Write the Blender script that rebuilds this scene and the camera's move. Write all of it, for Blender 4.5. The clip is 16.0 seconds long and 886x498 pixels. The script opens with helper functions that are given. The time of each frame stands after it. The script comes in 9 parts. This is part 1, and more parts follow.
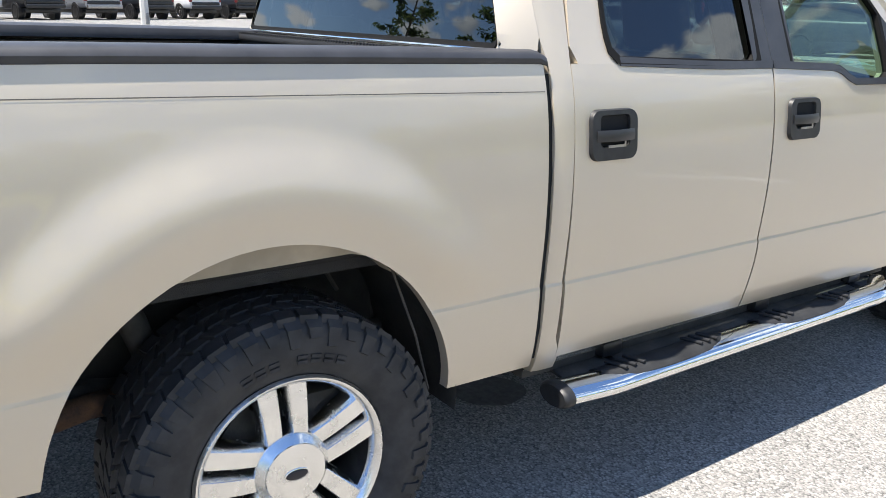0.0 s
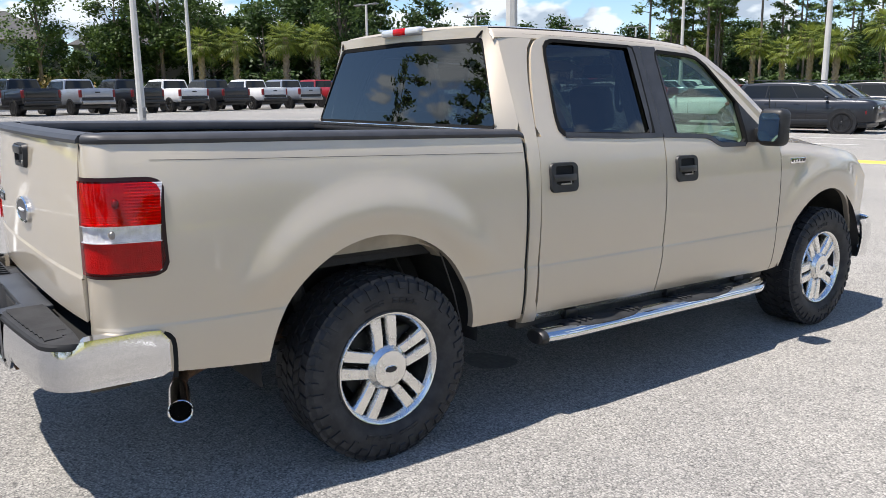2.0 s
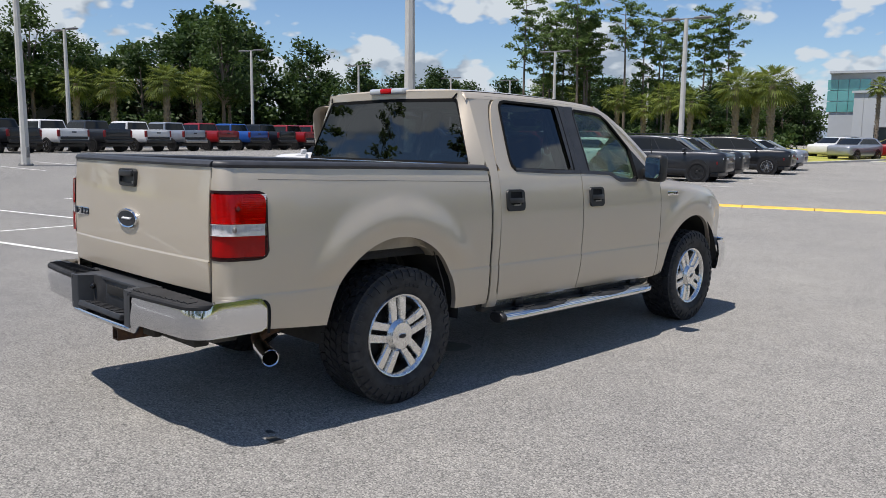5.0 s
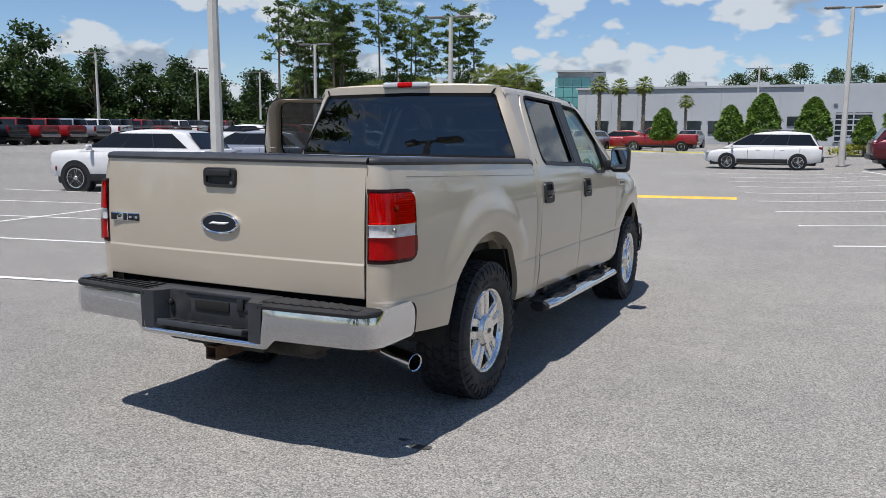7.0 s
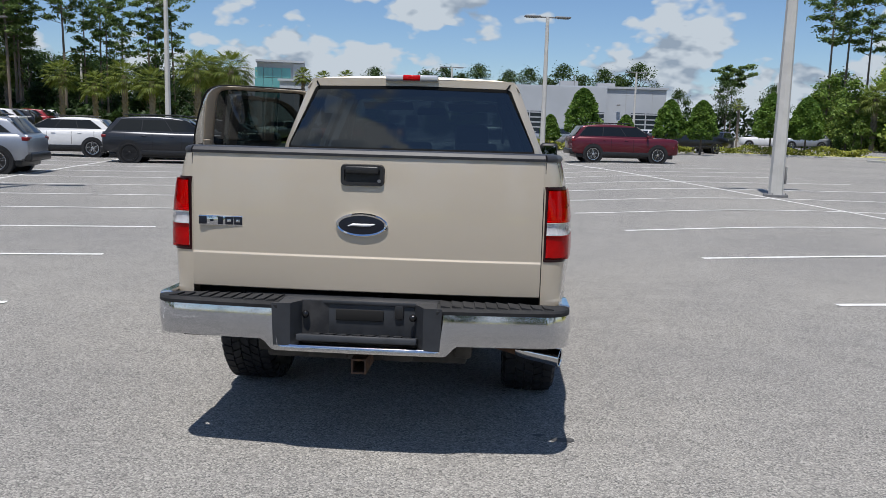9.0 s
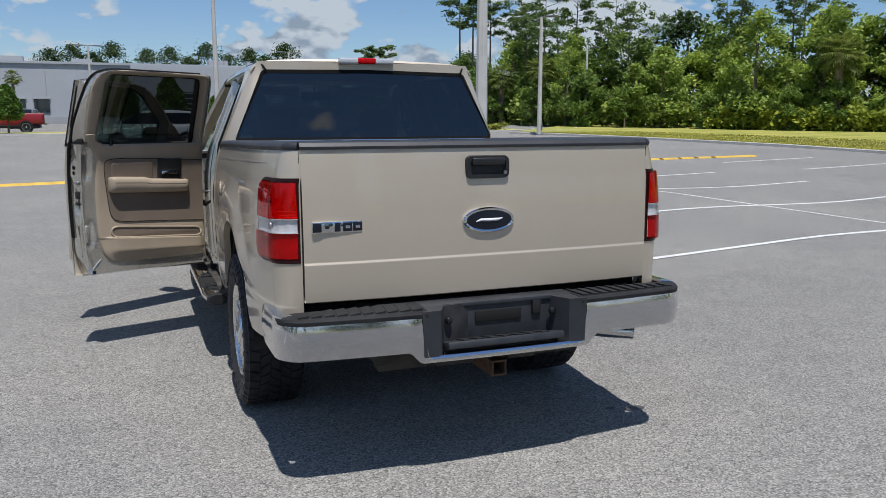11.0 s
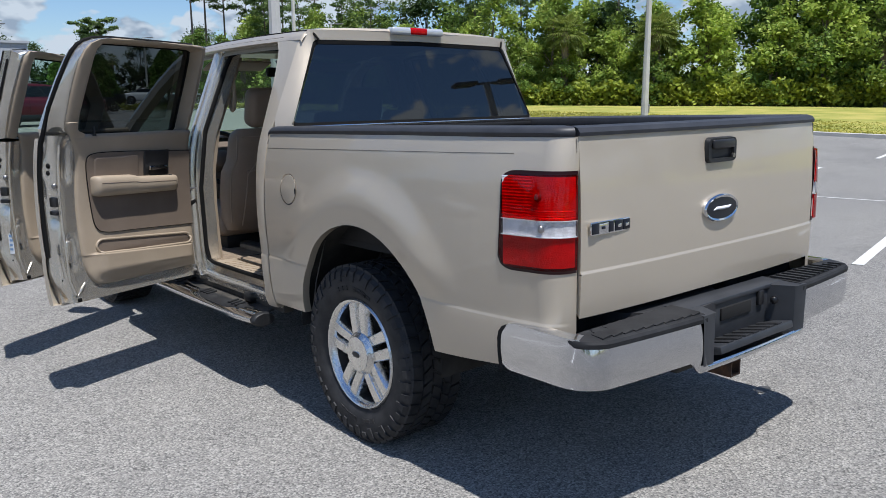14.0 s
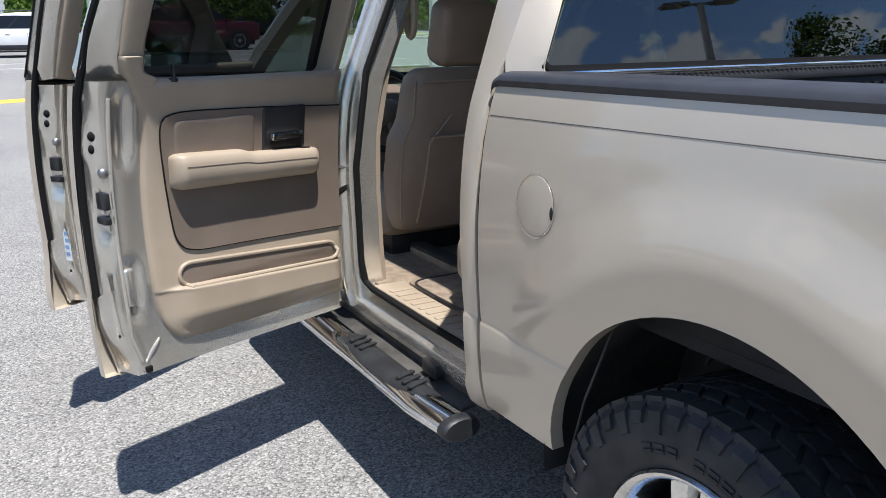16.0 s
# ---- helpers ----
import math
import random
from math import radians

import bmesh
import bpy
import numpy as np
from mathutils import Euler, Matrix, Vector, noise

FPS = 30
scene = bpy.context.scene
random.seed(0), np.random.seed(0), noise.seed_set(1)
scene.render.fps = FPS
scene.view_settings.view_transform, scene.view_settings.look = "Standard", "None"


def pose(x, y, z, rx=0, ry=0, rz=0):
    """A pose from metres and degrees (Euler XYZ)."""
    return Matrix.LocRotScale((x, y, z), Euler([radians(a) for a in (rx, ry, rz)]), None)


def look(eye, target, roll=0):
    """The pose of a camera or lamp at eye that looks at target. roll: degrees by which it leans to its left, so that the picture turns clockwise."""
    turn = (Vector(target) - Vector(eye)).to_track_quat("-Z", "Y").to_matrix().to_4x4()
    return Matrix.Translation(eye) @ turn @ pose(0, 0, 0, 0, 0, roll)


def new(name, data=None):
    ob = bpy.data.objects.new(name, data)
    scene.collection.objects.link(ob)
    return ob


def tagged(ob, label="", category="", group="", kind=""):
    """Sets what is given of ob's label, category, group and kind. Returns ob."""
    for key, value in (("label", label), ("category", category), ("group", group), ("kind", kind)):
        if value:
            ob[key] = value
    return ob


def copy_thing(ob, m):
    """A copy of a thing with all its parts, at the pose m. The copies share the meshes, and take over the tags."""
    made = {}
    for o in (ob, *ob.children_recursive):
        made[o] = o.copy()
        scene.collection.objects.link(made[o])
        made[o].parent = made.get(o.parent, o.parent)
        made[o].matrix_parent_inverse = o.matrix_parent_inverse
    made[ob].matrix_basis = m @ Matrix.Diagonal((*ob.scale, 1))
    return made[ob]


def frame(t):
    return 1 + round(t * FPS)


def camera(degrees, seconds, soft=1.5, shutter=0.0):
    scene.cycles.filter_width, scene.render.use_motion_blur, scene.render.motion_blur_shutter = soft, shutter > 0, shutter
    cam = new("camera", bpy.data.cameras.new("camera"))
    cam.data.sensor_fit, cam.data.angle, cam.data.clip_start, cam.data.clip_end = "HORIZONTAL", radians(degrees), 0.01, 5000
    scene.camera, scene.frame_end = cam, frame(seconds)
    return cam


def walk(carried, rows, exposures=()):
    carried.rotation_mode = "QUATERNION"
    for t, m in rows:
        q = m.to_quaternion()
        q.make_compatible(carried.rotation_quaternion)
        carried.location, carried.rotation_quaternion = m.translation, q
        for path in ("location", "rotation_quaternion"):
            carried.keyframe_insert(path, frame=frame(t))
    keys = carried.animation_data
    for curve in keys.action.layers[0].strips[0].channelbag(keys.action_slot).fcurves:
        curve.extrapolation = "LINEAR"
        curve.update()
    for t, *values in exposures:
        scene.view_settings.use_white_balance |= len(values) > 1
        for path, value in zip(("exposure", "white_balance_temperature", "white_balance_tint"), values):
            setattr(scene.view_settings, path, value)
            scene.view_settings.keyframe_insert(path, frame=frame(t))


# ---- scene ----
cam = camera(57.8, 16.0, soft=0.8)
PATH = [
    (0, (2.512, -0.677, 1.455), (0.95, 0.439, 0.892), 1.7),
    (0.5, (2.778, -0.971, 1.486), (1.241, 0.203, 0.977), 0.6),
    (1, (3.087, -1.225, 1.483), (1.543, -0.036, 1.038), 0.4),
    (1.5, (3.371, -1.494, 1.492), (1.813, -0.302, 1.104), 0.5),
    (2, (3.653, -1.735, 1.499), (2.081, -0.553, 1.135), 0.3),
    (2.5, (3.939, -1.944, 1.496), (2.353, -0.776, 1.149), 0.0),
    (3, (4.193, -2.173, 1.493), (2.609, -0.994, 1.179), -0.1),
    (3.5, (4.422, -2.327, 1.479), (2.835, -1.149, 1.173), 0.0),
    (4, (4.542, -2.456, 1.477), (2.956, -1.274, 1.177), 0.4),
    (4.5, (4.467, -2.748, 1.471), (2.967, -1.453, 1.2), 1.1),
    (7, (2.684, -4.189, 1.434), (1.818, -2.404, 1.183), 0.9),
    (7.5, (2.169, -4.408, 1.451), (1.496, -2.541, 1.203), 1.2),
    (8, (1.66, -4.549, 1.44), (1.145, -2.633, 1.191), 1.5),
    (8.5, (1.113, -4.693, 1.434), (0.789, -2.736, 1.182), 1.7),
    (9, (0.594, -4.701, 1.414), (0.463, -2.722, 1.158), 1.6),
    (9.5, (0.062, -4.68, 1.409), (0.152, -2.698, 1.151), 1.7),
    (10, (-0.442, -4.593, 1.416), (-0.136, -2.635, 1.146), 0.9),
    (12.5, (-2.508, -3.506, 1.454), (-1.369, -1.892, 1.142), -1.0),
    (13, (-2.722, -3.281, 1.478), (-1.501, -1.729, 1.158), -1.1),
    (13.5, (-2.874, -3.106, 1.49), (-1.593, -1.606, 1.161), -0.9),
    (14, (-2.818, -2.823, 1.466), (-1.556, -1.312, 1.109), -1.1),
    (14.5, (-2.624, -2.383, 1.483), (-1.512, -0.766, 1.094), -1.7),
    (15, (-2.458, -1.89, 1.479), (-1.406, -0.246, 1.045), -1.9),
    (15.5, (-2.217, -1.41, 1.466), (-1.202, 0.245, 0.987), -1.3),
    (16, (-2.015, -0.904, 1.463), (-1.06, 0.774, 0.943), -0.5),
]
# seconds, stops, kelvin, tint: the phone's camera brightens and cools its picture
EXPOSURE = [(0, 1.44, 6550, 11), (0.5, 1.36, 6550, 11), (1.5, 1.10, 6550, 12), (2.5, 0.79, 6550, 13), (3.5, 0.54, 6550, 13), (4.5, 0.38, 6500, 13), (7, 0.27, 6350, 13), (9, 0.15, 6280, 12), (10, 0.03, 6250, 11),
            (12.5, 0.06, 6000, 12), (13.5, 0.16, 6000, 12), (14.5, 0.40, 6050, 12), (15.2, 0.48, 6050, 12), (16, 0.82, 6080, 12)]
FALL = pose(0, 0, 0, -1.2)  # the truck stands nose down on the fall of the lot; the rows are in its frame
walk(cam, [(t, FALL @ look(e, g, r)) for t, e, g, r in PATH], EXPOSURE)

# ---------------------------------------------------------------- world, sun
SUN_DIR = Vector((-0.06, -0.36, 1.0)).normalized()
SUN_EL = math.asin(SUN_DIR.z)
SUN_AZ = math.atan2(SUN_DIR.x, SUN_DIR.y)


def make_world():
    w = bpy.data.worlds.new("sky_world")
    scene.world = w
    w.use_nodes = True
    nt = w.node_tree
    N, L = nt.nodes, nt.links
    N.clear()
    out = N.new("ShaderNodeOutputWorld")
    bg = N.new("ShaderNodeBackground")
    bg.inputs["Strength"].default_value = 0.122
    sky = N.new("ShaderNodeTexSky")
    sky.sky_type = 'NISHITA'
    sky.sun_disc = False
    sky.sun_elevation = SUN_EL
    sky.sun_rotation = SUN_AZ
    sky.air_density, sky.dust_density, sky.ozone_density = 1.0, 0.1, 4.0
    # cumulus: the view direction flattened on a cloud deck
    tc = N.new("ShaderNodeTexCoord")
    sep = N.new("ShaderNodeSeparateXYZ")
    L.new(tc.outputs["Generated"], sep.inputs[0])
    zz = N.new("ShaderNodeMath"); zz.operation = 'ADD'; zz.inputs[1].default_value = 0.55
    L.new(sep.outputs["Z"], zz.inputs[0])
    zc = N.new("ShaderNodeMath"); zc.operation = 'MAXIMUM'; zc.inputs[1].default_value = 0.06
    L.new(zz.outputs[0], zc.inputs[0])
    dv = N.new("ShaderNodeVectorMath"); dv.operation = 'DIVIDE'
    cmb = N.new("ShaderNodeCombineXYZ")
    for i in (0, 1, 2):
        L.new(zc.outputs[0], cmb.inputs[i])
    L.new(tc.outputs["Generated"], dv.inputs[0]); L.new(cmb.outputs[0], dv.inputs[1])
    def puffs(lift):
        add = N.new("ShaderNodeVectorMath"); add.operation = 'ADD'; add.inputs[1].default_value = (0.35, 0.1, lift)
        L.new(dv.outputs[0], add.inputs[0])
        n = N.new("ShaderNodeTexNoise")
        n.inputs["Scale"].default_value = 3.6
        n.inputs["Detail"].default_value = 5.0
        n.inputs["Roughness"].default_value = 0.52
        L.new(add.outputs[0], n.inputs["Vector"])
        # round billows along the edges
        v = N.new("ShaderNodeTexVoronoi")
        v.feature = 'SMOOTH_F1'
        v.inputs["Scale"].default_value = 11.0
        v.inputs["Detail"].default_value = 2.5
        v.inputs["Roughness"].default_value = 0.55
        v.inputs["Smoothness"].default_value = 0.35
        wob = N.new("ShaderNodeVectorMath"); wob.operation = 'MULTIPLY_ADD'
        wob.inputs[1].default_value = (0.10, 0.10, 0.10)
        L.new(n.outputs["Color"], wob.inputs[0]); L.new(add.outputs[0], wob.inputs[2])
        L.new(wob.outputs[0], v.inputs["Vector"])
        m = N.new("ShaderNodeMath"); m.operation = 'MULTIPLY_ADD'; m.inputs[1].default_value = -0.20
        L.new(v.outputs["Distance"], m.inputs[0]); L.new(n.outputs["Fac"], m.inputs[2])
        return m.outputs[0]
    big, above = puffs(0.0), puffs(0.06)
    ramp = N.new("ShaderNodeValToRGB")
    ramp.color_ramp.elements[0].position = 0.252
    ramp.color_ramp.elements[1].position = 0.296
    # the deck thins out overhead
    thin = N.new("ShaderNodeMath"); thin.operation = 'MULTIPLY_ADD'; thin.inputs[1].default_value = -0.21
    L.new(sep.outputs["Z"], thin.inputs[0]); L.new(big, thin.inputs[2])
    L.new(thin.outputs[0], ramp.inputs[0])
    # the tops of the clouds are lit, their bases grey
    dif = N.new("ShaderNodeMath"); dif.operation = 'SUBTRACT'
    L.new(big, dif.inputs[0]); L.new(above, dif.inputs[1])
    half = N.new("ShaderNodeMath"); half.operation = 'ADD'; half.inputs[1].default_value = 0.5
    L.new(dif.outputs[0], half.inputs[0])
    cr = N.new("ShaderNodeValToRGB")
    cr.color_ramp.elements[0].position, cr.color_ramp.elements[0].color = 0.435, (2.15, 2.65, 3.2, 1)
    cr.color_ramp.elements[1].position, cr.color_ramp.elements[1].color = 0.520, (4.05, 4.5, 4.8, 1)
    L.new(half.outputs[0], cr.inputs[0])
    deep = N.new("ShaderNodeMixRGB"); deep.blend_type = 'MULTIPLY'; deep.inputs[0].default_value = 1.0
    deep.inputs[2].default_value = (0.61, 0.665, 0.73, 1)
    L.new(sky.outputs[0], deep.inputs[1])
    mix = N.new("ShaderNodeMixRGB")
    L.new(ramp.outputs[0], mix.inputs[0]); L.new(deep.outputs[0], mix.inputs[1]); L.new(cr.outputs[0], mix.inputs[2])
    L.new(mix.outputs[0], bg.inputs["Color"]); L.new(bg.outputs[0], out.inputs[0])


make_world()
sun = new("sun", bpy.data.lights.new("sun", 'SUN'))
sun.data.energy, sun.data.angle, sun.data.color = 4.5, radians(0.8), (1.0, 0.95, 0.865)
sun.matrix_world = look(SUN_DIR * 50, (0, 0, 0))

# ---------------------------------------------------------------- materials
def principled(name, color, rough=0.5, metal=0.0, coat=0.0, spec=0.5, coat_rough=0.03, trans=0.0):
    m = bpy.data.materials.new(name)
    m.use_nodes = True
    b = m.node_tree.nodes["Principled BSDF"]
    b.inputs["Base Color"].default_value = (*color, 1)
    b.inputs["Roughness"].default_value = rough
    b.inputs["Metallic"].default_value = metal
    b.inputs["Coat Weight"].default_value = coat
    b.inputs["Coat Roughness"].default_value = coat_rough
    b.inputs["Specular IOR Level"].default_value = spec
    b.inputs["Transmission Weight"].default_value = trans
    return m


def noise_node(nt, scale, detail=4.0, rough=0.55, coord="Object", stretch=None):
    N, L = nt.nodes, nt.links
    tc = N.new("ShaderNodeTexCoord")
    n = N.new("ShaderNodeTexNoise")
    n.inputs["Scale"].default_value, n.inputs["Detail"].default_value, n.inputs["Roughness"].default_value = scale, detail, rough
    if stretch:
        mp = N.new("ShaderNodeMapping"); mp.inputs["Scale"].default_value = stretch
        L.new(tc.outputs[coord], mp.inputs[0]); L.new(mp.outputs[0], n.inputs["Vector"])
    else:
        L.new(tc.outputs[coord], n.inputs["Vector"])
    return n.outputs["Fac"]


def ramp_node(nt, fac, stops):
    r = nt.nodes.new("ShaderNodeValToRGB")
    e = r.color_ramp.elements
    while len(e) < len(stops):
        e.new(0.5)
    for i, (p, c) in enumerate(stops):
        e[i].position, e[i].color = p, (*c, 1)
    nt.links.new(fac, r.inputs[0])
    return r.outputs[0]


def mix_node(nt, fac, a, b, mode='MIX'):
    m = nt.nodes.new("ShaderNodeMixRGB"); m.blend_type = mode
    for i, v in enumerate((fac, a, b)):
        if isinstance(v, (int, float)):
            m.inputs[i].default_value = v
        elif isinstance(v, tuple):
            m.inputs[i].default_value = (*v, 1)
        else:
            nt.links.new(v, m.inputs[i])
    return m.outputs[0]


def bump_node(nt, height, strength, dist=0.01):
    b = nt.nodes.new("ShaderNodeBump")
    b.inputs["Strength"].default_value, b.inputs["Distance"].default_value = strength, dist
    nt.links.new(height, b.inputs["Height"])
    nt.links.new(b.outputs[0], nt.nodes["Principled BSDF"].inputs["Normal"])


def varied(name, a, b, scale, rough=0.6, metal=0.0, coat=0.0, bump=0.0, bump_scale=0.0, rough2=None, coord="Object", spec=0.5, detail=5.0, stretch=None, bump_dist=0.01, lo=0.35, hi=0.65):
    """Two colours mixed by noise, with gloss that varies and fine relief."""
    m = principled(name, a, rough, metal, coat, spec)
    nt = m.node_tree
    p = nt.nodes["Principled BSDF"]
    n = noise_node(nt, scale, detail, coord=coord, stretch=stretch)
    nt.links.new(ramp_node(nt, n, [(lo, a), (hi, b)]), p.inputs["Base Color"])
    if rough2 is not None:
        nt.links.new(ramp_node(nt, n, [(lo, (rough,) * 3), (hi, (rough2,) * 3)]), p.inputs["Roughness"])
    if bump:
        bump_node(nt, noise_node(nt, bump_scale or scale * 4, 3.0, coord=coord), bump, bump_dist)
    return m


def leaf_material(name, dark, light, yellow=None):
    m = principled(name, dark, 0.55, spec=0.3)
    nt = m.node_tree
    p = nt.nodes["Principled BSDF"]
    geo = nt.nodes.new("ShaderNodeNewGeometry")
    stops = [(0.0, dark), (0.75, light)] + ([(1.0, yellow)] if yellow else [])
    c = ramp_node(nt, geo.outputs["Random Per Island"], stops)
    big = noise_node(nt, 0.35, 2.0)
    c2 = mix_node(nt, 0.55, c, ramp_node(nt, big, [(0.3, tuple(0.62 * v for v in dark)), (0.7, light)]))
    nt.links.new(c2, p.inputs["Base Color"])
    tr = nt.nodes.new("ShaderNodeBsdfTranslucent")
    nt.links.new(c2, tr.inputs["Color"])
    mx = nt.nodes.new("ShaderNodeMixShader"); mx.inputs[0].default_value = 0.36
    out = nt.nodes["Material Output"]
    nt.links.new(p.outputs[0], mx.inputs[1]); nt.links.new(tr.outputs[0], mx.inputs[2])
    nt.links.new(mx.outputs[0], out.inputs[0])
    return m


def glass_material(name, tint, gloss_rough=0.0, gloss=0.075):
    """A thin pane: tinted see-through with a mirror gloss by Fresnel."""
    m = bpy.data.materials.new(name)
    m.use_nodes = True
    nt = m.node_tree
    N, L = nt.nodes, nt.links
    N.clear()
    out = N.new("ShaderNodeOutputMaterial")
    t = N.new("ShaderNodeBsdfTransparent"); t.inputs[0].default_value = (*tint, 1)
    g = N.new("ShaderNodeBsdfGlossy"); g.inputs["Roughness"].default_value = gloss_rough
    lw = N.new("ShaderNodeLayerWeight"); lw.inputs[0].default_value = 0.5
    pw = N.new("ShaderNodeMath"); pw.operation = 'POWER'; pw.inputs[1].default_value = 4.0
    L.new(lw.outputs["Facing"], pw.inputs[0])
    f = N.new("ShaderNodeMath"); f.operation = 'MULTIPLY_ADD'; f.inputs[1].default_value = 0.9 - gloss; f.inputs[2].default_value = gloss
    L.new(pw.outputs[0], f.inputs[0])
    mx = N.new("ShaderNodeMixShader")
    L.new(f.outputs[0], mx.inputs[0]); L.new(t.outputs[0], mx.inputs[1]); L.new(g.outputs[0], mx.inputs[2])
    L.new(mx.outputs[0], out.inputs[0])
    return m


def asphalt_material():
    """Worn, pale open-graded asphalt: stones of several greys in a grey binder."""
    m = principled("pale_asphalt", (0.3, 0.3, 0.29), 0.86, spec=0.3)
    nt = m.node_tree
    p = nt.nodes["Principled BSDF"]
    tc = nt.nodes.new("ShaderNodeTexCoord")
    vo = nt.nodes.new("ShaderNodeTexVoronoi"); vo.inputs["Scale"].default_value = 120.0
    nt.links.new(tc.outputs["Object"], vo.inputs["Vector"])
    sep = nt.nodes.new("ShaderNodeSeparateColor")
    nt.links.new(vo.outputs["Color"], sep.inputs[0])
    stone = ramp_node(nt, sep.outputs[0], [(0.0, (0.15, 0.148, 0.145)), (0.25, (0.222, 0.217, 0.207)), (0.65, (0.284, 0.276, 0.261)), (1.0, (0.40, 0.388, 0.366))])
    gap = ramp_node(nt, vo.outputs["Distance"], [(0.0, (1, 1, 1)), (0.5, (1, 1, 1)), (0.9, (0.38, 0.38, 0.39))])
    c = mix_node(nt, 1.0, stone, gap, 'MULTIPLY')
    wide = noise_node(nt, 0.22, 5.0, 0.6)
    c = mix_node(nt, 1.0, c, ramp_node(nt, wide, [(0.3, (0.86, 0.86, 0.87)), (0.7, (1.1, 1.09, 1.06))]), 'MULTIPLY')
    mid = noise_node(nt, 3.0, 6.0, 0.62)
    c = mix_node(nt, 1.0, c, ramp_node(nt, mid, [(0.3, (0.92, 0.92, 0.92)), (0.7, (1.06, 1.06, 1.05))]), 'MULTIPLY')
    # oil drips
    drip = noise_node(nt, 1.1, 3.0, 0.5)
    c = mix_node(nt, ramp_node(nt, drip, [(0.72, (0, 0, 0)), (0.80, (0.35, 0.35, 0.35))]), c, (0.09, 0.09, 0.09))
    nt.links.new(c, p.inputs["Base Color"])
    p.inputs["Diffuse Roughness"].default_value = 1.0
    bump_node(nt, vo.outputs["Distance"], 0.4, 0.003)
    return m


def paint_material(name, color, flake=0.35, rough=0.34, metal=0.55):
    m = principled(name, color, rough, metal, coat=1.0, coat_rough=0.03)
    nt = m.node_tree
    p = nt.nodes["Principled BSDF"]
    n = noise_node(nt, 900.0, 1.0)
    c = mix_node(nt, ramp_node(nt, n, [(0.35, (0, 0, 0)), (0.65, (1, 1, 1))]), tuple(v * (1 - 0.10 * flake) for v in color), tuple(min(1, v * (1 + 0.10 * flake)) for v in color))
    d = noise_node(nt, 2.2, 5.0)
    c = mix_node(nt, ramp_node(nt, d, [(0.45, (0, 0, 0)), (0.8, (0.045, 0.045, 0.045))]), c, (0.34, 0.31, 0.27))
    nt.links.new(c, p.inputs["Base Color"])
    # the faint orange peel of a clear coat
    b = nt.nodes.new("ShaderNodeBump")
    b.inputs["Strength"].default_value, b.inputs["Distance"].default_value = 0.03, 0.002
    nt.links.new(noise_node(nt, 130.0, 2.0), b.inputs["Height"])
    nt.links.new(b.outputs[0], p.inputs["Coat Normal"])
    return m


M = {}
M["paint"] = paint_material("beige_metallic_paint", (0.590, 0.517, 0.412), rough=0.52, metal=0.52)
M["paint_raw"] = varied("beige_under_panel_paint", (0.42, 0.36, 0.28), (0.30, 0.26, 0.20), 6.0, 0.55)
M["inner_paint"] = paint_material("beige_jamb_paint", (0.68, 0.645, 0.57), rough=0.24, metal=0.80)
M["asphalt"] = asphalt_material()
M["white_line"] = varied("white_road_paint", (0.74, 0.74, 0.72), (0.55, 0.55, 0.53), 9.0, 0.7, bump=0.25, bump_scale=160, lo=0.4, hi=0.75)
M["yellow_line"] = varied("yellow_road_paint", (0.72, 0.47, 0.06), (0.58, 0.36, 0.05), 5.0, 0.6, bump=0.2, bump_scale=120)
M["black_plastic"] = varied("black_textured_plastic", (0.010, 0.0105, 0.012), (0.019, 0.020, 0.021), 30.0, 0.5, bump=0.12, bump_scale=500, bump_dist=0.001)
M["rail_plastic"] = varied("charcoal_rail_plastic", (0.024, 0.026, 0.031), (0.036, 0.038, 0.044), 14.0, 0.5, bump=0.10, bump_scale=500, bump_dist=0.001)
M["pad_plastic"] = varied("dark_grey_step_pad", (0.013, 0.0135, 0.015), (0.024, 0.025, 0.027), 12.0, 0.72, spec=0.3, bump=0.12, bump_scale=400, bump_dist=0.001)
M["insert_plastic"] = varied("blue_black_moulded_plastic", (0.022, 0.0245, 0.029), (0.034, 0.037, 0.043), 9.0, 0.48, bump=0.1, bump_scale=400, bump_dist=0.001)
M["satin_black"] = varied("satin_black", (0.012, 0.012, 0.013), (0.022, 0.022, 0.023), 9.0, 0.35)
M["rubber"] = varied("black_tyre_rubber", (0.019, 0.020, 0.0225), (0.040, 0.040, 0.042), 16.0, 0.62, bump=0.15, bump_scale=220, spec=0.35, bump_dist=0.002)
M["rubber_dark"] = varied("dark_car_tyre", (0.008, 0.008, 0.009), (0.014, 0.014, 0.015), 16.0, 0.7, spec=0.25)
M["seal"] = principled("black_rubber_seal", (0.008, 0.008, 0.008), 0.75, spec=0.15)
M["seal_gloss"] = principled("glossy_black_cap", (0.01, 0.01, 0.011), 0.12)
M["gap"] = principled("dark_panel_gap", (0.006, 0.006, 0.006), 0.9)
M["chrome"] = varied("chrome", (0.78, 0.78, 0.78), (0.70, 0.70, 0.70), 18.0, 0.05, metal=1.0, rough2=0.16, lo=0.45, hi=0.75)
M["chrome_worn"] = varied("pitted_chrome", (0.75, 0.755, 0.77), (0.61, 0.615, 0.625), 150.0, 0.07, metal=1.0, rough2=0.20, bump=0.03, bump_scale=160, bump_dist=0.001, lo=0.42, hi=0.78)
M["rim"] = varied("polished_alloy", (0.86, 0.86, 0.85), (0.76, 0.76, 0.75), 20.0, 0.16, metal=1.0, rough2=0.30)
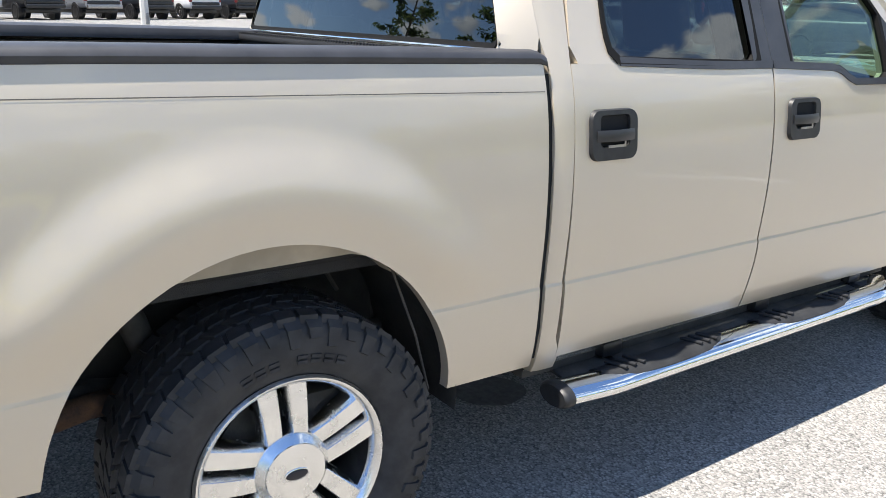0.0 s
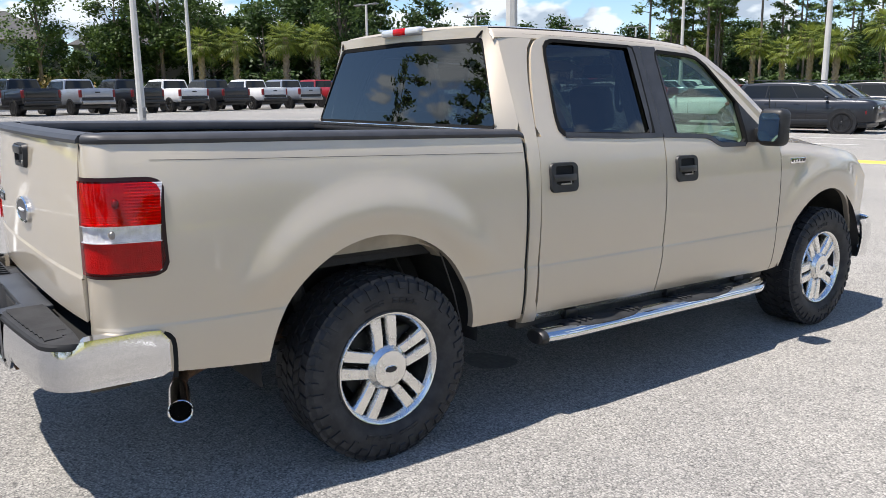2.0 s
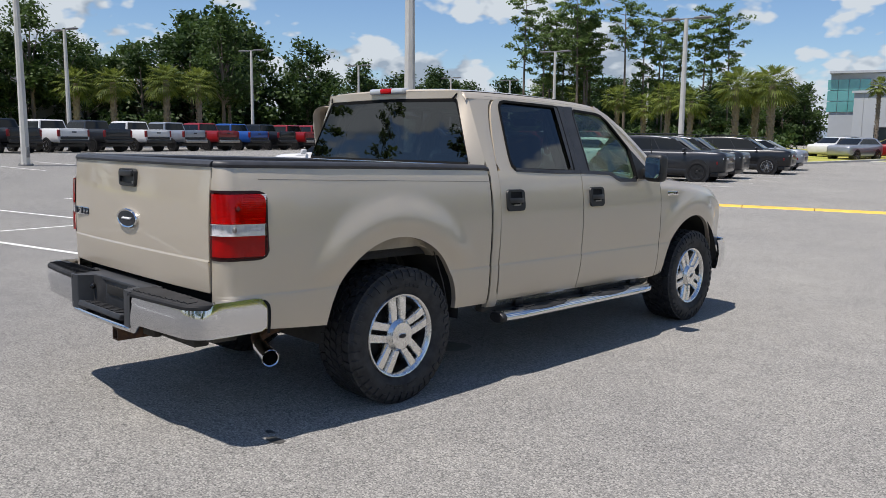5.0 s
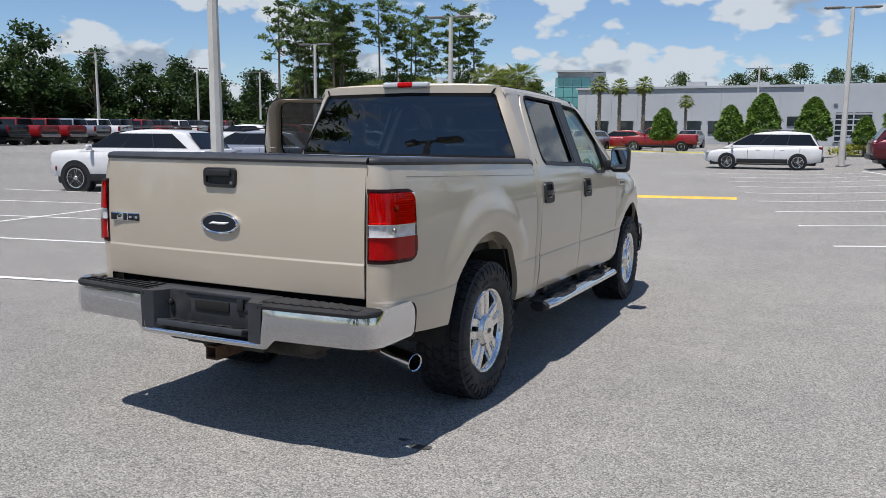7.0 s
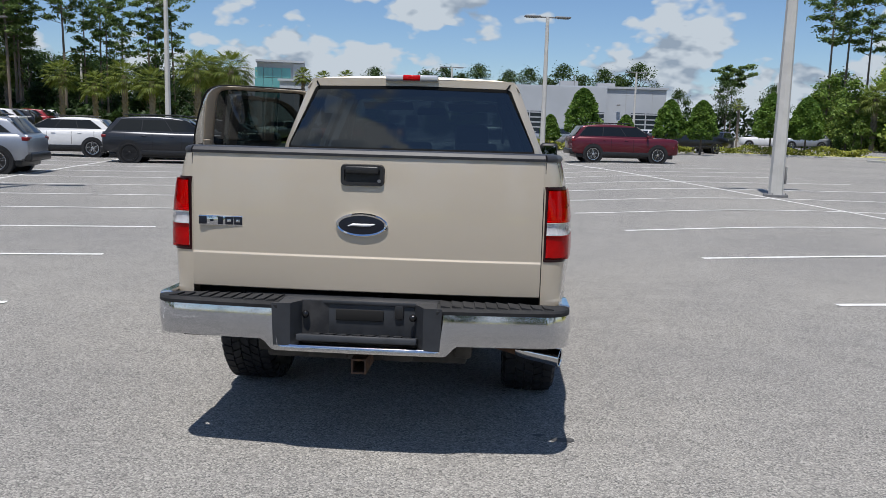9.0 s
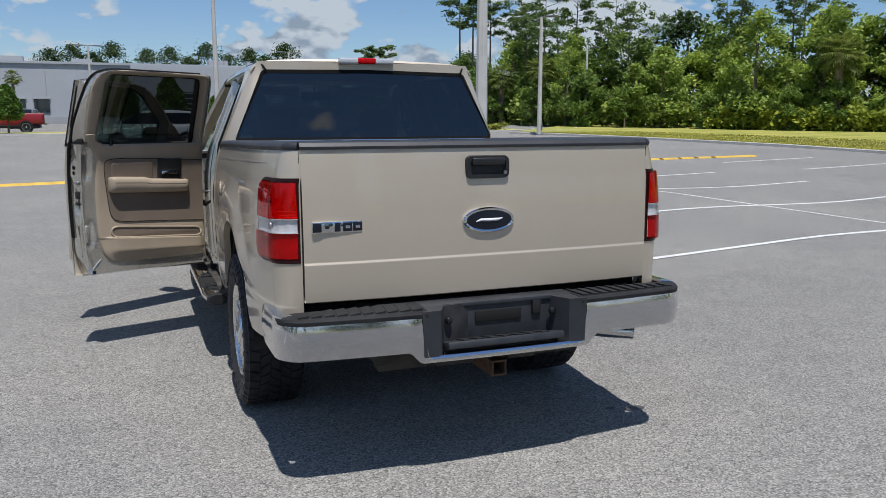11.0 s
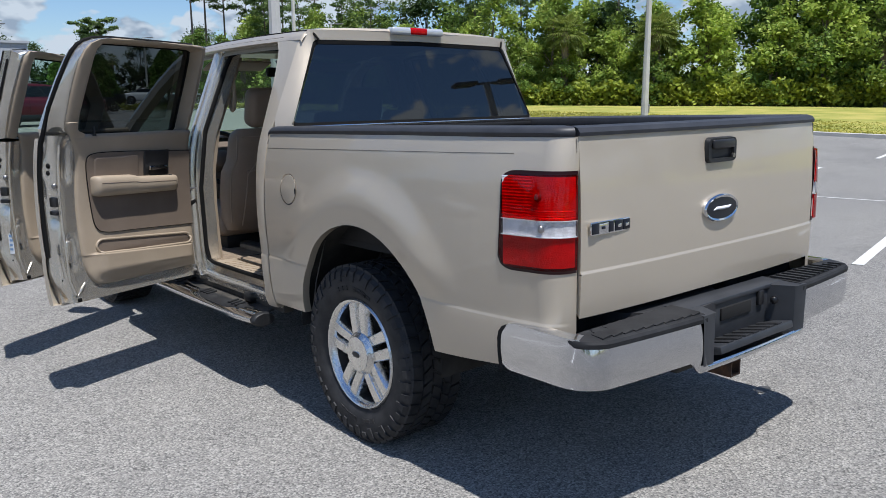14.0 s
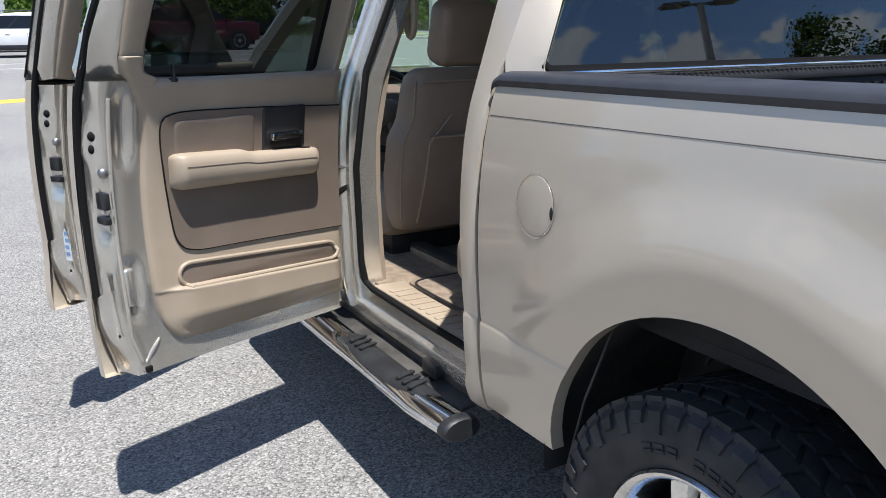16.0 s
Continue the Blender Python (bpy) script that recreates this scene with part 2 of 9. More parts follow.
M["barrel"] = varied("dull_cast_alloy", (0.12, 0.12, 0.12), (0.06, 0.06, 0.06), 14.0, 0.45, metal=0.7)
M["steel"] = varied("bare_steel", (0.42, 0.41, 0.40), (0.30, 0.28, 0.26), 25.0, 0.4, metal=1.0)
M["rust"] = varied("rusty_steel", (0.16, 0.085, 0.045), (0.07, 0.045, 0.035), 30.0, 0.85, bump=0.3, bump_scale=120)
M["chassis"] = varied("dusty_black_chassis", (0.026, 0.025, 0.023), (0.080, 0.072, 0.062), 7.0, 0.8, bump=0.2, bump_scale=60)
M["liner"] = varied("dusty_wheel_liner", (0.014, 0.014, 0.014), (0.050, 0.046, 0.040), 5.0, 0.9, bump=0.2, bump_scale=70)
M["bed_liner"] = varied("black_bed_liner", (0.010, 0.010, 0.011), (0.020, 0.020, 0.021), 8.0, 0.65, bump=0.2, bump_scale=300)
M["lamp_red_hi"] = varied("bright_red_lamp_lens", (0.62, 0.004, 0.005), (0.34, 0.001, 0.002), 34.0, 0.14, coat=0.12, spec=0.2)
M["lamp_dark"] = principled("dark_red_lamp_edge", (0.020, 0.004, 0.005), 0.35, spec=0.3)
M["lamp_deep"] = principled("deep_red_bulb_shadow", (0.14, 0.002, 0.003), 0.3)
M["lens_red"] = glass_material("red_clear_lens", (0.84, 0.012, 0.020), 0.03, 0.032)
M["lens_clear"] = glass_material("clear_lens", (0.96, 0.96, 0.97), 0.02, 0.045)
M["reflector"] = varied("faceted_lamp_reflector", (0.84, 0.84, 0.85), (0.60, 0.60, 0.61), 40.0, 0.36, metal=0.25, bump=0.7, bump_scale=150, bump_dist=0.004)
M["lamp_clear"] = varied("clear_lamp_lens", (0.84, 0.85, 0.87), (0.50, 0.51, 0.53), 55.0, 0.12, metal=0.15, coat=1.0)
M["emblem_blue"] = principled("emblem_dark_blue", (0.006, 0.008, 0.016), 0.35, coat=0.1)
M["tint"] = glass_material("dark_tinted_glass", (0.045, 0.054, 0.060), 0.0, 0.105)
M["tint_side"] = glass_material("tinted_side_glass", (0.10, 0.115, 0.12), 0.0, 0.11)
M["green_glass"] = glass_material("green_clear_glass", (0.50, 0.66, 0.58))
M["emblem_white"] = principled("emblem_pale_stroke", (0.75, 0.76, 0.78), 0.3)
M["pin_line"] = principled("brown_pin_stripe", (0.09, 0.078, 0.065), 0.4)
M["mirror"] = principled("mirror_glass", (0.80, 0.82, 0.83), 0.02, 1.0)
M["trim_tan"] = varied("tan_door_plastic", (0.34, 0.275, 0.20), (0.375, 0.305, 0.225), 5.0, 0.5, bump=0.10, bump_scale=420, bump_dist=0.001)
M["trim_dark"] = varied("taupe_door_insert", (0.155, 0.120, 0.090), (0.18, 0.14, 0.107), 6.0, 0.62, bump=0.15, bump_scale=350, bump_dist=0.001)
M["leather"] = varied("tan_leather", (0.28, 0.215, 0.16), (0.32, 0.25, 0.19), 6.0, 0.48, bump=0.25, bump_scale=160, bump_dist=0.002)
M["carpet"] = varied("tan_carpet", (0.30, 0.235, 0.17), (0.20, 0.155, 0.11), 25.0, 0.95, bump=0.5, bump_scale=300)
M["headliner"] = varied("beige_headliner", (0.46, 0.41, 0.34), (0.50, 0.45, 0.38), 10.0, 0.95)
M["sticker"] = principled("white_sticker", (0.70, 0.72, 0.74), 0.5)
M["sticker_ink"] = principled("blue_sticker_ink", (0.18, 0.30, 0.48), 0.5)
M["pole"] = varied("pale_concrete_pole", (0.48, 0.47, 0.44), (0.56, 0.55, 0.52), 2.0, 0.75, bump=0.15, bump_scale=40)
M["metal_grey"] = varied("grey_lamp_metal", (0.20, 0.20, 0.20), (0.26, 0.26, 0.26), 8.0, 0.5, metal=0.3)
M["wall_white"] = varied("white_painted_wall", (0.375, 0.40, 0.43), (0.42, 0.445, 0.475), 0.25, 0.8, bump=0.1, bump_scale=6)
M["wall_grey"] = varied("grey_wall", (0.33, 0.34, 0.36), (0.38, 0.39, 0.41), 0.3, 0.8)
M["wall_cream"] = varied("cream_house_wall", (0.37, 0.365, 0.35), (0.42, 0.41, 0.39), 0.5, 0.8)
M["roof_dark"] = varied("dark_shingle_roof", (0.05, 0.05, 0.055), (0.08, 0.078, 0.075), 1.5, 0.85)
M["window_dark"] = principled("dark_window_pane", (0.02, 0.028, 0.034), 0.08, coat=0.5)
M["window_teal"] = principled("teal_glass_facade", (0.12, 0.36, 0.36), 0.10, 0.2, coat=0.6)
M["grass"] = varied("mown_grass", (0.24, 0.27, 0.04), (0.46, 0.40, 0.10), 0.42, 0.9, bump=0.6, bump_scale=30, bump_dist=0.05)
M["grass_blade"] = leaf_material("grass_blades", (0.27, 0.30, 0.05), (0.54, 0.50, 0.12))
M["curb"] = varied("concrete_curb", (0.42, 0.41, 0.39), (0.50, 0.49, 0.46), 2.0, 0.85)
M["bark"] = varied("grey_brown_bark", (0.11, 0.085, 0.065), (0.20, 0.165, 0.13), 4.0, 0.9, bump=0.6, bump_scale=12, stretch=(1, 1, 0.25))
M["palm_bark"] = varied("palm_bark", (0.16, 0.13, 0.10), (0.26, 0.22, 0.17), 5.0, 0.9, bump=0.6, bump_scale=10)
# the shade of the woods behind the pickups is put into these two colours
M["leaf_dark"] = leaf_material("shade_toned_wood_leaves", (0.020, 0.046, 0.015), (0.062, 0.108, 0.028))
M["leaf_woods"] = leaf_material("half_shade_toned_leaves", (0.026, 0.058, 0.018), (0.088, 0.140, 0.036))
M["leaf_mid"] = leaf_material("wood_leaves", (0.075, 0.155, 0.03), (0.23, 0.34, 0.065), (0.36, 0.38, 0.09))
# sunlight on the lawn-side woods is put into these two raised colours
M["leaf_light"] = leaf_material("sun_toned_wood_leaves", (0.15, 0.27, 0.040), (0.50, 0.61, 0.110), (0.68, 0.68, 0.19))
M["leaf_olive"] = leaf_material("olive_wood_leaves", (0.11, 0.21, 0.038), (0.41, 0.52, 0.105), (0.60, 0.60, 0.17))
M["leaf_rust"] = leaf_material("rust_tinged_leaves", (0.07, 0.065, 0.02), (0.20, 0.15, 0.05))
M["leaf_pine"] = leaf_material("pine_needles", (0.060, 0.120, 0.04), (0.19, 0.27, 0.08))
M["leaf_bright"] = leaf_material("bright_undergrowth", (0.16, 0.26, 0.032), (0.46, 0.50, 0.068))
M["leaf_shrub"] = leaf_material("shrub_leaves", (0.067, 0.162, 0.027), (0.180, 0.285, 0.048))
M["leaf_palm"] = leaf_material("palm_fronds", (0.085, 0.135, 0.022), (0.24, 0.285, 0.058))
M["leaf_hedge"] = leaf_material("yellow_green_hedge", (0.190, 0.247, 0.038), (0.418, 0.418, 0.076))


def car_paint(name, color, metal=0.3):
    return varied(name, color, tuple(v * 0.92 for v in color), 3.0, 0.3, metal=metal, coat=0.6)


M["car_white"] = car_paint("white_car_paint", (0.66, 0.665, 0.67), 0.0)
M["car_silver"] = car_paint("silver_grey_car_paint", (0.36, 0.38, 0.42), 0.6)
M["car_grey"] = car_paint("dark_grey_car_paint", (0.036, 0.038, 0.044), 0.6)
M["car_black"] = car_paint("black_car_paint", (0.006, 0.006, 0.007), 0.0)
M["car_maroon"] = car_paint("maroon_car_paint", (0.10, 0.006, 0.014), 0.3)
M["car_red"] = car_paint("red_car_paint", (0.24, 0.010, 0.012), 0.0)
M["car_blue"] = car_paint("blue_car_paint", (0.02, 0.09, 0.35), 0.2)
M["lamp_far"] = principled("dark_red_tail_lamp", (0.16, 0.004, 0.006), 0.3)
M["car_glass"] = principled("dark_car_glass", (0.010, 0.012, 0.014), 0.06, spec=0.35)
M["car_light"] = principled("pale_headlamp", (0.6, 0.62, 0.64), 0.1, 0.3, coat=1.0)
M["oil"] = varied("oil_darkened_asphalt", (0.035, 0.034, 0.033), (0.09, 0.088, 0.085), 40.0, 0.55, lo=0.3, hi=0.7)
M["stitch"] = principled("pale_tan_stitching", (0.37, 0.295, 0.225), 0.6)

# ---------------------------------------------------------------- mesh helpers
def finish(bm, name, mat, smooth=35.0):
    me = bpy.data.meshes.new(name)
    bm.normal_update()
    bm.to_mesh(me)
    bm.free()
    me.materials.append(mat)
    if smooth:
        me.shade_smooth()
        me.set_sharp_from_angle(angle=radians(smooth))
    return me


def part(name, bm, mat, parent, label="", smooth=35.0):
    ob = new(name, finish(bm, name, mat, smooth))
    ob.parent = parent
    if label:
        ob["label"] = label
    return ob


def thing(name, m, label, category, group="", kind=""):
    ob = new(name)
    ob.empty_display_size = 0.2
    ob.matrix_world = m
    return tagged(ob, label, category, group, kind)


def box(bm, c, s, bevel=0.0, seg=2, rot=None):
    m = Matrix.Translation(c) @ (rot if rot else Matrix()) @ Matrix.Diagonal((*s, 1))
    r = bmesh.ops.create_cube(bm, size=1.0, matrix=m)
    if bevel:
        es = list({e for v in r["verts"] for e in v.link_edges})
        bmesh.ops.bevel(bm, geom=es, offset=bevel, segments=seg, profile=0.5, affect='EDGES')


AXES = {"x": Matrix.Rotation(radians(90), 4, 'Y'), "y": Matrix.Rotation(radians(-90), 4, 'X'), "z": Matrix()}


def cyl(bm, c, r, depth, axis="z", seg=24, r2=None, rot=None):
    m = Matrix.Translation(c) @ (rot if rot else AXES[axis])
    bmesh.ops.create_cone(bm, cap_ends=True, segments=seg, radius1=r, radius2=r if r2 is None else r2, depth=depth, matrix=m)


def ball(bm, c, s, seg=16, rings=10, rot=None):
    m = Matrix.Translation(c) @ (rot if rot else Matrix()) @ Matrix.Diagonal((*s, 1))
    bmesh.ops.create_uvsphere(bm, u_segments=seg, v_segments=rings, radius=1.0, matrix=m)


def sheet(bm, rows, close=False):
    """Quads over a grid of points; equal neighbours are welded."""
    vs = [[bm.verts.new(p) for p in row] for row in rows]
    n = len(vs[0])
    for a, b in zip(vs, vs[1:]):
        for i in range(n if close else n - 1):
            j = (i + 1) % n
            try:
                bm.faces.new((a[i], a[j], b[j], b[i]))
            except ValueError:
                pass
    return vs


def weld(bm, d=1e-5):
    bmesh.ops.remove_doubles(bm, verts=bm.verts, dist=d)
    bmesh.ops.dissolve_degenerate(bm, dist=1e-6, edges=bm.edges)


def thicken(bm, d):
    """Turns an open sheet into a shell of depth d, inward of its normals."""
    bm.normal_update()
    bmesh.ops.solidify(bm, geom=bm.faces[:], thickness=d)


def lathe(bm, profile, c, axis="x", seg=64, close=True):
    """Turns a profile of (radius, along) round an axis through c."""
    rows = []
    for k in range(seg):
        a = 2 * math.pi * k / seg
        row = []
        for r, h in profile:
            p = {"x": (h, r * math.cos(a), r * math.sin(a)), "y": (r * math.cos(a), h, r * math.sin(a)), "z": (r * math.cos(a), r * math.sin(a), h)}[axis]
            row.append(Vector(c) + Vector(p))
        rows.append(row)
    rows.append(rows[0])
    sheet(bm, rows)
    bmesh.ops.remove_doubles(bm, verts=bm.verts, dist=1e-6)


def ngon_prism(bm, pts, d):
    """A flat outline (3D points) pushed along the vector d into a solid."""
    a = [bm.verts.new(p) for p in pts]
    b = [bm.verts.new(Vector(p) + Vector(d)) for p in pts]
    n = len(pts)
    bm.faces.new(a)
    bm.faces.new(b[::-1])
    for i in range(n):
        bm.faces.new((a[i], b[i], b[(i + 1) % n], a[(i + 1) % n]))


def pipe(bm, pts, r, seg=10, cap=True):
    """A round tube along points; r a number or one for each point."""
    pts = [Vector(p) for p in pts]
    rs = r if isinstance(r, (list, tuple)) else [r] * len(pts)
    rows, up = [], None
    for i, p in enumerate(pts):
        d = (pts[min(i + 1, len(pts) - 1)] - pts[max(i - 1, 0)]).normalized()
        if up is None:
            up = d.orthogonal().normalized()
        up = (up - d * up.dot(d)).normalized()
        side = d.cross(up)
        rows.append([p + (up * math.cos(2 * math.pi * k / seg) + side * math.sin(2 * math.pi * k / seg)) * rs[i] for k in range(seg)])
    vs = sheet(bm, rows, close=True)
    if cap:
        bm.faces.new(vs[0][::-1])
        bm.faces.new(vs[-1])


def round_rect(w, h, r, n=5):
    out = []
    for cx, cy, a0 in ((w / 2 - r, h / 2 - r, 0), (-w / 2 + r, h / 2 - r, 90), (-w / 2 + r, -h / 2 + r, 180), (w / 2 - r, -h / 2 + r, 270)):
        for k in range(n + 1):
            a = radians(a0 + 90 * k / n)
            out.append((cx + r * math.cos(a), cy + r * math.sin(a)))
    return out


def face_way(bm, d):
    """Turns the faces of an open sheet to look along d."""
    bm.normal_update()
    d = Vector(d)
    bmesh.ops.reverse_faces(bm, faces=[f for f in bm.faces if f.normal.dot(d) < 0])


def fix_normals(bm):
    bmesh.ops.recalc_face_normals(bm, faces=bm.faces)


def smooth01(t):
    t = max(0.0, min(1.0, t))
    return t * t * (3 - 2 * t)


def lerp_table(table, x):
    if x <= table[0][0]:
        return table[0][1]
    for (a, u), (b, v) in zip(table, table[1:]):
        if x <= b:
            return u + (v - u) * (x - a) / (b - a)
    return table[-1][1]


def curve_table(table, x):
    """Like lerp_table, but with a smooth slope from point to point."""
    if x <= table[0][0]:
        return table[0][1]
    if x >= table[-1][0]:
        return table[-1][1]
    i = 0
    while x > table[i + 1][0]:
        i += 1

    def slope(k):
        k0, k1 = max(0, k - 1), min(len(table) - 1, k + 1)
        return (table[k1][1] - table[k0][1]) / (table[k1][0] - table[k0][0])
    (a, u), (b, v) = table[i], table[i + 1]
    h = b - a
    t = (x - a) / h
    return u * (1 + 2 * t) * (1 - t) ** 2 + v * t * t * (3 - 2 * t) + h * slope(i) * t * (1 - t) ** 2 + h * slope(i + 1) * t * t * (t - 1)


# ---------------------------------------------------------------- ground
TRUCK_PITCH = -1.2  # degrees, nose down on the fall of the lot


def ground_z(x, y):
    z = 0.063 if y < -3 else lerp_table([(-3, 0.063), (-1.5, 0.022), (-0.6, -0.008), (0, -0.018), (0.6, -0.026), (4.0, -0.084), (5.2, -0.075), (9, -0.01), (15, 0.0), (34, 0.10), (60, 0.15), (90, 0.35)], y)
    if x < 6 and y > 4:
        low = lerp_table([(4.0, -0.084), (7, -0.115), (12, -0.128), (36, -0.128), (60, 0.06), (90, 0.35)], y)
        z += (low - z) * smooth01((6 - x) / 5)
    if x > 6:
        z -= 0.19 * smooth01((x - 6.5) / 6) * (1 - smooth01((y - 5) / 20))
    return z + 0.55 * smooth01((-x - 14) / 30)


# the parking bays lie turned against the truck
U, V = Vector((0.976, 0.216, 0)), Vector((-0.200, 0.980, 0))


def ground_axis(lo, hi, fine_lo, fine_hi, step):
    a = [fine_lo + step * i for i in range(int((fine_hi - fine_lo) / step) + 1)]
    s, p = step, fine_lo
    left = []
    while p > lo:
        s *= 1.35
        p -= s
        left.append(p)
    s, p = step, a[-1]
    right = []
    while p < hi:
        s *= 1.35
        p += s
        right.append(p)
    return left[::-1] + a + right


def build_ground():
    bm = bmesh.new()
    xs = ground_axis(-1600, 1600, -50, 30, 1.0)
    ys = ground_axis(-1600, 1600, -10, 62, 0.6)
    sheet(bm, [[(x, y, ground_z(x, y)) for x in xs] for y in ys])
    fix_normals(bm)
    bm.faces.ensure_lookup_table()
    if bm.faces[0].normal.z < 0:
        bmesh.ops.reverse_faces(bm, faces=bm.faces)
    g = new("ground", finish(bm, "ground", M["asphalt"], 60))
    tagged(g, "pale grey worn asphalt of a wide parking lot", "parking lot", kind="structure")
    return g


def strip(a, b, w, lift=0.006, step=0.6):
    """A painted strip between two plan points, lying on the ground."""
    a, b = Vector((a[0], a[1], 0)), Vector((b[0], b[1], 0))
    n = max(1, int((b - a).length / step))
    d = (b - a).normalized()
    s = Vector((-d.y, d.x, 0)) * w / 2
    bm = bmesh.new()
    rows = []
    for i in range(n + 1):
        p = a + (b - a) * i / n
        row = []
        for k in (-1, 1):
            q = p + s * k
            row.append((q.x, q.y, ground_z(q.x, q.y) + lift))
        rows.append(row)
    sheet(bm, rows)
    bm.normal_update()
    bm.faces.ensure_lookup_table()
    if bm.faces[0].normal.z < 0:
        bmesh.ops.reverse_faces(bm, faces=bm.faces)
    return bm


def bay_line(a, b, w=0.10):
    ob = new("parking_line", finish(strip(a, b, w), "parking_line", M["white_line"], 0))
    return tagged(ob, "worn white painted parking bay line on asphalt", "road marking", "parking bay lines", "structure")


def build_markings():
    e = Vector((4.45, 0.30, 0))
    for k in range(-2, 12):
        p = e + V * (2.87 * k - (0.13 if k == 0 else 0.0))
        bay_line(p, p + U * 6.0)
        bay_line(p + U * 6.0, p + U * 12.0)
    bay_line(e + V * -7 + U * 6, e + V * 33 + U * 6)
    l = Vector((-2.95, -1.10, 0))
    for k in range(-1, 13):
        p = l + V * 2.87 * k
        bay_line(p, p - U * 6.2)
        bay_line(p - U * 6.2, p - U * 12.2)
    bay_line(l - V * 3 - U * 6.2, l + V * 36 - U * 6.2)
    for k in range(0, 6):
        p = Vector((19.5, 3.0, 0)) + V * 2.87 * k
        bay_line(p, p + U * 5.0)
    for k in range(0, 6):
        p = Vector((-25.5, -3.0, 0)) + V * 2.87 * k
        bay_line(p, p - U * 5.5)


build_ground()
build_markings()


def build_bump(a, b):
    """A low yellow rubber speed bump, rounded across."""
    a, b = Vector((*a, 0)), Vector((*b, 0))
    d = (b - a).normalized()
    s = Vector((-d.y, d.x, 0))
    bm = bmesh.new()
    rows = []
    for i in range(9):
        p = a + (b - a) * i / 8
        z = ground_z(p.x, p.y)
        rows.append([(p + s * 0.15 * math.cos(math.pi * k / 8)) + Vector((0, 0, z + 0.055 * math.sin(math.pi * k / 8) - 0.002)) for k in range(9)])
    vs = sheet(bm, rows)
    bm.faces.new(vs[0]); bm.faces.new(vs[-1])
    fix_normals(bm)
    ob = new("speed_bump", finish(bm, "speed_bump", M["yellow_line"]))
    return tagged(ob, "low yellow painted speed bump on the asphalt", "speed bump", "speed bumps")


for k in range(4):
    build_bump((-5.85 + 1.58 * k, 15.90 + 0.41 * k), (-5.85 + 1.58 * k + 1.56, 15.90 + 0.41 * k + 0.405))
for f0, f1 in ((0.0, 0.34), (0.38, 0.47), (0.50, 0.62), (0.65, 0.75), (0.79, 0.90), (0.94, 1.30)):
    build_bump((12.7 + 5.5 * f0, 18.5 + 0.6 * f0), (12.7 + 5.5 * f1, 18.5 + 0.6 * f1))


def oil_stain(x, y, rx, ry, seed):
    """A dark drip mark with an uneven edge, lying on the asphalt."""
    r = random.Random(seed)
    bm = bmesh.new()
    ring = []
    ph = [r.uniform(0, 6.28) for _ in range(4)]
    for k in range(36):
        a = 2 * math.pi * k / 36
        f = 1 + sum(0.10 / (i + 1) * math.sin((i + 2) * a + ph[i]) for i in range(4))
        px, py = x + rx * f * math.cos(a), y + ry * f * math.sin(a)
        ring.append(bm.verts.new((px, py, ground_z(px, py) + 0.004)))
    bm.faces.new(ring)
    face_way(bm, (0, 0, 1))
    tagged(new("oil_stain", finish(bm, "oil_stain", M["oil"], 0)), "dark oil drip on the asphalt", "oil stain", kind="structure")


for i, (x, y, rx, ry) in enumerate(((0.20, 1.21, 0.17, 0.13), (0.96, -0.85, 0.055, 0.035), (0.84, -0.80, 0.03, 0.02))):
    oil_stain(x, y, rx, ry, i)

# ---------------------------------------------------------------- the pickup: surfaces
TRUCK = thing("pickup_truck", pose(0, 0, 0, TRUCK_PITCH), "beige metallic crew-cab pickup truck with two doors standing open", "pickup truck")
# the flank's half width by height, below and above the crease that runs along it
LOWER = [(0.42, 0.895), (0.47, 0.920), (0.52, 0.935), (0.58, 0.944), (0.66, 0.9496), (0.724, 0.9508)]
UPPER = [(0.732, 0.9468), (0.80, 0.9515), (0.90, 0.9562), (1.00, 0.956), (1.10, 0.9505), (1.20, 0.939), (1.28, 0.9225), (1.335, 0.905)]
ARCHES = [(-0.015, 0.470, 0.497), (3.490, 0.452, 0.490)]
ZROWS = [0.42, 0.45, 0.48, 0.505, 0.53, 0.56, 0.60, 0.65, 0.69, 0.722, 0.725, 0.731, 0.735] + [0.75 + 0.02 * i for i in range(29)] + [1.32, 1.335]


def body_x(y, z):
    """Half the body's width: the side's section, the flared arches, the taper to both ends."""
    x = curve_table(LOWER, z) if z < 0.724 else curve_table(UPPER, z) if z > 0.732 else 0.9508 - 0.0040 * (z - 0.724) / 0.008
    for cy, cz, r in ARCHES:
        d = math.hypot(y - cy, z - cz)
        flare = (0.010 + 0.017 * smooth01((d - r) / 0.10)) * smooth01((r + 0.255 - d) / 0.150)
        flare *= smooth01((z - 0.700) / 0.20)
        if cy > 3:
            flare *= 0.8
        x += flare
    if y < -0.55:
        x -= 0.055 * ((-0.55 - y) / 0.5) ** 2
    if y > 3.3:
        x -= 0.10 * ((y - 3.3) / 0.8) ** 2
    return x


def glass_x(z):
    """Half the width of the cab above the belt line."""
    return 0.905 - 0.41 * (z - 1.335)


def side_x(y, z):
    return body_x(y, z) if z <= 1.335 else glass_x(z) + (body_x(y, 1.335) - 0.905)


def arch_bottom(y, base):
    for cy, cz, r in ARCHES:
        if abs(y - cy) < r:
            return max(base, cz + math.sqrt(r * r - (y - cy) ** 2))
    return base


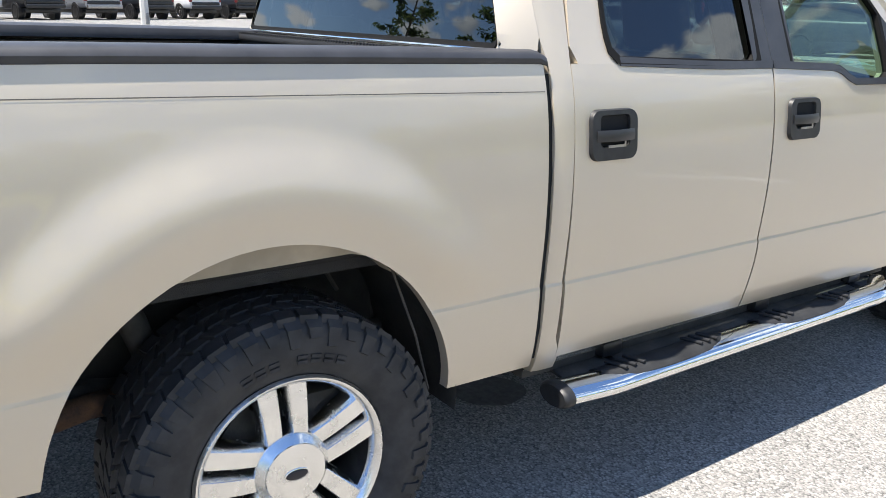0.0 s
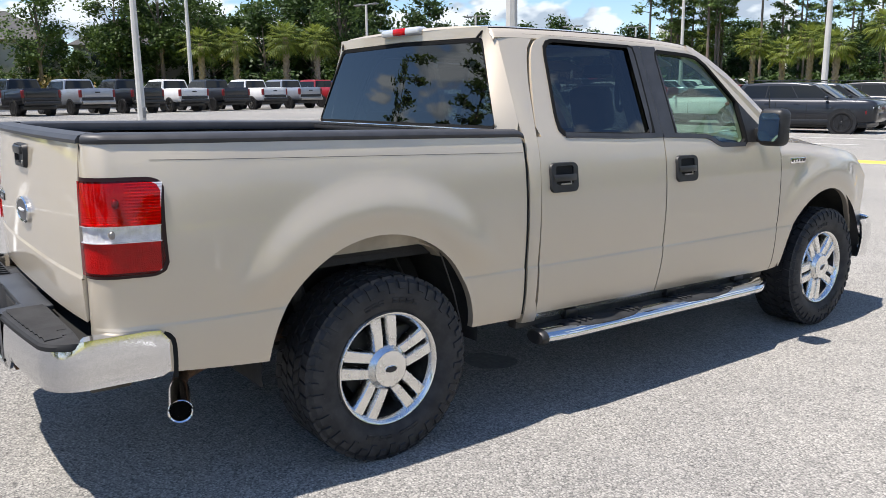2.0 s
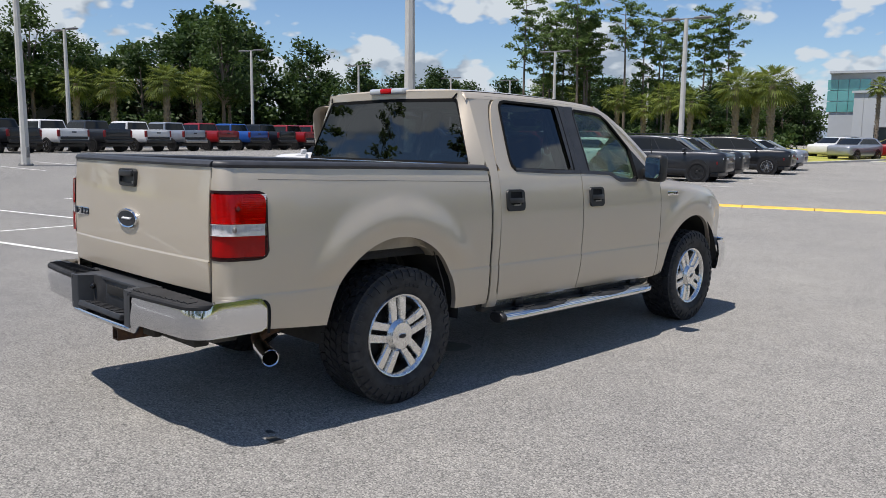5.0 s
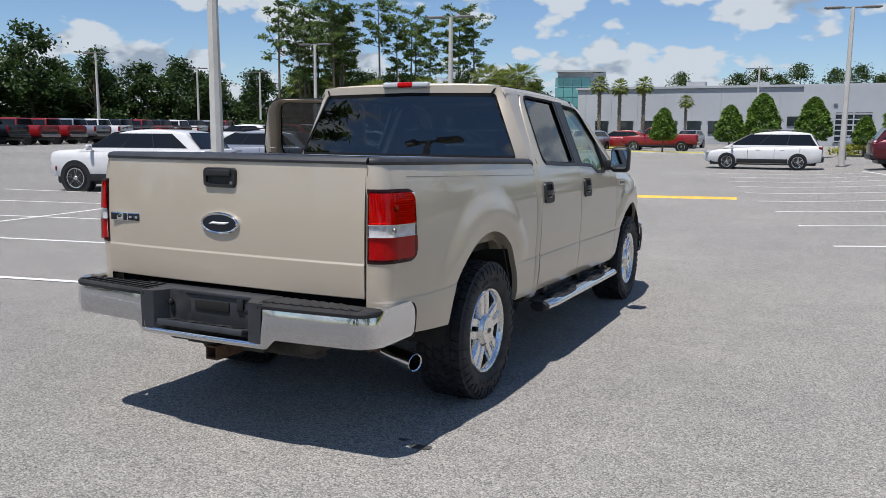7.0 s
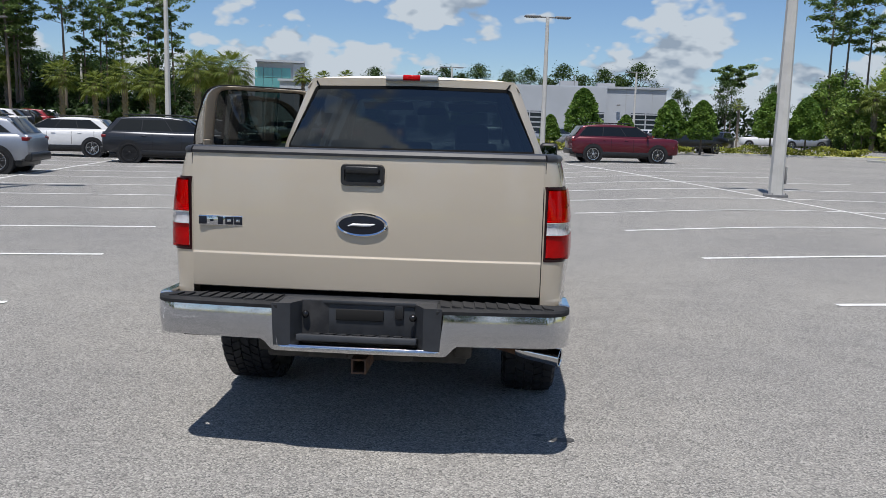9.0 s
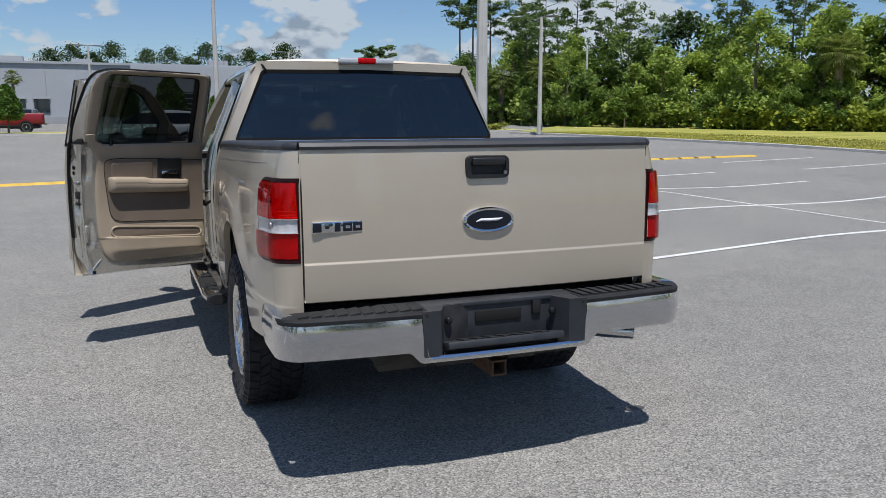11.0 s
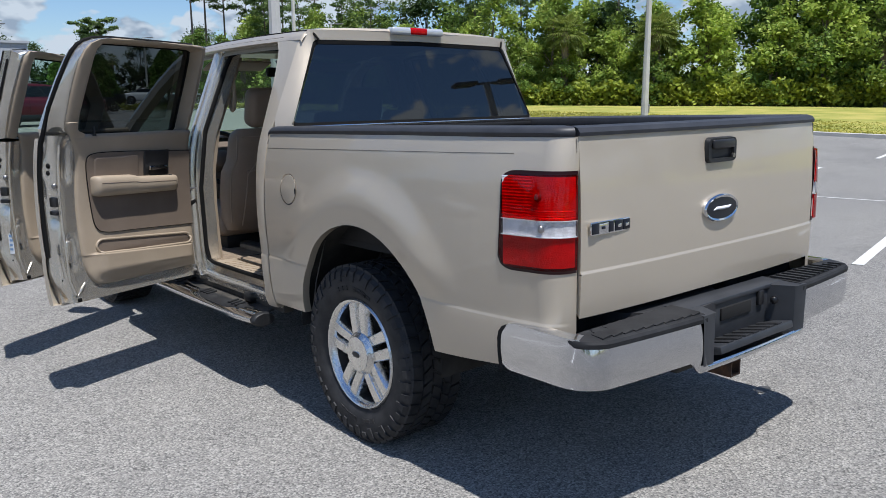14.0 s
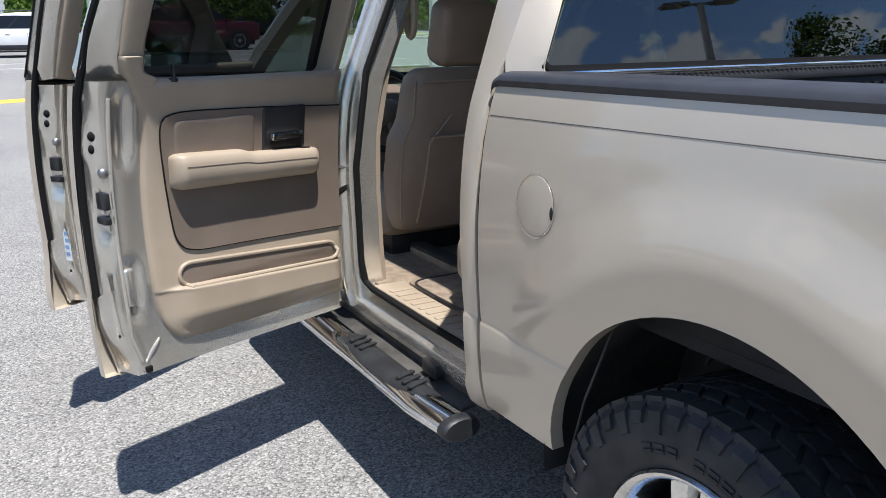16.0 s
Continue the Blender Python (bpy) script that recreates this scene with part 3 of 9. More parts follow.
def arch_ys(k, y0, y1, step=0.05):
    cy, cz, r = ARCHES[k]
    ys = [cy + r * math.cos(math.pi * i / 40) * 0.9999 for i in range(41)]
    y = y0
    while y < y1:
        if abs(y - cy) > r + 0.01:
            ys.append(y)
        y += step
    ys += [y0, y1]
    return sorted({round(v, 5) for v in ys if y0 <= v <= y1})


# ---------------------------------------------------------------- bed
CORNER_Y, CORNER_R, SEAM_X = -1.010, 0.090, 0.802


def corner_point(z, d):
    """Plan point and outward normal of the bed's rear corner, d metres from the tailgate seam."""
    bx = body_x(CORNER_Y, z)
    arc = CORNER_R * radians(88)
    flat = max(0.0, bx - CORNER_R * (1 - math.cos(radians(88))) - SEAM_X)
    if d < flat:
        return SEAM_X + d, CORNER_Y - CORNER_R * 1.02, 0.0, -1.0
    d -= flat
    if d < arc:
        a = radians(88) * (1 - d / arc)
        return bx - CORNER_R * (1 - math.cos(a)), CORNER_Y - CORNER_R * 1.02 * math.sin(a), math.cos(a), -math.sin(a)
    y = CORNER_Y + d - arc
    return body_x(y, z), y, 1.0, 0.0


def seam_distance(y, z):
    """How far from the tailgate seam, along the skin, a point of the flank lies."""
    bx = body_x(CORNER_Y, z)
    return max(0.0, bx - CORNER_R * (1 - math.cos(radians(88))) - SEAM_X) + CORNER_R * radians(88) + y - CORNER_Y


def rim_lift(y):
    """The bed's upper rim rises a little towards the tailgate."""
    return lerp_table([(-1.1, 0.016), (-0.3, 0.012), (0.3, 0.006), (0.8, 0.0)], y)


def bed_bottom(y):
    return lerp_table([(-1.2, 0.57), (-0.9, 0.556), (-0.5, 0.525), (0.45, 0.49), (0.8, 0.483)], y)


def bed_side(s):
    bm = bmesh.new()
    rows = []
    for y in arch_ys(0, CORNER_Y, 0.775, 0.025)[::-1]:
        zb = arch_bottom(y, bed_bottom(y))
        rows.append([(s * body_x(y, max(z, zb)), y, max(z, zb)) for z in ZROWS])
    zb = bed_bottom(-1.0)
    for k in range(15, -1, -1):
        row = []
        for z in ZROWS:
            z = max(z, zb)
            x, y, nx, ny = corner_point(z, seam_distance(CORNER_Y, z) * k / 16)
            row.append((s * x, y, z))
        rows.append(row)
    # the front edge turns in towards the cab
    rows = [[(x, y, z + rim_lift(y) * max(0.0, (z - 1.24) / 0.095)) for x, y, z in row] for row in rows]
    first = [(s * (abs(p[0]) - 0.03), 0.785, p[2]) for p in rows[0]]
    rows.insert(0, first)
    sheet(bm, rows)
    weld(bm)
    # the arch lip turns inward
    lip = [e for e in bm.edges if e.is_boundary and abs((e.verts[0].co.y + e.verts[1].co.y) / 2 - ARCHES[0][0]) < 0.5 and (e.verts[0].co.z + e.verts[1].co.z) / 2 < 1.2]
    r = bmesh.ops.extrude_edge_only(bm, edges=lip)
    for v in r["geom"]:
        if isinstance(v, bmesh.types.BMVert):
            v.co.x -= s * 0.035
    fix_normals(bm)
    ob = part("bed_side", bm, M["paint"], TRUCK, smooth=50)
    return ob


def strip_on_side(name, s, pts, width, mat, parent, lift=0.002, label=""):
    """A narrow strip that follows the body's side through (y, z) points."""
    bm = bmesh.new()
    rows = []
    for y, z in pts:
        low = rim_lift(y) * max(0.0, (z - 1.24) / 0.095) if y < 0.78 else 0.0
        rows.append([(s * (side_x(y, z + k - low) + lift), y, z + k) for k in (-width / 2, width / 2)])
    sheet(bm, rows)
    fix_normals(bm)
    return part(name, bm, mat, parent, label)


def bed_rail(s):
    """The rail cap follows the bed's upper edge and turns in with its rear corner."""
    bm = bmesh.new()
    prof = [(-0.001, 1.336), (-0.005, 1.341), (-0.007, 1.350), (-0.002, 1.360), (0.009, 1.367), (0.035, 1.371), (0.125, 1.370), (0.152, 1.363), (0.160, 1.345), (0.160, 1.325)]
    rows = []
    for y in [0.79, 0.785, 0.76, 0.70] + [0.6 - 0.1 * i for i in range(16)] + [-0.95]:
        drop = 0.03 if y > 0.788 else (0.010 if y > 0.78 else 0.0)
        rows.append([(s * (body_x(y, 1.335) - d), y, z - drop * (z > 1.34) + rim_lift(y)) for d, z in prof])
    for k in range(0, 8):
        a = radians(64 * k / 7)
        ox, oy = body_x(CORNER_Y, 1.335) - CORNER_R * (1 - math.cos(a)), CORNER_Y - CORNER_R * 1.02 * math.sin(a)
        near = 1 - 0.28 * k / 7
        rows.append([(s * (ox - d * near * math.cos(a)), oy + d * near * math.sin(a), z + rim_lift(-1.0)) for d, z in prof])
    vs = sheet(bm, rows)
    bm.faces.new(vs[0]); bm.faces.new(vs[-1])
    fix_normals(bm)
    return part("bed_rail", bm, M["rail_plastic"], TRUCK, "charcoal plastic bed rail cap")


def bed_box():
    bm = bmesh.new()
    box(bm, (0, -0.21, 0.845), (1.62, 1.74, 0.03))
    floor_part = part("bed_floor", bm, M["bed_liner"], TRUCK, "ribbed black bed floor")
    for i in range(-7, 8):
        bm = bmesh.new()
        box(bm, (i * 0.105, -0.21, 0.866), (0.05, 1.7, 0.014))
        part("floor_rib", bm, M["bed_liner"], floor_part)
    for s in (-1, 1):
        bm = bmesh.new()
        box(bm, (s * 0.795, -0.21, 1.09), (0.03, 1.74, 0.47), 0.004)
        for i in range(12):
            box(bm, (s * 0.778, -0.95 + i * 0.135, 1.06), (0.012, 0.05, 0.36), 0.004)
        box(bm, (s * 0.70, -0.02, 0.95), (0.2, 0.85, 0.19), 0.05)
        part("bed_wall", bm, M["bed_liner"], TRUCK)
        # unseen filler added to keep sunlight from leaking through the corner
        bm = bmesh.new()
        box(bm, (s * 0.742, -1.03, 1.07), (0.08, 0.10, 0.48), 0.01)
        part("bed_corner_filler", bm, M["bed_liner"], TRUCK)
    bm = bmesh.new()
    box(bm, (0, 0.622, 1.10), (1.62, 0.03, 0.50), 0.004)
    for i in range(-17, 18):
        box(bm, (i * 0.045, 0.604, 1.11), (0.02, 0.01, 0.40))
    box(bm, (0, 0.622, 1.342), (1.60, 0.06, 0.025), 0.006)
    for i in range(-40, 41):
        box(bm, (i * 0.0195, 0.615, 1.356), (0.009, 0.045, 0.008))
    part("bed_front_wall", bm, M["bed_liner"], TRUCK, "black ribbed bed front wall")


def wheel_liner(k, s):
    cy, cz, r = ARCHES[k]
    bm = bmesh.new()
    rows = []
    for i in range(25):
        a = radians(-8 + 196 * i / 24)
        rows.append([(s * x, cy + (r + 0.03) * math.cos(a), max(0.42, cz + (r + 0.015) * math.sin(a))) for x in (0.93, 0.80, 0.62, 0.5)])
    sheet(bm, rows)
    box(bm, (s * 0.5, cy, 0.74), (0.02, 1.0, 0.6))
    fix_normals(bm)
    part("wheel_liner", bm, M["liner"], TRUCK, "dusty dark wheel house liner")
    if k == 0:
        if s > 0:
            bm = bmesh.new()
            rows = []
            for i in range(13):
                dy = -0.36 + 0.06 * i
                top = cz + math.sqrt((r + 0.012) ** 2 - dy * dy)
                rows.append([(s * xx, cy + dy, zz) for xx, zz in ((0.925, top), (0.885, top - 0.004), (0.870, min(top - 0.006, 0.900 + 0.01 * dy)), (0.868, min(top - 0.008, 0.888 + 0.01 * dy)), (0.80, min(top - 0.01, 0.892 + 0.01 * dy)))])
            sheet(bm, rows)
            fix_normals(bm)
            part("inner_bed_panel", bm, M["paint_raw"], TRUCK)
        bm = bmesh.new()
        box(bm, (s * 0.53, cy + 0.18, 0.80), (0.05, 0.20, 0.13), 0.01)
        box(bm, (s * 0.56, cy + 0.20, 0.80), (0.04, 0.11, 0.09), 0.01)
        cyl(bm, (s * 0.57, cy + 0.07, 0.84), 0.022, 0.05, "x", 12)
        box(bm, (s * 0.60, cy - 0.06, 0.90), (0.12, 0.05, 0.07), 0.008)
        box(bm, (s * 0.66, cy + 0.30, 0.90), (0.16, 0.03, 0.05), 0.006)
        pipe(bm, [(s * 0.66, cy + 0.40, 0.93), (s * 0.70, cy + 0.15, 0.955), (s * 0.68, cy - 0.2, 0.94), (s * 0.66, cy - 0.38, 0.8)], 0.009, 6)
        pipe(bm, [(s * 0.60, cy + 0.34, 0.70), (s * 0.62, cy + 0.22, 0.90), (s * 0.60, cy + 0.05, 0.95)], 0.007, 6)
        cyl(bm, (s * 0.6, cy - 0.2, 0.66), 0.035, 0.42, rot=Matrix.Rotation(radians(18), 4, 'X'), seg=12)
        part("spring_bracket", bm, M["chassis"], TRUCK)
        bm = bmesh.new()
        cyl(bm, (s * 0.602, cy + 0.07, 0.84), 0.016, 0.012, "x", 6)
        part("bolt", bm, M["steel"], TRUCK)
        bm = bmesh.new()
        pipe(bm, [(s * 0.90, cy + 0.33, 0.86), (s * 0.915, cy + 0.40, 0.66), (s * 0.92, cy + 0.44, 0.50)], 0.0035, 6)
        part("liner_strap", bm, M["chassis"], TRUCK)


LAMP_ROWS = 26


def lamp_point(s, u, z, lift):
    """A point on the bed's rear corner: u 0 at the tailgate seam, 1 at the lamp's forward edge."""
    x, y, nx, ny = corner_point(z, u * 0.30)
    return (s * (x + nx * lift), y + ny * lift, z)


def lamp_patch(s, u0, u1, z0, z1, lift, depth, nu=14, nz=8, corner=0.0, bulge=0.0, rim=0.0):
    """A lens piece on the corner, with rounded outer corners on its forward side."""
    bm = bmesh.new()
    rows = []
    for i in range(nu + 1):
        f = i / nu
        u = u0 + (u1 - u0) * f
        t = max(0.0, (u - (u1 - corner)) / corner) if corner else 0.0
        inset = 0.045 * (1 - math.sqrt(max(0.0, 1 - t * t))) if corner else 0.0
        a, b = max(z0, 0.905 + rim + inset), min(z1, 1.243 - rim - inset * 0.8)
        row = []
        for j in range(nz + 1):
            z = a + (b - a) * j / nz
            uu = u + 0.04 * (1.07 - z) / 0.17 * (u ** 2)
            row.append(lamp_point(s, uu, z, lift + bulge * math.sin(math.pi * f) * 0.5))
        rows.append(row)
    sheet(bm, rows)
    weld(bm)
    fix_normals(bm)
    thicken(bm, depth)
    fix_normals(bm)
    return bm


def tail_lamp(s):
    """A dark housing, a bright reflector with ribs, bulb wells and dividers, and three lenses over it."""
    ob = part("tail_lamp", lamp_patch(s, 0.02, 0.99, 0.905, 1.243, 0.004, 0.02, 26, 12, 0.22), M["lamp_dark"], TRUCK, "red tail lamp with a clear middle band")
    # reflector: ribs to the outside above, a dished bulb well to the inside, plain facets below
    bm = bmesh.new()
    rows = []
    for i in range(41):
        u = 0.055 + 0.875 * i / 40
        row = []
        for j in range(97):
            z = 0.925 + 0.300 * j / 96
            lift = 0.0065
            if z > 1.086:
                if u > 0.53:
                    lift += 0.0055 * abs((((z - 1.086) / 0.0105) % 1.0) - 0.5)
                else:
                    d = math.hypot((u - 0.36) * 0.30, z - 1.150)
                    lift += 0.0035 * min(1.0, d / 0.06) + 0.0009 * math.sin(z * 900) * (z < 1.118)
            elif z < 1.026:
                lift += 0.0005 * math.sin(u * 95)
            else:
                lift += 0.0008 * math.sin(u * 240)
            row.append(lamp_point(s, u, z, lift))
        rows.append(row)
    sheet(bm, rows)
    fix_normals(bm)
    part("reflector", bm, M["reflector"], ob, smooth=20)
    for name, u0, u1, z0, z1, mat, corner, rim, lab in (("brake_lens", 0.05, 0.935, 1.084, 1.232, "lens_red", 0.22, 0.011, ""), ("reverse_lens", 0.05, 0.935, 1.030, 1.081, "lens_clear", 0.0, 0.0, "clear reverse lamp lens"), ("rear_lens", 0.05, 0.945, 0.918, 1.027, "lens_red", 0.20, 0.012, "")):
        part(name, lamp_patch(s, u0, u1, z0, z1, 0.016, 0.0045, 22, 6, corner, 0.006, rim), M[mat], ob, lab).visible_shadow = False
    # bulbs in their wells
    for u, z, rr in ((0.455, 1.158, 0.013), (0.43, 1.055, 0.011)):
        bm = bmesh.new()
        ball(bm, lamp_point(s, u, z, 0.0085), (rr, rr, rr * 1.3), 14, 10)
        part("bulb", bm, M["lamp_deep"] if z > 1.1 else M["steel"], ob)
    # the dividers between the lenses
    for z in (1.0285, 1.0825):
        bm = bmesh.new()
        sheet(bm, [[lamp_point(s, 0.05 + 0.885 * i / 18, z + dz, lift) for dz, lift in ((-0.0016, 0.006), (-0.0014, 0.0145), (0.0014, 0.0145), (0.0016, 0.006))] for i in range(19)])
        fix_normals(bm)
        part("lens_divider", bm, M["lamp_clear"], ob)


# ---------------------------------------------------------------- tailgate
def gate_y(x, z):
    return -1.142 + 0.016 * ((z - 1.0) / 0.35) ** 2 + 0.026 * (abs(x) / 0.81) ** 3


def tailgate():
    for s in (-1, 1):
        bm = bmesh.new()
        sheet(bm, [[(s * 0.792, gate_y(0.79, z) + 0.016, z), (s * 0.806, CORNER_Y - CORNER_R * 1.02 + 0.003, z)] for z in (0.75, 0.9, 1.1, 1.350)])
        face_way(bm, (0, -1, 0))
        part("tailgate_seam", bm, M["gap"], TRUCK)
    bm = bmesh.new()
    xs = [0.797 * (i / 20 - 1) for i in range(41)]
    zs = [0.740, 0.745, 0.78, 0.82, 0.86, 0.893, 0.898, 0.903, 0.908, 0.94, 0.99, 1.04, 1.09, 1.14, 1.19, 1.24, 1.29, 1.34, 1.358]
    rows = []
    for z in zs:
        rows.append([(x, gate_y(x, z) + (0.008 if z == 0.740 else 0) + (0.003 if z > 0.90 else 0) - (0.0 if z > 0.9 else 0.002), z) for x in xs])
    sheet(bm, rows)
    fix_normals(bm)
    thicken(bm, 0.06)
    fix_normals(bm)
    g = part("tailgate", bm, M["paint"], TRUCK, smooth=50)
    bm = bmesh.new()
    rows = []
    for x in [0.800 * (i / 16 - 1) for i in range(33)]:
        y = gate_y(x, 1.345)
        rows.append([(x, y - 0.004, 1.353), (x, y - 0.006, 1.365), (x, y + 0.006, 1.380), (x, y + 0.03, 1.387), (x, y + 0.075, 1.385), (x, y + 0.082, 1.360)])
    vs = sheet(bm, rows)
    bm.faces.new(vs[0]); bm.faces.new(vs[-1])
    fix_normals(bm)
    part("top_cap", bm, M["rail_plastic"], g, "black plastic tailgate cap")
    # handle: a bezel with a dished pull
    bm = bmesh.new()
    y0 = gate_y(0, 1.27) + 0.004
    out = round_rect(0.200, 0.098, 0.022)
    inn = round_rect(0.160, 0.062, 0.012)
    rows = [[(-0.012 + x, y0, 1.272 + z) for x, z in out], [(-0.012 + x, y0 - 0.018, 1.272 + z) for x, z in round_rect(0.192, 0.090, 0.02)],
            [(-0.012 + x, y0 - 0.018, 1.272 + z) for x, z in inn], [(-0.012 + x, y0 - 0.005, 1.266 + z * 0.8) for x, z in inn]]
    vs = sheet(bm, rows, close=True)
    bm.faces.new(vs[-1])
    fix_normals(bm)
    h = part("tailgate_handle", bm, M["black_plastic"], g, "black plastic tailgate handle")
    bm = bmesh.new()
    box(bm, (-0.012, y0 - 0.019, 1.295), (0.150, 0.016, 0.034), 0.007, 3)
    part("pull", bm, M["satin_black"], h)
    bm = bmesh.new()
    cyl(bm, (0.066, y0 - 0.016, 1.248), 0.008, 0.010, "y", 12)
    part("lock", bm, M["steel"], h)
    # oval emblem
    def oval(a, b, n=40):
        return [(a * math.cos(2 * math.pi * i / n), b * math.sin(2 * math.pi * i / n)) for i in range(n)]
    ye = gate_y(0, 1.05) + 0.003
    bm = bmesh.new()
    rows = [[(-0.01 + x, ye + d, 1.049 + z) for x, z in oval(a, b)] for a, b, d in ((0.118, 0.054, 0.002), (0.118, 0.054, -0.010), (0.112, 0.049, -0.016), (0.104, 0.042, -0.013))]
    vs = sheet(bm, rows, close=True)
    fix_normals(bm)
    e = part("oval_emblem", bm, M["chrome"], g, "dark blue oval emblem with a chrome ring")
    bm = bmesh.new()
    vs = sheet(bm, [[(-0.01 + x, ye + d, 1.049 + z) for x, z in oval(a, b)] for a, b, d in ((0.1045, 0.0425, -0.012), (0.06, 0.024, -0.0145))], close=True)
    bm.faces.new(vs[-1])
    fix_normals(bm)
    part("emblem_field", bm, M["emblem_blue"], e)
    bm = bmesh.new()
    pipe(bm, [(-0.072, ye - 0.0136, 1.044), (-0.050, ye - 0.0142, 1.050), (-0.010, ye - 0.0148, 1.049), (0.030, ye - 0.0142, 1.050), (0.052, ye - 0.0136, 1.055)], [0.002, 0.0062, 0.0068, 0.0062, 0.002], 8)
    part("emblem_stroke", bm, M["emblem_white"], e)
    badge(g, [(-0.766, -0.560)], gate_y(-0.66, 1.05) + 0.004, 1.047)


def badge(parent, span, y, z):
    """A chrome plate carrying plain dark blocks."""
    x0, x1 = span[0]
    bm = bmesh.new()
    box(bm, ((x0 + x1) / 2, y - 0.003, z), (x1 - x0, 0.010, 0.046), 0.004)
    b = part("model_badge", bm, M["chrome"], parent, "chrome model badge with dark blocks")
    w = (x1 - x0) / 5
    for i, wide in enumerate((0.75, 0.3, 0.45, 0.8, 0.8)):
        cx = x0 + w * (i + 0.5)
        h = 0.010 if i == 1 else 0.036
        bm = bmesh.new()
        box(bm, (cx, y - 0.009, z), (w * (wide + 0.12), 0.004, h), 0.002)
        k = part("badge_block", bm, M["emblem_blue"], b)
        if i > 2:
            bm = bmesh.new()
            box(bm, (cx, y - 0.0115, z), (w * wide * 0.55, 0.003, 0.012), 0.001)
            part("block_eye", bm, M["chrome"], k)


# ---------------------------------------------------------------- rear bumper
def bumper_path(n=64):
    """Plan points of the bumper's face from one end to the other, by x."""
    pts = []
    for i in range(n + 1):
        t = -1 + 2 * i / n
        a = abs(t)
        if a < 0.74:
            x = 0.815 * a / 0.74
            y = -1.318 + 0.045 * (x / 0.815) ** 2
        else:
            f = (a - 0.74) / 0.26
            ang = radians(85) * min(1, f / 0.5)
            x = 0.815 + 0.116 * math.sin(ang)
            y = -1.273 + 0.135 * (1 - math.cos(ang)) + max(0, f - 0.5) * 0.545
        pts.append((math.copysign(x, t), y))
    return pts


def rear_bumper():
    for s in (-1, 1):
        # dark slot where the bed's lower corner is cut away round the bumper
        bm = bmesh.new()
        run = [(-0.858, 0.53), (-0.858, 0.60), (-0.860, 0.650), (-0.865, 0.674), (-0.878, 0.692), (-0.895, 0.700)]
        rows = []
        for i, (y, z) in enumerate(run):
            a, b_ = run[max(0, i - 1)], run[min(len(run) - 1, i + 1)]
            dy, dz = b_[0] - a[0], b_[1] - a[1]
            L = math.hypot(dy, dz)
            ny, nz = -dz / L, dy / L
            rows.append([lamp_point(s, seam_distance(y + k * ny, z + k * nz) / 0.30, z + k * nz, 0.0025) for k in (-0.008, 0.008)])
        sheet(bm, rows)
        fix_normals(bm)
        part("bumper_slot", bm, M["gap"], TRUCK)
    b = part("rear_bumper", bumper_shell(), M["chrome_worn"], TRUCK, "pitted chrome rear step bumper", smooth=40)
    for s in (-1, 1):
        # the ribbed step pad, its outer end rounded off before the corner
        bm = bmesh.new()
        rows = []
        face = [Vector((*p, 0)) for p in bumper_path(240) if p[0] > 0.345 and p[1] < -1.165]
        run = [0.0]
        for a, b_ in zip(face, face[1:]):
            run.append(run[-1] + (b_ - a).length)
        for i, p in enumerate(face):
            d = (face[min(i + 1, len(face) - 1)] - face[max(i - 1, 0)]).normalized()
            out = Vector((d.y, -d.x, 0))
            left = (run[-1] - run[i]) / 0.13
            end = math.sqrt(max(0.0, 1 - max(0.0, 1 - left) ** 2))
            w = 0.014 + 0.135 * end

            def on(k, z):
                q = p + out * k
                return (s * q.x, min(q.y, -1.158), z)
            rows.append([on(-0.004, 0.686), on(0.008 * end, 0.689), on(0.009 * end, 0.704), on(0.002, 0.713), on(-0.012, 0.717), on(-w / 2, 0.719), on(-w, 0.719), on(-w, 0.67)])
        vs = sheet(bm, rows)
        bm.faces.new(vs[0]); bm.faces.new(vs[-1])
        fix_normals(bm)
        p = part("step_pad", bm, M["pad_plastic"], b, "dark grey ribbed step pad")
        for i in range(10):
            # each rib is a low wedge that leans a little towards the middle
            bm = bmesh.new()
            x = 0.375 + 0.050 * i
            y_in, y_out = -1.168, -1.305 + 0.045 * (x / 0.815) ** 2
            if x > 0.76:
                y_in -= 0.035
            pts = [(x - 0.020, y_in), (x + 0.021, y_in), (x + 0.031, y_out), (x - 0.010, y_out)]
            lo = [bm.verts.new((s * a, b_, 0.714)) for a, b_ in pts]
            hi = [bm.verts.new((s * a, b_, 0.726 if k in (0, 3) else 0.7205)) for k, (a, b_) in enumerate(pts)]
            bm.faces.new(hi)
            for k in range(4):
                bm.faces.new((lo[k], lo[(k + 1) % 4], hi[(k + 1) % 4], hi[k]))
            fix_normals(bm)
            part("pad_rib", bm, M["pad_plastic"], p)
    # the middle insert: side cheeks, back and sloping step
    bm = bmesh.new()
    box(bm, (0, -1.205, 0.625), (0.52, 0.03, 0.18), 0.004)
    ins = part("centre_insert", bm, M["insert_plastic"], b, "black plastic centre step")
    for s in (-1, 1):
        bm = bmesh.new()
        rows = []
        for z in (0.526, 0.56, 0.62, 0.68, 0.714):
            rows.append([(s * (0.374 - 0.04 * (0.71 - z)), -1.318, z), (s * 0.300, -1.316, z), (s * 0.292, -1.312, z), (s * 0.246, -1.222, z), (s * 0.24, -1.205, z)])
        rows.append([(s * 0.374, -1.19, 0.718)] * 2 + [(s * 0.25, -1.19, 0.718)] * 3)
        sheet(bm, rows)
        weld(bm)
        fix_normals(bm)
        part("insert_cheek", bm, M["insert_plastic"], ins)
    bm = bmesh.new()
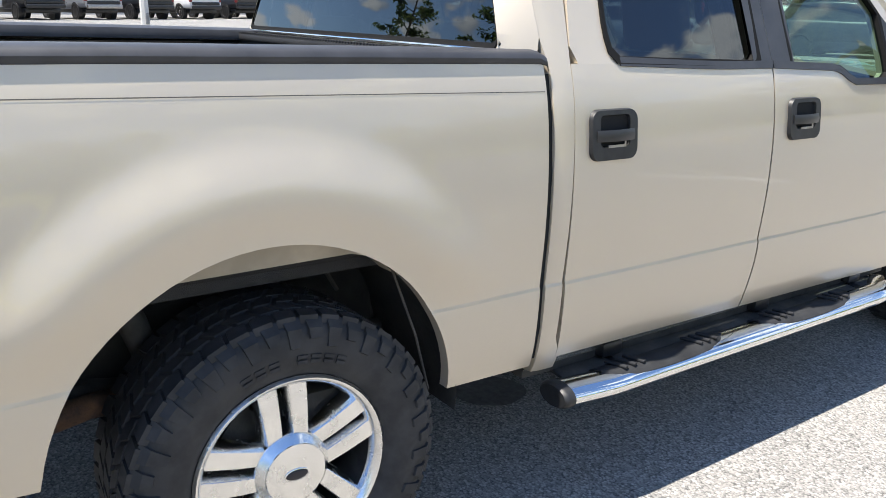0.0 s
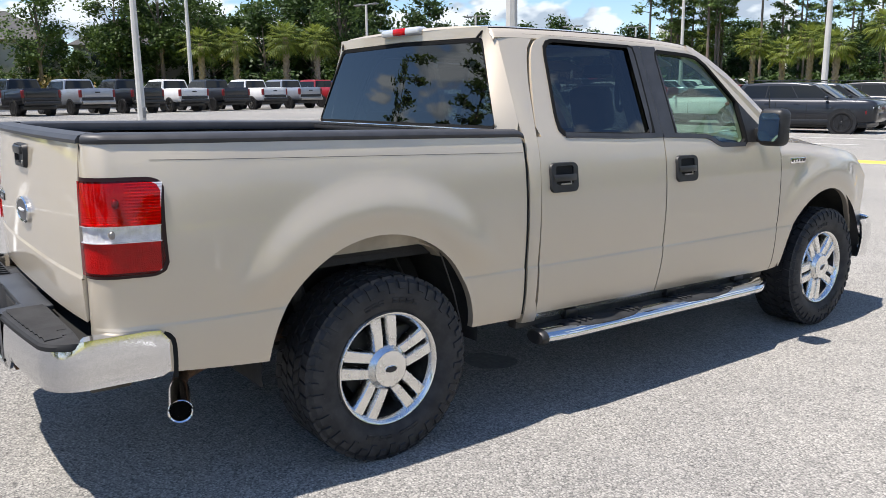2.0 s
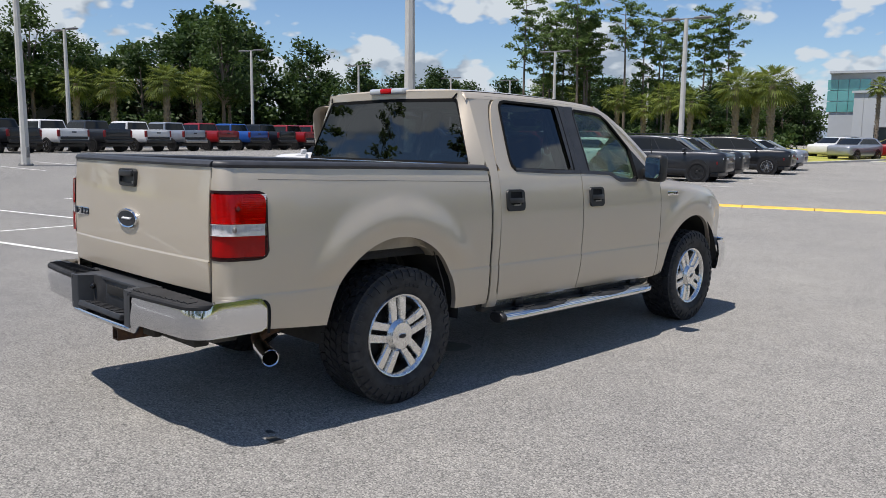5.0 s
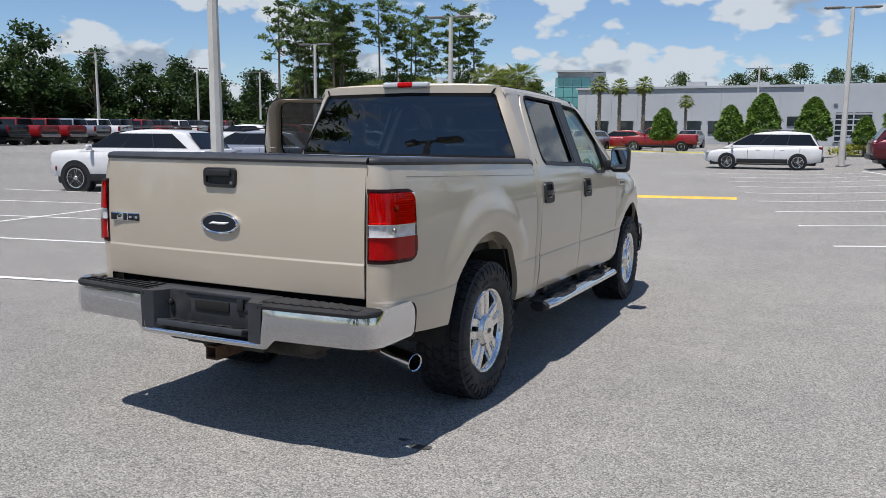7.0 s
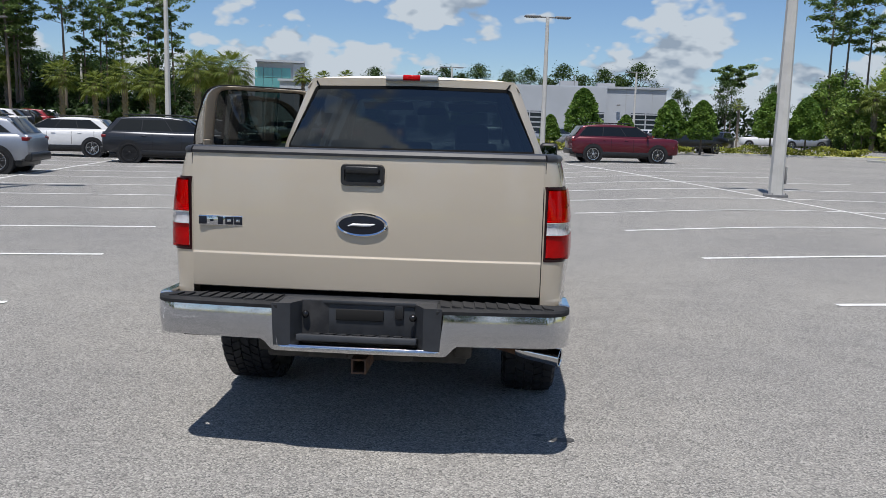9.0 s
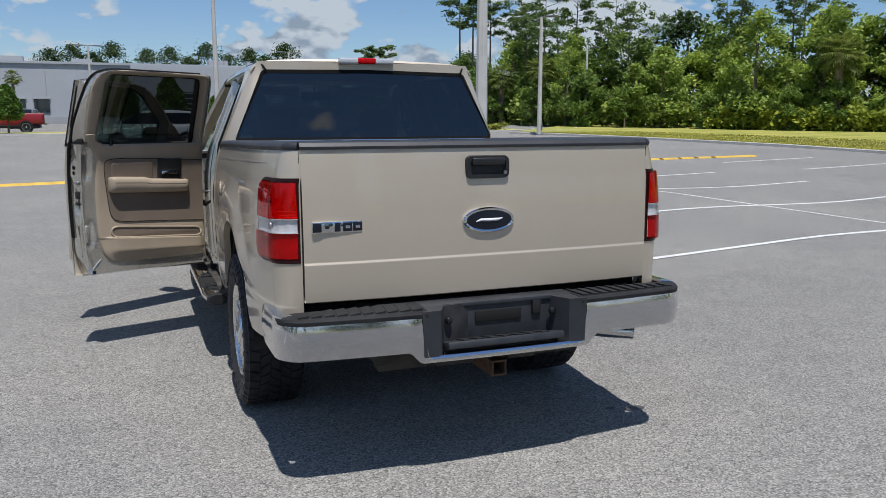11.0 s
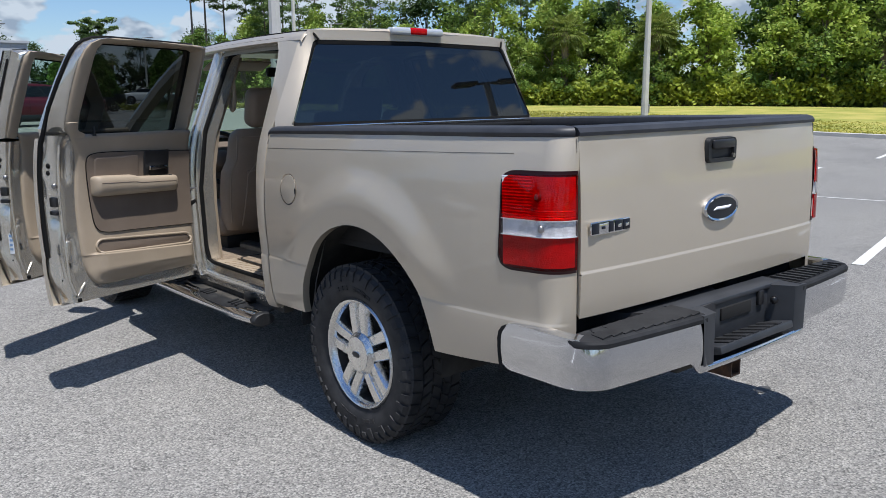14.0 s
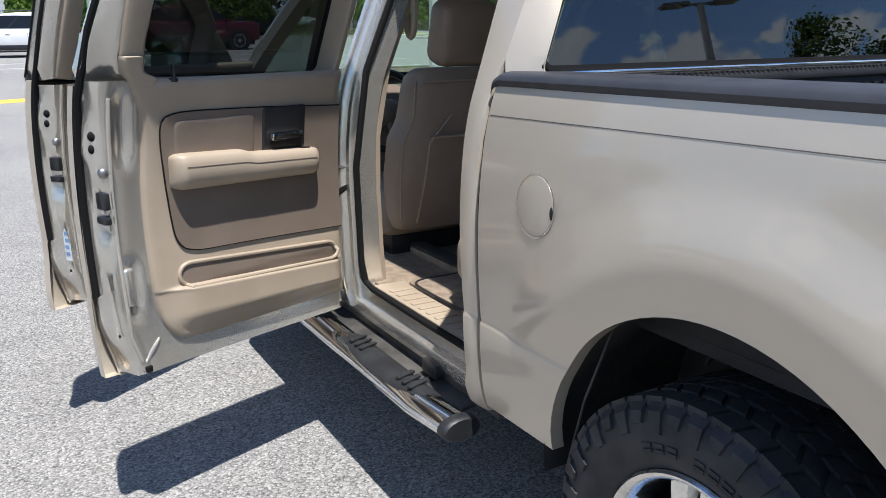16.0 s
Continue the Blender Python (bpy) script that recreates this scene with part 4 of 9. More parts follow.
    box(bm, (0, -1.262, 0.553), (0.53, 0.13, 0.03), 0.006, rot=Matrix.Rotation(radians(-12), 4, 'X'))
    part("insert_step", bm, M["insert_plastic"], ins)
    bm = bmesh.new()
    box(bm, (0, -1.18, 0.709), (0.72, 0.10, 0.02), 0.006)
    part("insert_top", bm, M["insert_plastic"], ins)
    # raised black block that paints the darkness of the plate slot
    bm = bmesh.new()
    box(bm, (0.0, -1.222, 0.652), (0.215, 0.012, 0.050), 0.004)
    part("plate_slot_dark", bm, M["gap"], ins)
    for x in (-0.238, 0.242):
        bm = bmesh.new()
        ball(bm, (x, -1.232 - 0.02 * (abs(x) > 0.2), 0.655), (0.017, 0.016, 0.017), 16, 10)
        part("plug", bm, M["seal_gloss"], ins)
    bm = bmesh.new()
    box(bm, (0.178, -1.224, 0.672), (0.04, 0.02, 0.062), 0.006)
    part("socket", bm, M["satin_black"], ins)
    for i in range(7):
        bm = bmesh.new()
        box(bm, (-0.18 + 0.06 * i, -1.265, 0.572), (0.035, 0.10, 0.006), 0.002, rot=Matrix.Rotation(radians(-12), 4, 'X'))
        part("step_rib", bm, M["pad_plastic"], ins)
    bm = bmesh.new()
    box(bm, (0, -1.06, 0.585), (1.70, 0.14, 0.16), 0.01)
    part("bumper_beam", bm, M["chassis"], b)
    # black filler added to give the gap under the tailgate its shade
    bm = bmesh.new()
    box(bm, (0, -1.075, 0.662), (1.66, 0.19, 0.012), 0.003)
    box(bm, (0, -1.02, 0.70), (1.60, 0.02, 0.09), 0.004)
    part("gap_filler", bm, M["gap"], b)


def bumper_shell():
    bm = bmesh.new()
    rows = []
    for x, y in bumper_path(140):
        a = abs(x - 0.008)
        low = smooth01((0.368 - a) / 0.016)
        top = 0.694 * (1 - low) + 0.529 * low + 0.024 * smooth01((a - 0.905) / 0.02)
        bot = 0.548 - 0.048 * smooth01((0.435 - a) / 0.06)
        g = min(1.0, max(0.0, (y + 0.925) / 0.045)) if a > 0.9 else 0.0
        top -= 0.040 * (1 - math.sqrt(max(0.0, 1 - g * g)))
        bot += 0.018 * (1 - math.sqrt(max(0.0, 1 - g * g)))
        row = []
        for j in range(13):
            t = j / 12
            z = bot + (top - bot) * t
            k = 0.013 * math.sin(math.pi * (0.12 + 0.76 * t)) - 0.007 + 0.004 * t
            row.append((x + math.copysign(k * smooth01((a - 0.86) / 0.05), x), y - k * (1 - smooth01((a - 0.90) / 0.04)), z))
        row.append((x - math.copysign(0.045 * smooth01((a - 0.86) / 0.05), x), y + 0.045 * (1 - smooth01((a - 0.90) / 0.04)), top + 0.004))
        rows.append(row)
    sheet(bm, rows)
    fix_normals(bm)
    bm.faces.ensure_lookup_table()
    thicken(bm, 0.012)
    fix_normals(bm)
    return bm


def under_rear():
    h = new("hitch_receiver")
    h.parent = TRUCK
    h["label"] = "rusty square hitch receiver"
    bm = bmesh.new()
    rows = []
    for sz, y in ((0.034, -0.85), (0.034, -1.235), (0.026, -1.235), (0.026, -1.0)):
        rows.append([(-0.0 + sx * sz, y, 0.42 + sz_ * sz) for sx, sz_ in ((-1, -1), (1, -1), (1, 1), (-1, 1))])
    vs = sheet(bm, rows, close=True)
    bm.faces.new(vs[-1])
    fix_normals(bm)
    part("receiver_tube", bm, M["rust"], h, smooth=20)
    bm = bmesh.new()
    box(bm, (0, -0.98, 0.44), (0.95, 0.09, 0.09), 0.01)
    box(bm, (0.16, -1.10, 0.45), (0.14, 0.05, 0.06), 0.01)
    box(bm, (-0.16, -1.10, 0.45), (0.18, 0.07, 0.05), 0.01)
    for s in (-1, 1):
        box(bm, (s * 0.46, -0.85, 0.52), (0.02, 0.35, 0.20), 0.01)
    part("cross_tube", bm, M["chassis"], h)
    bm = bmesh.new()
    for s in (-1, 1):
        box(bm, (s * 0.46, 1.5, 0.52), (0.08, 5.2, 0.16), 0.015)
        pipe(bm, [(s * 0.52, -0.7, 0.60), (s * 0.52, 0, 0.46), (s * 0.52, 0.7, 0.55)], 0.03, 8)
    for y in (-0.6, 0.9, 2.2, 3.0):
        box(bm, (0, y, 0.54), (0.9, 0.12, 0.10), 0.01)
    part("chassis_frame", bm, M["chassis"], TRUCK, "dusty black chassis rails")
    bm = bmesh.new()
    cyl(bm, (0, 0, 0.40), 0.045, 1.5, "x", 16)
    ball(bm, (0.05, 0.0, 0.40), (0.17, 0.15, 0.16), 20, 12)
    cyl(bm, (0.05, 0.9, 0.47), 0.05, 1.8, rot=Matrix.Rotation(radians(-90 + 4), 4, 'X'), seg=14)
    part("rear_axle", bm, M["chassis"], TRUCK)
    bm = bmesh.new()
    cyl(bm, (0, 3.52, 0.40), 0.04, 1.5, "x", 12)
    box(bm, (0, 3.4, 0.5), (1.0, 0.5, 0.2), 0.03)
    part("front_axle", bm, M["chassis"], TRUCK)
    bm = bmesh.new()
    cyl(bm, (-0.25, -0.88, 0.62), 0.36, 0.19, "z", 28)
    part("spare_tyre", bm, M["rubber"], TRUCK)
    e = new("exhaust")
    e.parent = TRUCK
    e["label"] = "exhaust pipe with a polished tip"
    bm = bmesh.new()
    pipe(bm, [(0.55, 0.9, 0.46), (0.56, 0.2, 0.5), (0.60, -0.35, 0.52), (0.60, -0.62, 0.47), (0.62, -0.74, 0.435), (0.72, -0.788, 0.422)], 0.032, 12)
    part("pipe", bm, M["rust"], e)
    bm = bmesh.new()
    d = Vector((0.95, -0.30, -0.09)).normalized()
    c = Vector((0.925, -0.852, 0.402))
    q = d.to_track_quat('Z', 'Y').to_matrix()
    prof = [(0.030, -0.22), (0.036, -0.20), (0.040, -0.16), (0.043, -0.02), (0.045, 0.0), (0.043, 0.003), (0.038, -0.002), (0.036, -0.13)]
    rows = [[c + q @ Vector((r * math.cos(2 * math.pi * k / 28), r * math.sin(2 * math.pi * k / 28), h)) for k in range(28)] for r, h in prof]
    vs = sheet(bm, rows, close=True)
    fix_normals(bm)
    part("tip", bm, M["chrome"], e, "polished exhaust tip")
    # black disc that closes the tip's bore
    bm = bmesh.new()
    rows = [[c + q @ Vector((0.0365 * math.cos(2 * math.pi * k / 20), 0.0365 * math.sin(2 * math.pi * k / 20), -0.125)) for k in range(20)]]
    bm.faces.new([bm.verts.new(p) for p in rows[0]])
    part("bore_disc", bm, M["gap"], e)


# ---------------------------------------------------------------- wheels
def build_wheel():
    """One wheel at the origin, its face towards +x."""
    w = new("wheel")
    w.parent = TRUCK
    bm = bmesh.new()
    prof = [(0.243, 0.085), (0.250, 0.120), (0.275, 0.138), (0.315, 0.146), (0.350, 0.144), (0.372, 0.138), (0.385, 0.124), (0.391, 0.105), (0.3925, 0.05), (0.393, 0.0),
            (0.3925, -0.05), (0.391, -0.105), (0.385, -0.124), (0.35, -0.144), (0.30, -0.142), (0.25, -0.12), (0.243, -0.10)]
    lathe(bm, prof, (0, 0, 0), "x", 96)
    fix_normals(bm)
    tyre = part("tyre", bm, M["rubber"], w, "black all-terrain tyre with chunky tread")
    bm = bmesh.new()
    n = 44

    def block(a, x, wx, wa, r0, r1, skew=0.0, taper=0.8):
        pts = []
        for r, k in ((r0, 1.0), (r1, taper)):
            for sx, sa in ((-1, -1), (1, -1), (1, 1), (-1, 1)):
                ang = a + sa * wa * k + skew * sx
                xx = x + sx * wx * k
                pts.append(bm.verts.new((xx, r * math.cos(ang), r * math.sin(ang))))
        for f in ((4, 5, 6, 7), (0, 1, 5, 4), (1, 2, 6, 5), (2, 3, 7, 6), (3, 0, 4, 7)):
            bm.faces.new([pts[i] for i in f])

    for i in range(n):
        a = 2 * math.pi * i / n
        big = i % 2
        for s in (-1, 1):
            block(a + 0.02 * s, s * 0.104, 0.027, 0.063, 0.380, 0.400, 0.012 * s, 0.90)
            block(a + 0.07 + 0.03 * s, s * 0.052, 0.023, 0.061, 0.387, 0.4015, -0.030 * s, 0.90)
        block(a + 0.035, 0.0, 0.024, 0.058, 0.389, 0.402, 0.030, 0.90)
        for s in (-1, 1):  # shoulder lugs over the sidewall
            pts = []
            r0 = 0.330 if big else 0.350
            for r, x, hw in ((0.3950, 0.124, 0.056), (0.374, 0.1455, 0.046), (r0, 0.1510, 0.034)):
                for sa in (-1, 1):
                    ang = a + sa * hw
                    pts.append(bm.verts.new((s * x, r * math.cos(ang), r * math.sin(ang))))
            low = []
            for r, x, hw in ((0.380, 0.118, 0.060), (0.366, 0.136, 0.050), (r0 - 0.004, 0.143, 0.038)):
                for sa in (-1, 1):
                    ang = a + sa * hw
                    low.append(bm.verts.new((s * x, r * math.cos(ang), r * math.sin(ang))))
            for q in ((0, 1, 3, 2), (2, 3, 5, 4)):
                bm.faces.new([pts[k] for k in q])
            for p in ((0, 2), (2, 4), (4, 5), (5, 3), (3, 1), (1, 0)):
                bm.faces.new((pts[p[0]], pts[p[1]], low[p[1]], low[p[0]]))
    fix_normals(bm)
    t = part("tread", bm, M["rubber"], tyre, smooth=20)
    # raised bars of the sidewall's lettering
    for a0 in (1.57, 1.57 + math.pi):
        for k in range(8):
            if k == 4:
                continue
            a = a0 + (k - 3.5) * 0.115
            for rr in (0.292, 0.305):
                bm = bmesh.new()
                pts = [(rr + dr, a + da) for dr, da in ((-0.004, -0.042), (-0.004, 0.042), (0.004, 0.042), (0.004, -0.042))]
                vs = [bm.verts.new((0.1445 + 0.0 * r, r * math.cos(g), r * math.sin(g))) for r, g in pts]
                v2 = [bm.verts.new((0.1475, r * math.cos(g), r * math.sin(g))) for r, g in pts]
                bm.faces.new(v2)
                for i in range(4):
                    bm.faces.new((vs[i], vs[(i + 1) % 4], v2[(i + 1) % 4], v2[i]))
                fix_normals(bm)
                part("sidewall_bar", bm, M["rubber"], tyre, smooth=0)
    bm = bmesh.new()
    lathe(bm, [(0.247, 0.100), (0.249, 0.122), (0.243, 0.130), (0.236, 0.128), (0.226, 0.116), (0.220, 0.098)], (0, 0, 0), "x", 72)
    fix_normals(bm)
    rim = part("rim", bm, M["rim"], w, "polished five twin-spoke alloy rim")
    bm = bmesh.new()
    lathe(bm, [(0.221, 0.099), (0.218, 0.07), (0.214, 0.02), (0.20, -0.09), (0.243, -0.11)], (0, 0, 0), "x", 72)
    fix_normals(bm)
    part("barrel", bm, M["barrel"], rim, "dull dark inner barrel of the rim")
    for i in range(5):
        a = radians(95 + 72 * i)
        for k in (-1, 1):
            bm = bmesh.new()
            prof = []
            for f in range(6):
                r = 0.055 + (0.228 - 0.055) * f / 5
                off = k * (0.0345 + 0.008 * f / 5)
                half = 0.0230 + 0.0065 * f / 5
                x = 0.108 + 0.005 * math.sin(math.pi * f / 5) + 0.0008 * f
                row = []
                # the inner flank drops straight into the slot, the outer one slopes away
                for dx, dw in ((-0.05, -1.05), (-0.004, -1.0), (0.0, -0.88), (0.0, 0.62), (-0.003, 0.74), (-0.036, 1.02), (-0.05, 1.05)):
                    t_ = off + k * half * dw
                    row.append((x + dx, r * math.cos(a) - t_ * math.sin(a), r * math.sin(a) + t_ * math.cos(a)))
                prof.append(row)
            vs = sheet(bm, prof, close=True)
            bm.faces.new(vs[0]); bm.faces.new(vs[-1])
            fix_normals(bm)
            part("spoke", bm, M["rim"], rim, smooth=40)
    bm = bmesh.new()
    lathe(bm, [(0.098, 0.06), (0.098, 0.110), (0.094, 0.117), (0.079, 0.128), (0.077, 0.131), (0.0765, 0.134), (0.045, 0.137), (0.0, 0.138)], (0, 0, 0), "x", 48)
    fix_normals(bm)
    cap = part("hub_cap", bm, M["rim"], w, "polished hub cap with a bevelled edge", smooth=24)
    bm = bmesh.new()
    ball(bm, (0.138, 0, 0), (0.003, 0.033, 0.0165), 24, 8)
    part("cap_rim", bm, M["chrome"], cap)
    bm = bmesh.new()
    ball(bm, (0.1395, 0, 0), (0.003, 0.029, 0.0132), 24, 8)
    part("cap_emblem", bm, M["emblem_blue"], cap)
    bm = bmesh.new()
    lathe(bm, [(0.0, 0.0), (0.165, 0.0), (0.165, 0.025), (0.10, 0.03), (0.0, 0.03)], (0, 0, 0), "x", 40)
    box(bm, (0.0, 0.13, 0.10), (0.08, 0.14, 0.10), 0.015)
    fix_normals(bm)
    part("brake_disc", bm, M["chassis"], w)
    bm = bmesh.new()
    lathe(bm, [(0.212, -0.09), (0.05, -0.09)], (0, 0, 0), "x", 40)
    fix_normals(bm)
    part("brake_shield", bm, M["gap"], w)
    return w


def place_wheels():
    w = build_wheel()
    w.matrix_basis = pose(0.803, 0.035, 0.385)
    for x, y, turn in ((0.803, 3.52, 0), (-0.803, 0.035, 180), (-0.803, 3.52, 180)):
        copy_thing(w, pose(x, y, 0.402 if y > 1 else 0.385, 23 if y > 1 else 0, 0, turn))


for s in (-1, 1):
    bed_side(s)
    bed_rail(s)
    tail_lamp(s)
    wheel_liner(0, s)
    wheel_liner(1, s)
bed_box()
tailgate()
rear_bumper()
under_rear()
place_wheels()

# ---------------------------------------------------------------- cab shell
BACK_LEAN = 0.17


def back_y(x, z):
    """The cab's rear wall, which leans forward and turns round at its sides."""
    c = 0.668 + BACK_LEAN * max(0.0, z - 1.377) + 0.010 * abs(x)
    w = side_x(1.0, min(z, 1.80))
    return c + (0.785 - c) * smooth01((abs(x) / w - 0.925) / 0.075) ** 1.5


def roof_drop(y):
    return lerp_table([(0.76, -0.014), (0.86, 0.0), (1.3, 0.012), (1.7, 0.008), (2.0, -0.012), (2.15, -0.03), (2.30, -0.065)], y)


ROOF_PROFILE = [(0.716, 1.795), (0.706, 1.812), (0.690, 1.830), (0.655, 1.846), (0.58, 1.858), (0.42, 1.868), (0.22, 1.874), (0.0, 1.876)]


def cab_roof():
    bm = bmesh.new()
    prof = ROOF_PROFILE + [(-x, z) for x, z in ROOF_PROFILE[-2::-1]]
    rows = []
    for y in [0.758, 0.765, 0.78, 0.82] + [0.9 + 0.1 * i for i in range(13)] + [2.17, 2.24, 2.30]:
        tuck = 0.012 if y < 0.76 else 0.0
        rows.append([(x, y + 0.02 * (1 - (x / 0.72) ** 2) * (-1 if y < 0.85 else 0), z + roof_drop(y) * (0.35 + 0.65 * (1 - (x / 0.72) ** 2)) - tuck) for x, z in prof])
    sheet(bm, rows)
    fix_normals(bm)
    thicken(bm, 0.02)
    fix_normals(bm)
    part("roof", bm, M["paint"], TRUCK, smooth=50)
    bm = bmesh.new()
    sheet(bm, [[(x * 0.94, y, z - 0.035 + roof_drop(y) * 0.5) for x, z in prof] for y in (0.83, 1.2, 1.6, 2.0, 2.25)])
    fix_normals(bm)
    part("headliner", bm, M["headliner"], TRUCK)
    # ditch mouldings along the roof
    for s in (-1, 1):
        bm = bmesh.new()
        pipe(bm, [(s * 0.630, 0.731, 1.790), (s * 0.646, 0.744, 1.815), (s * 0.660, 0.762, 1.836)] + [(s * 0.664, y, 1.840 + roof_drop(y) * 0.45) for y in (0.80, 0.86, 0.95, 1.2, 1.5, 1.8, 2.1, 2.27)], 0.006, 6)
        part("drip_moulding", bm, M["seal"], TRUCK)
    # third brake lamp
    bm = bmesh.new()
    box(bm, (-0.005, 0.745, 1.853), (0.355, 0.064, 0.042), 0.014, 3)
    l = part("high_brake_lamp", bm, M["car_light"], TRUCK, "high brake lamp with clear ends")
    bm = bmesh.new()
    box(bm, (-0.005, 0.738, 1.854), (0.125, 0.056, 0.038), 0.012, 3)
    part("red_lens", bm, M["lamp_red_hi"], l)


def glass_outline(n=8):
    """Half outline of the rear window from the middle bottom to the middle top."""
    pts = [(x, 1.379) for x in (0.0, 0.2, 0.4, 0.6, 0.72, 0.785)]
    for k in range(n + 1):
        a = radians(-90 + 114 * k / n)
        pts.append((0.797 + 0.018 * math.cos(a), 1.397 + 0.018 * math.sin(a)))
    pts += [(0.8135 + (0.652 - 0.8135) * f, 1.404 + (1.742 - 1.404) * f) for f in (0.05, 0.065, 0.3, 0.5, 0.7, 0.9)]
    for k in range(n + 1):
        a = radians(24 + 66 * k / n)
        pts.append((0.612 + 0.040 * math.cos(a), 1.733 + 0.044 * math.sin(a)))
    pts += [(x, 1.777 + 0.010 * (1 - x / 0.6)) for x in (0.55, 0.4, 0.2, 0.0)]
    return pts


def cab_back():
    half = glass_outline()
    full = half + [(-x, z) for x, z in half[-2:0:-1]]

    def ring_rows(scales):
        rows = []
        for dx, dz, dy in scales:
            row = []
            for x, z in full:
                xx = x + math.copysign(dx, x) * min(1, abs(x) / 0.6)
                zz = z + dz * max(-1, min(1, (z - 1.59) / 0.17))
                row.append((xx, back_y(xx, zz) + dy, zz))
            rows.append(row)
        return rows

    bm = bmesh.new()
    # painted wall round the opening: out to the corner posts, the roof and down
    outer = []
    for x, z in full:
        f = max(-1.0, min(1.0, (z - 1.59) / 0.17))
        if f > 0.97:
            zz = 1.842 + 0.01 * (1 - (x / 0.6) ** 2)
            xx = x * 1.05
        elif f < -0.97:
            zz, xx = 0.95, x * 1.14
        else:
            zz = max(1.0, min(1.83, 1.59 + (z - 1.59) * 1.14))
            xx = math.copysign(side_x(1.0, min(zz, 1.80)) - 0.004, x)
        outer.append((xx, back_y(xx, min(zz, 1.80)), zz))
    inner = ring_rows([(0.016, 0.016, 0.0)])[0]
    mid = [tuple((Vector(a) * 0.5 + Vector(b) * 0.5)) for a, b in zip(inner, outer)]
    mid = [(x, back_y(x, min(z, 1.80)), z) for x, y, z in mid]
    inset = ring_rows([(0.012, 0.012, 0.014)])[0]
    sheet(bm, [inset, inner, mid, outer], close=True)
    fix_normals(bm)
    b = part("cab_back_wall", bm, M["paint"], TRUCK, smooth=50)
    bm = bmesh.new()
    sheet(bm, ring_rows([(0.016, 0.016, 0.010), (0.010, 0.010, 0.001), (-0.006, -0.006, 0.003), (-0.006, -0.006, 0.012)]), close=True)
    fix_normals(bm)
    part("window_seal", bm, M["seal"], TRUCK)
    bm = bmesh.new()
    rows = []
    m = len(half)
    for i in range(m):
        xw, z = half[i]
        rows.append([(xw * t, back_y(xw * t, z) + 0.007, z) for t in [k / 10 - 1 for k in range(21)]])
    sheet(bm, rows)
    weld(bm)
    face_way(bm, (0, -1, 0))
    g = part("rear_window", bm, M["tint"], TRUCK, "dark tinted rear window")
    g.visible_shadow = True
    bm = bmesh.new()
    box(bm, (0, 0.668, 1.366), (1.62, 0.016, 0.012), 0.004)
    part("window_sill_trim", bm, M["chrome"], TRUCK)
    # wall behind the seats
    bm = bmesh.new()
    box(bm, (0, 0.835, 0.98), (1.66, 0.03, 0.80), 0.01)
    part("cab_inner_back", bm, M["trim_dark"], TRUCK)


def open_edge(z):
    """The rear edge of the rear door's opening."""
    return lerp_table([(0.50, 0.90), (0.56, 0.875), (1.335, 0.890), (1.60, 0.925), (1.74, 0.965), (1.80, 1.02)], z)


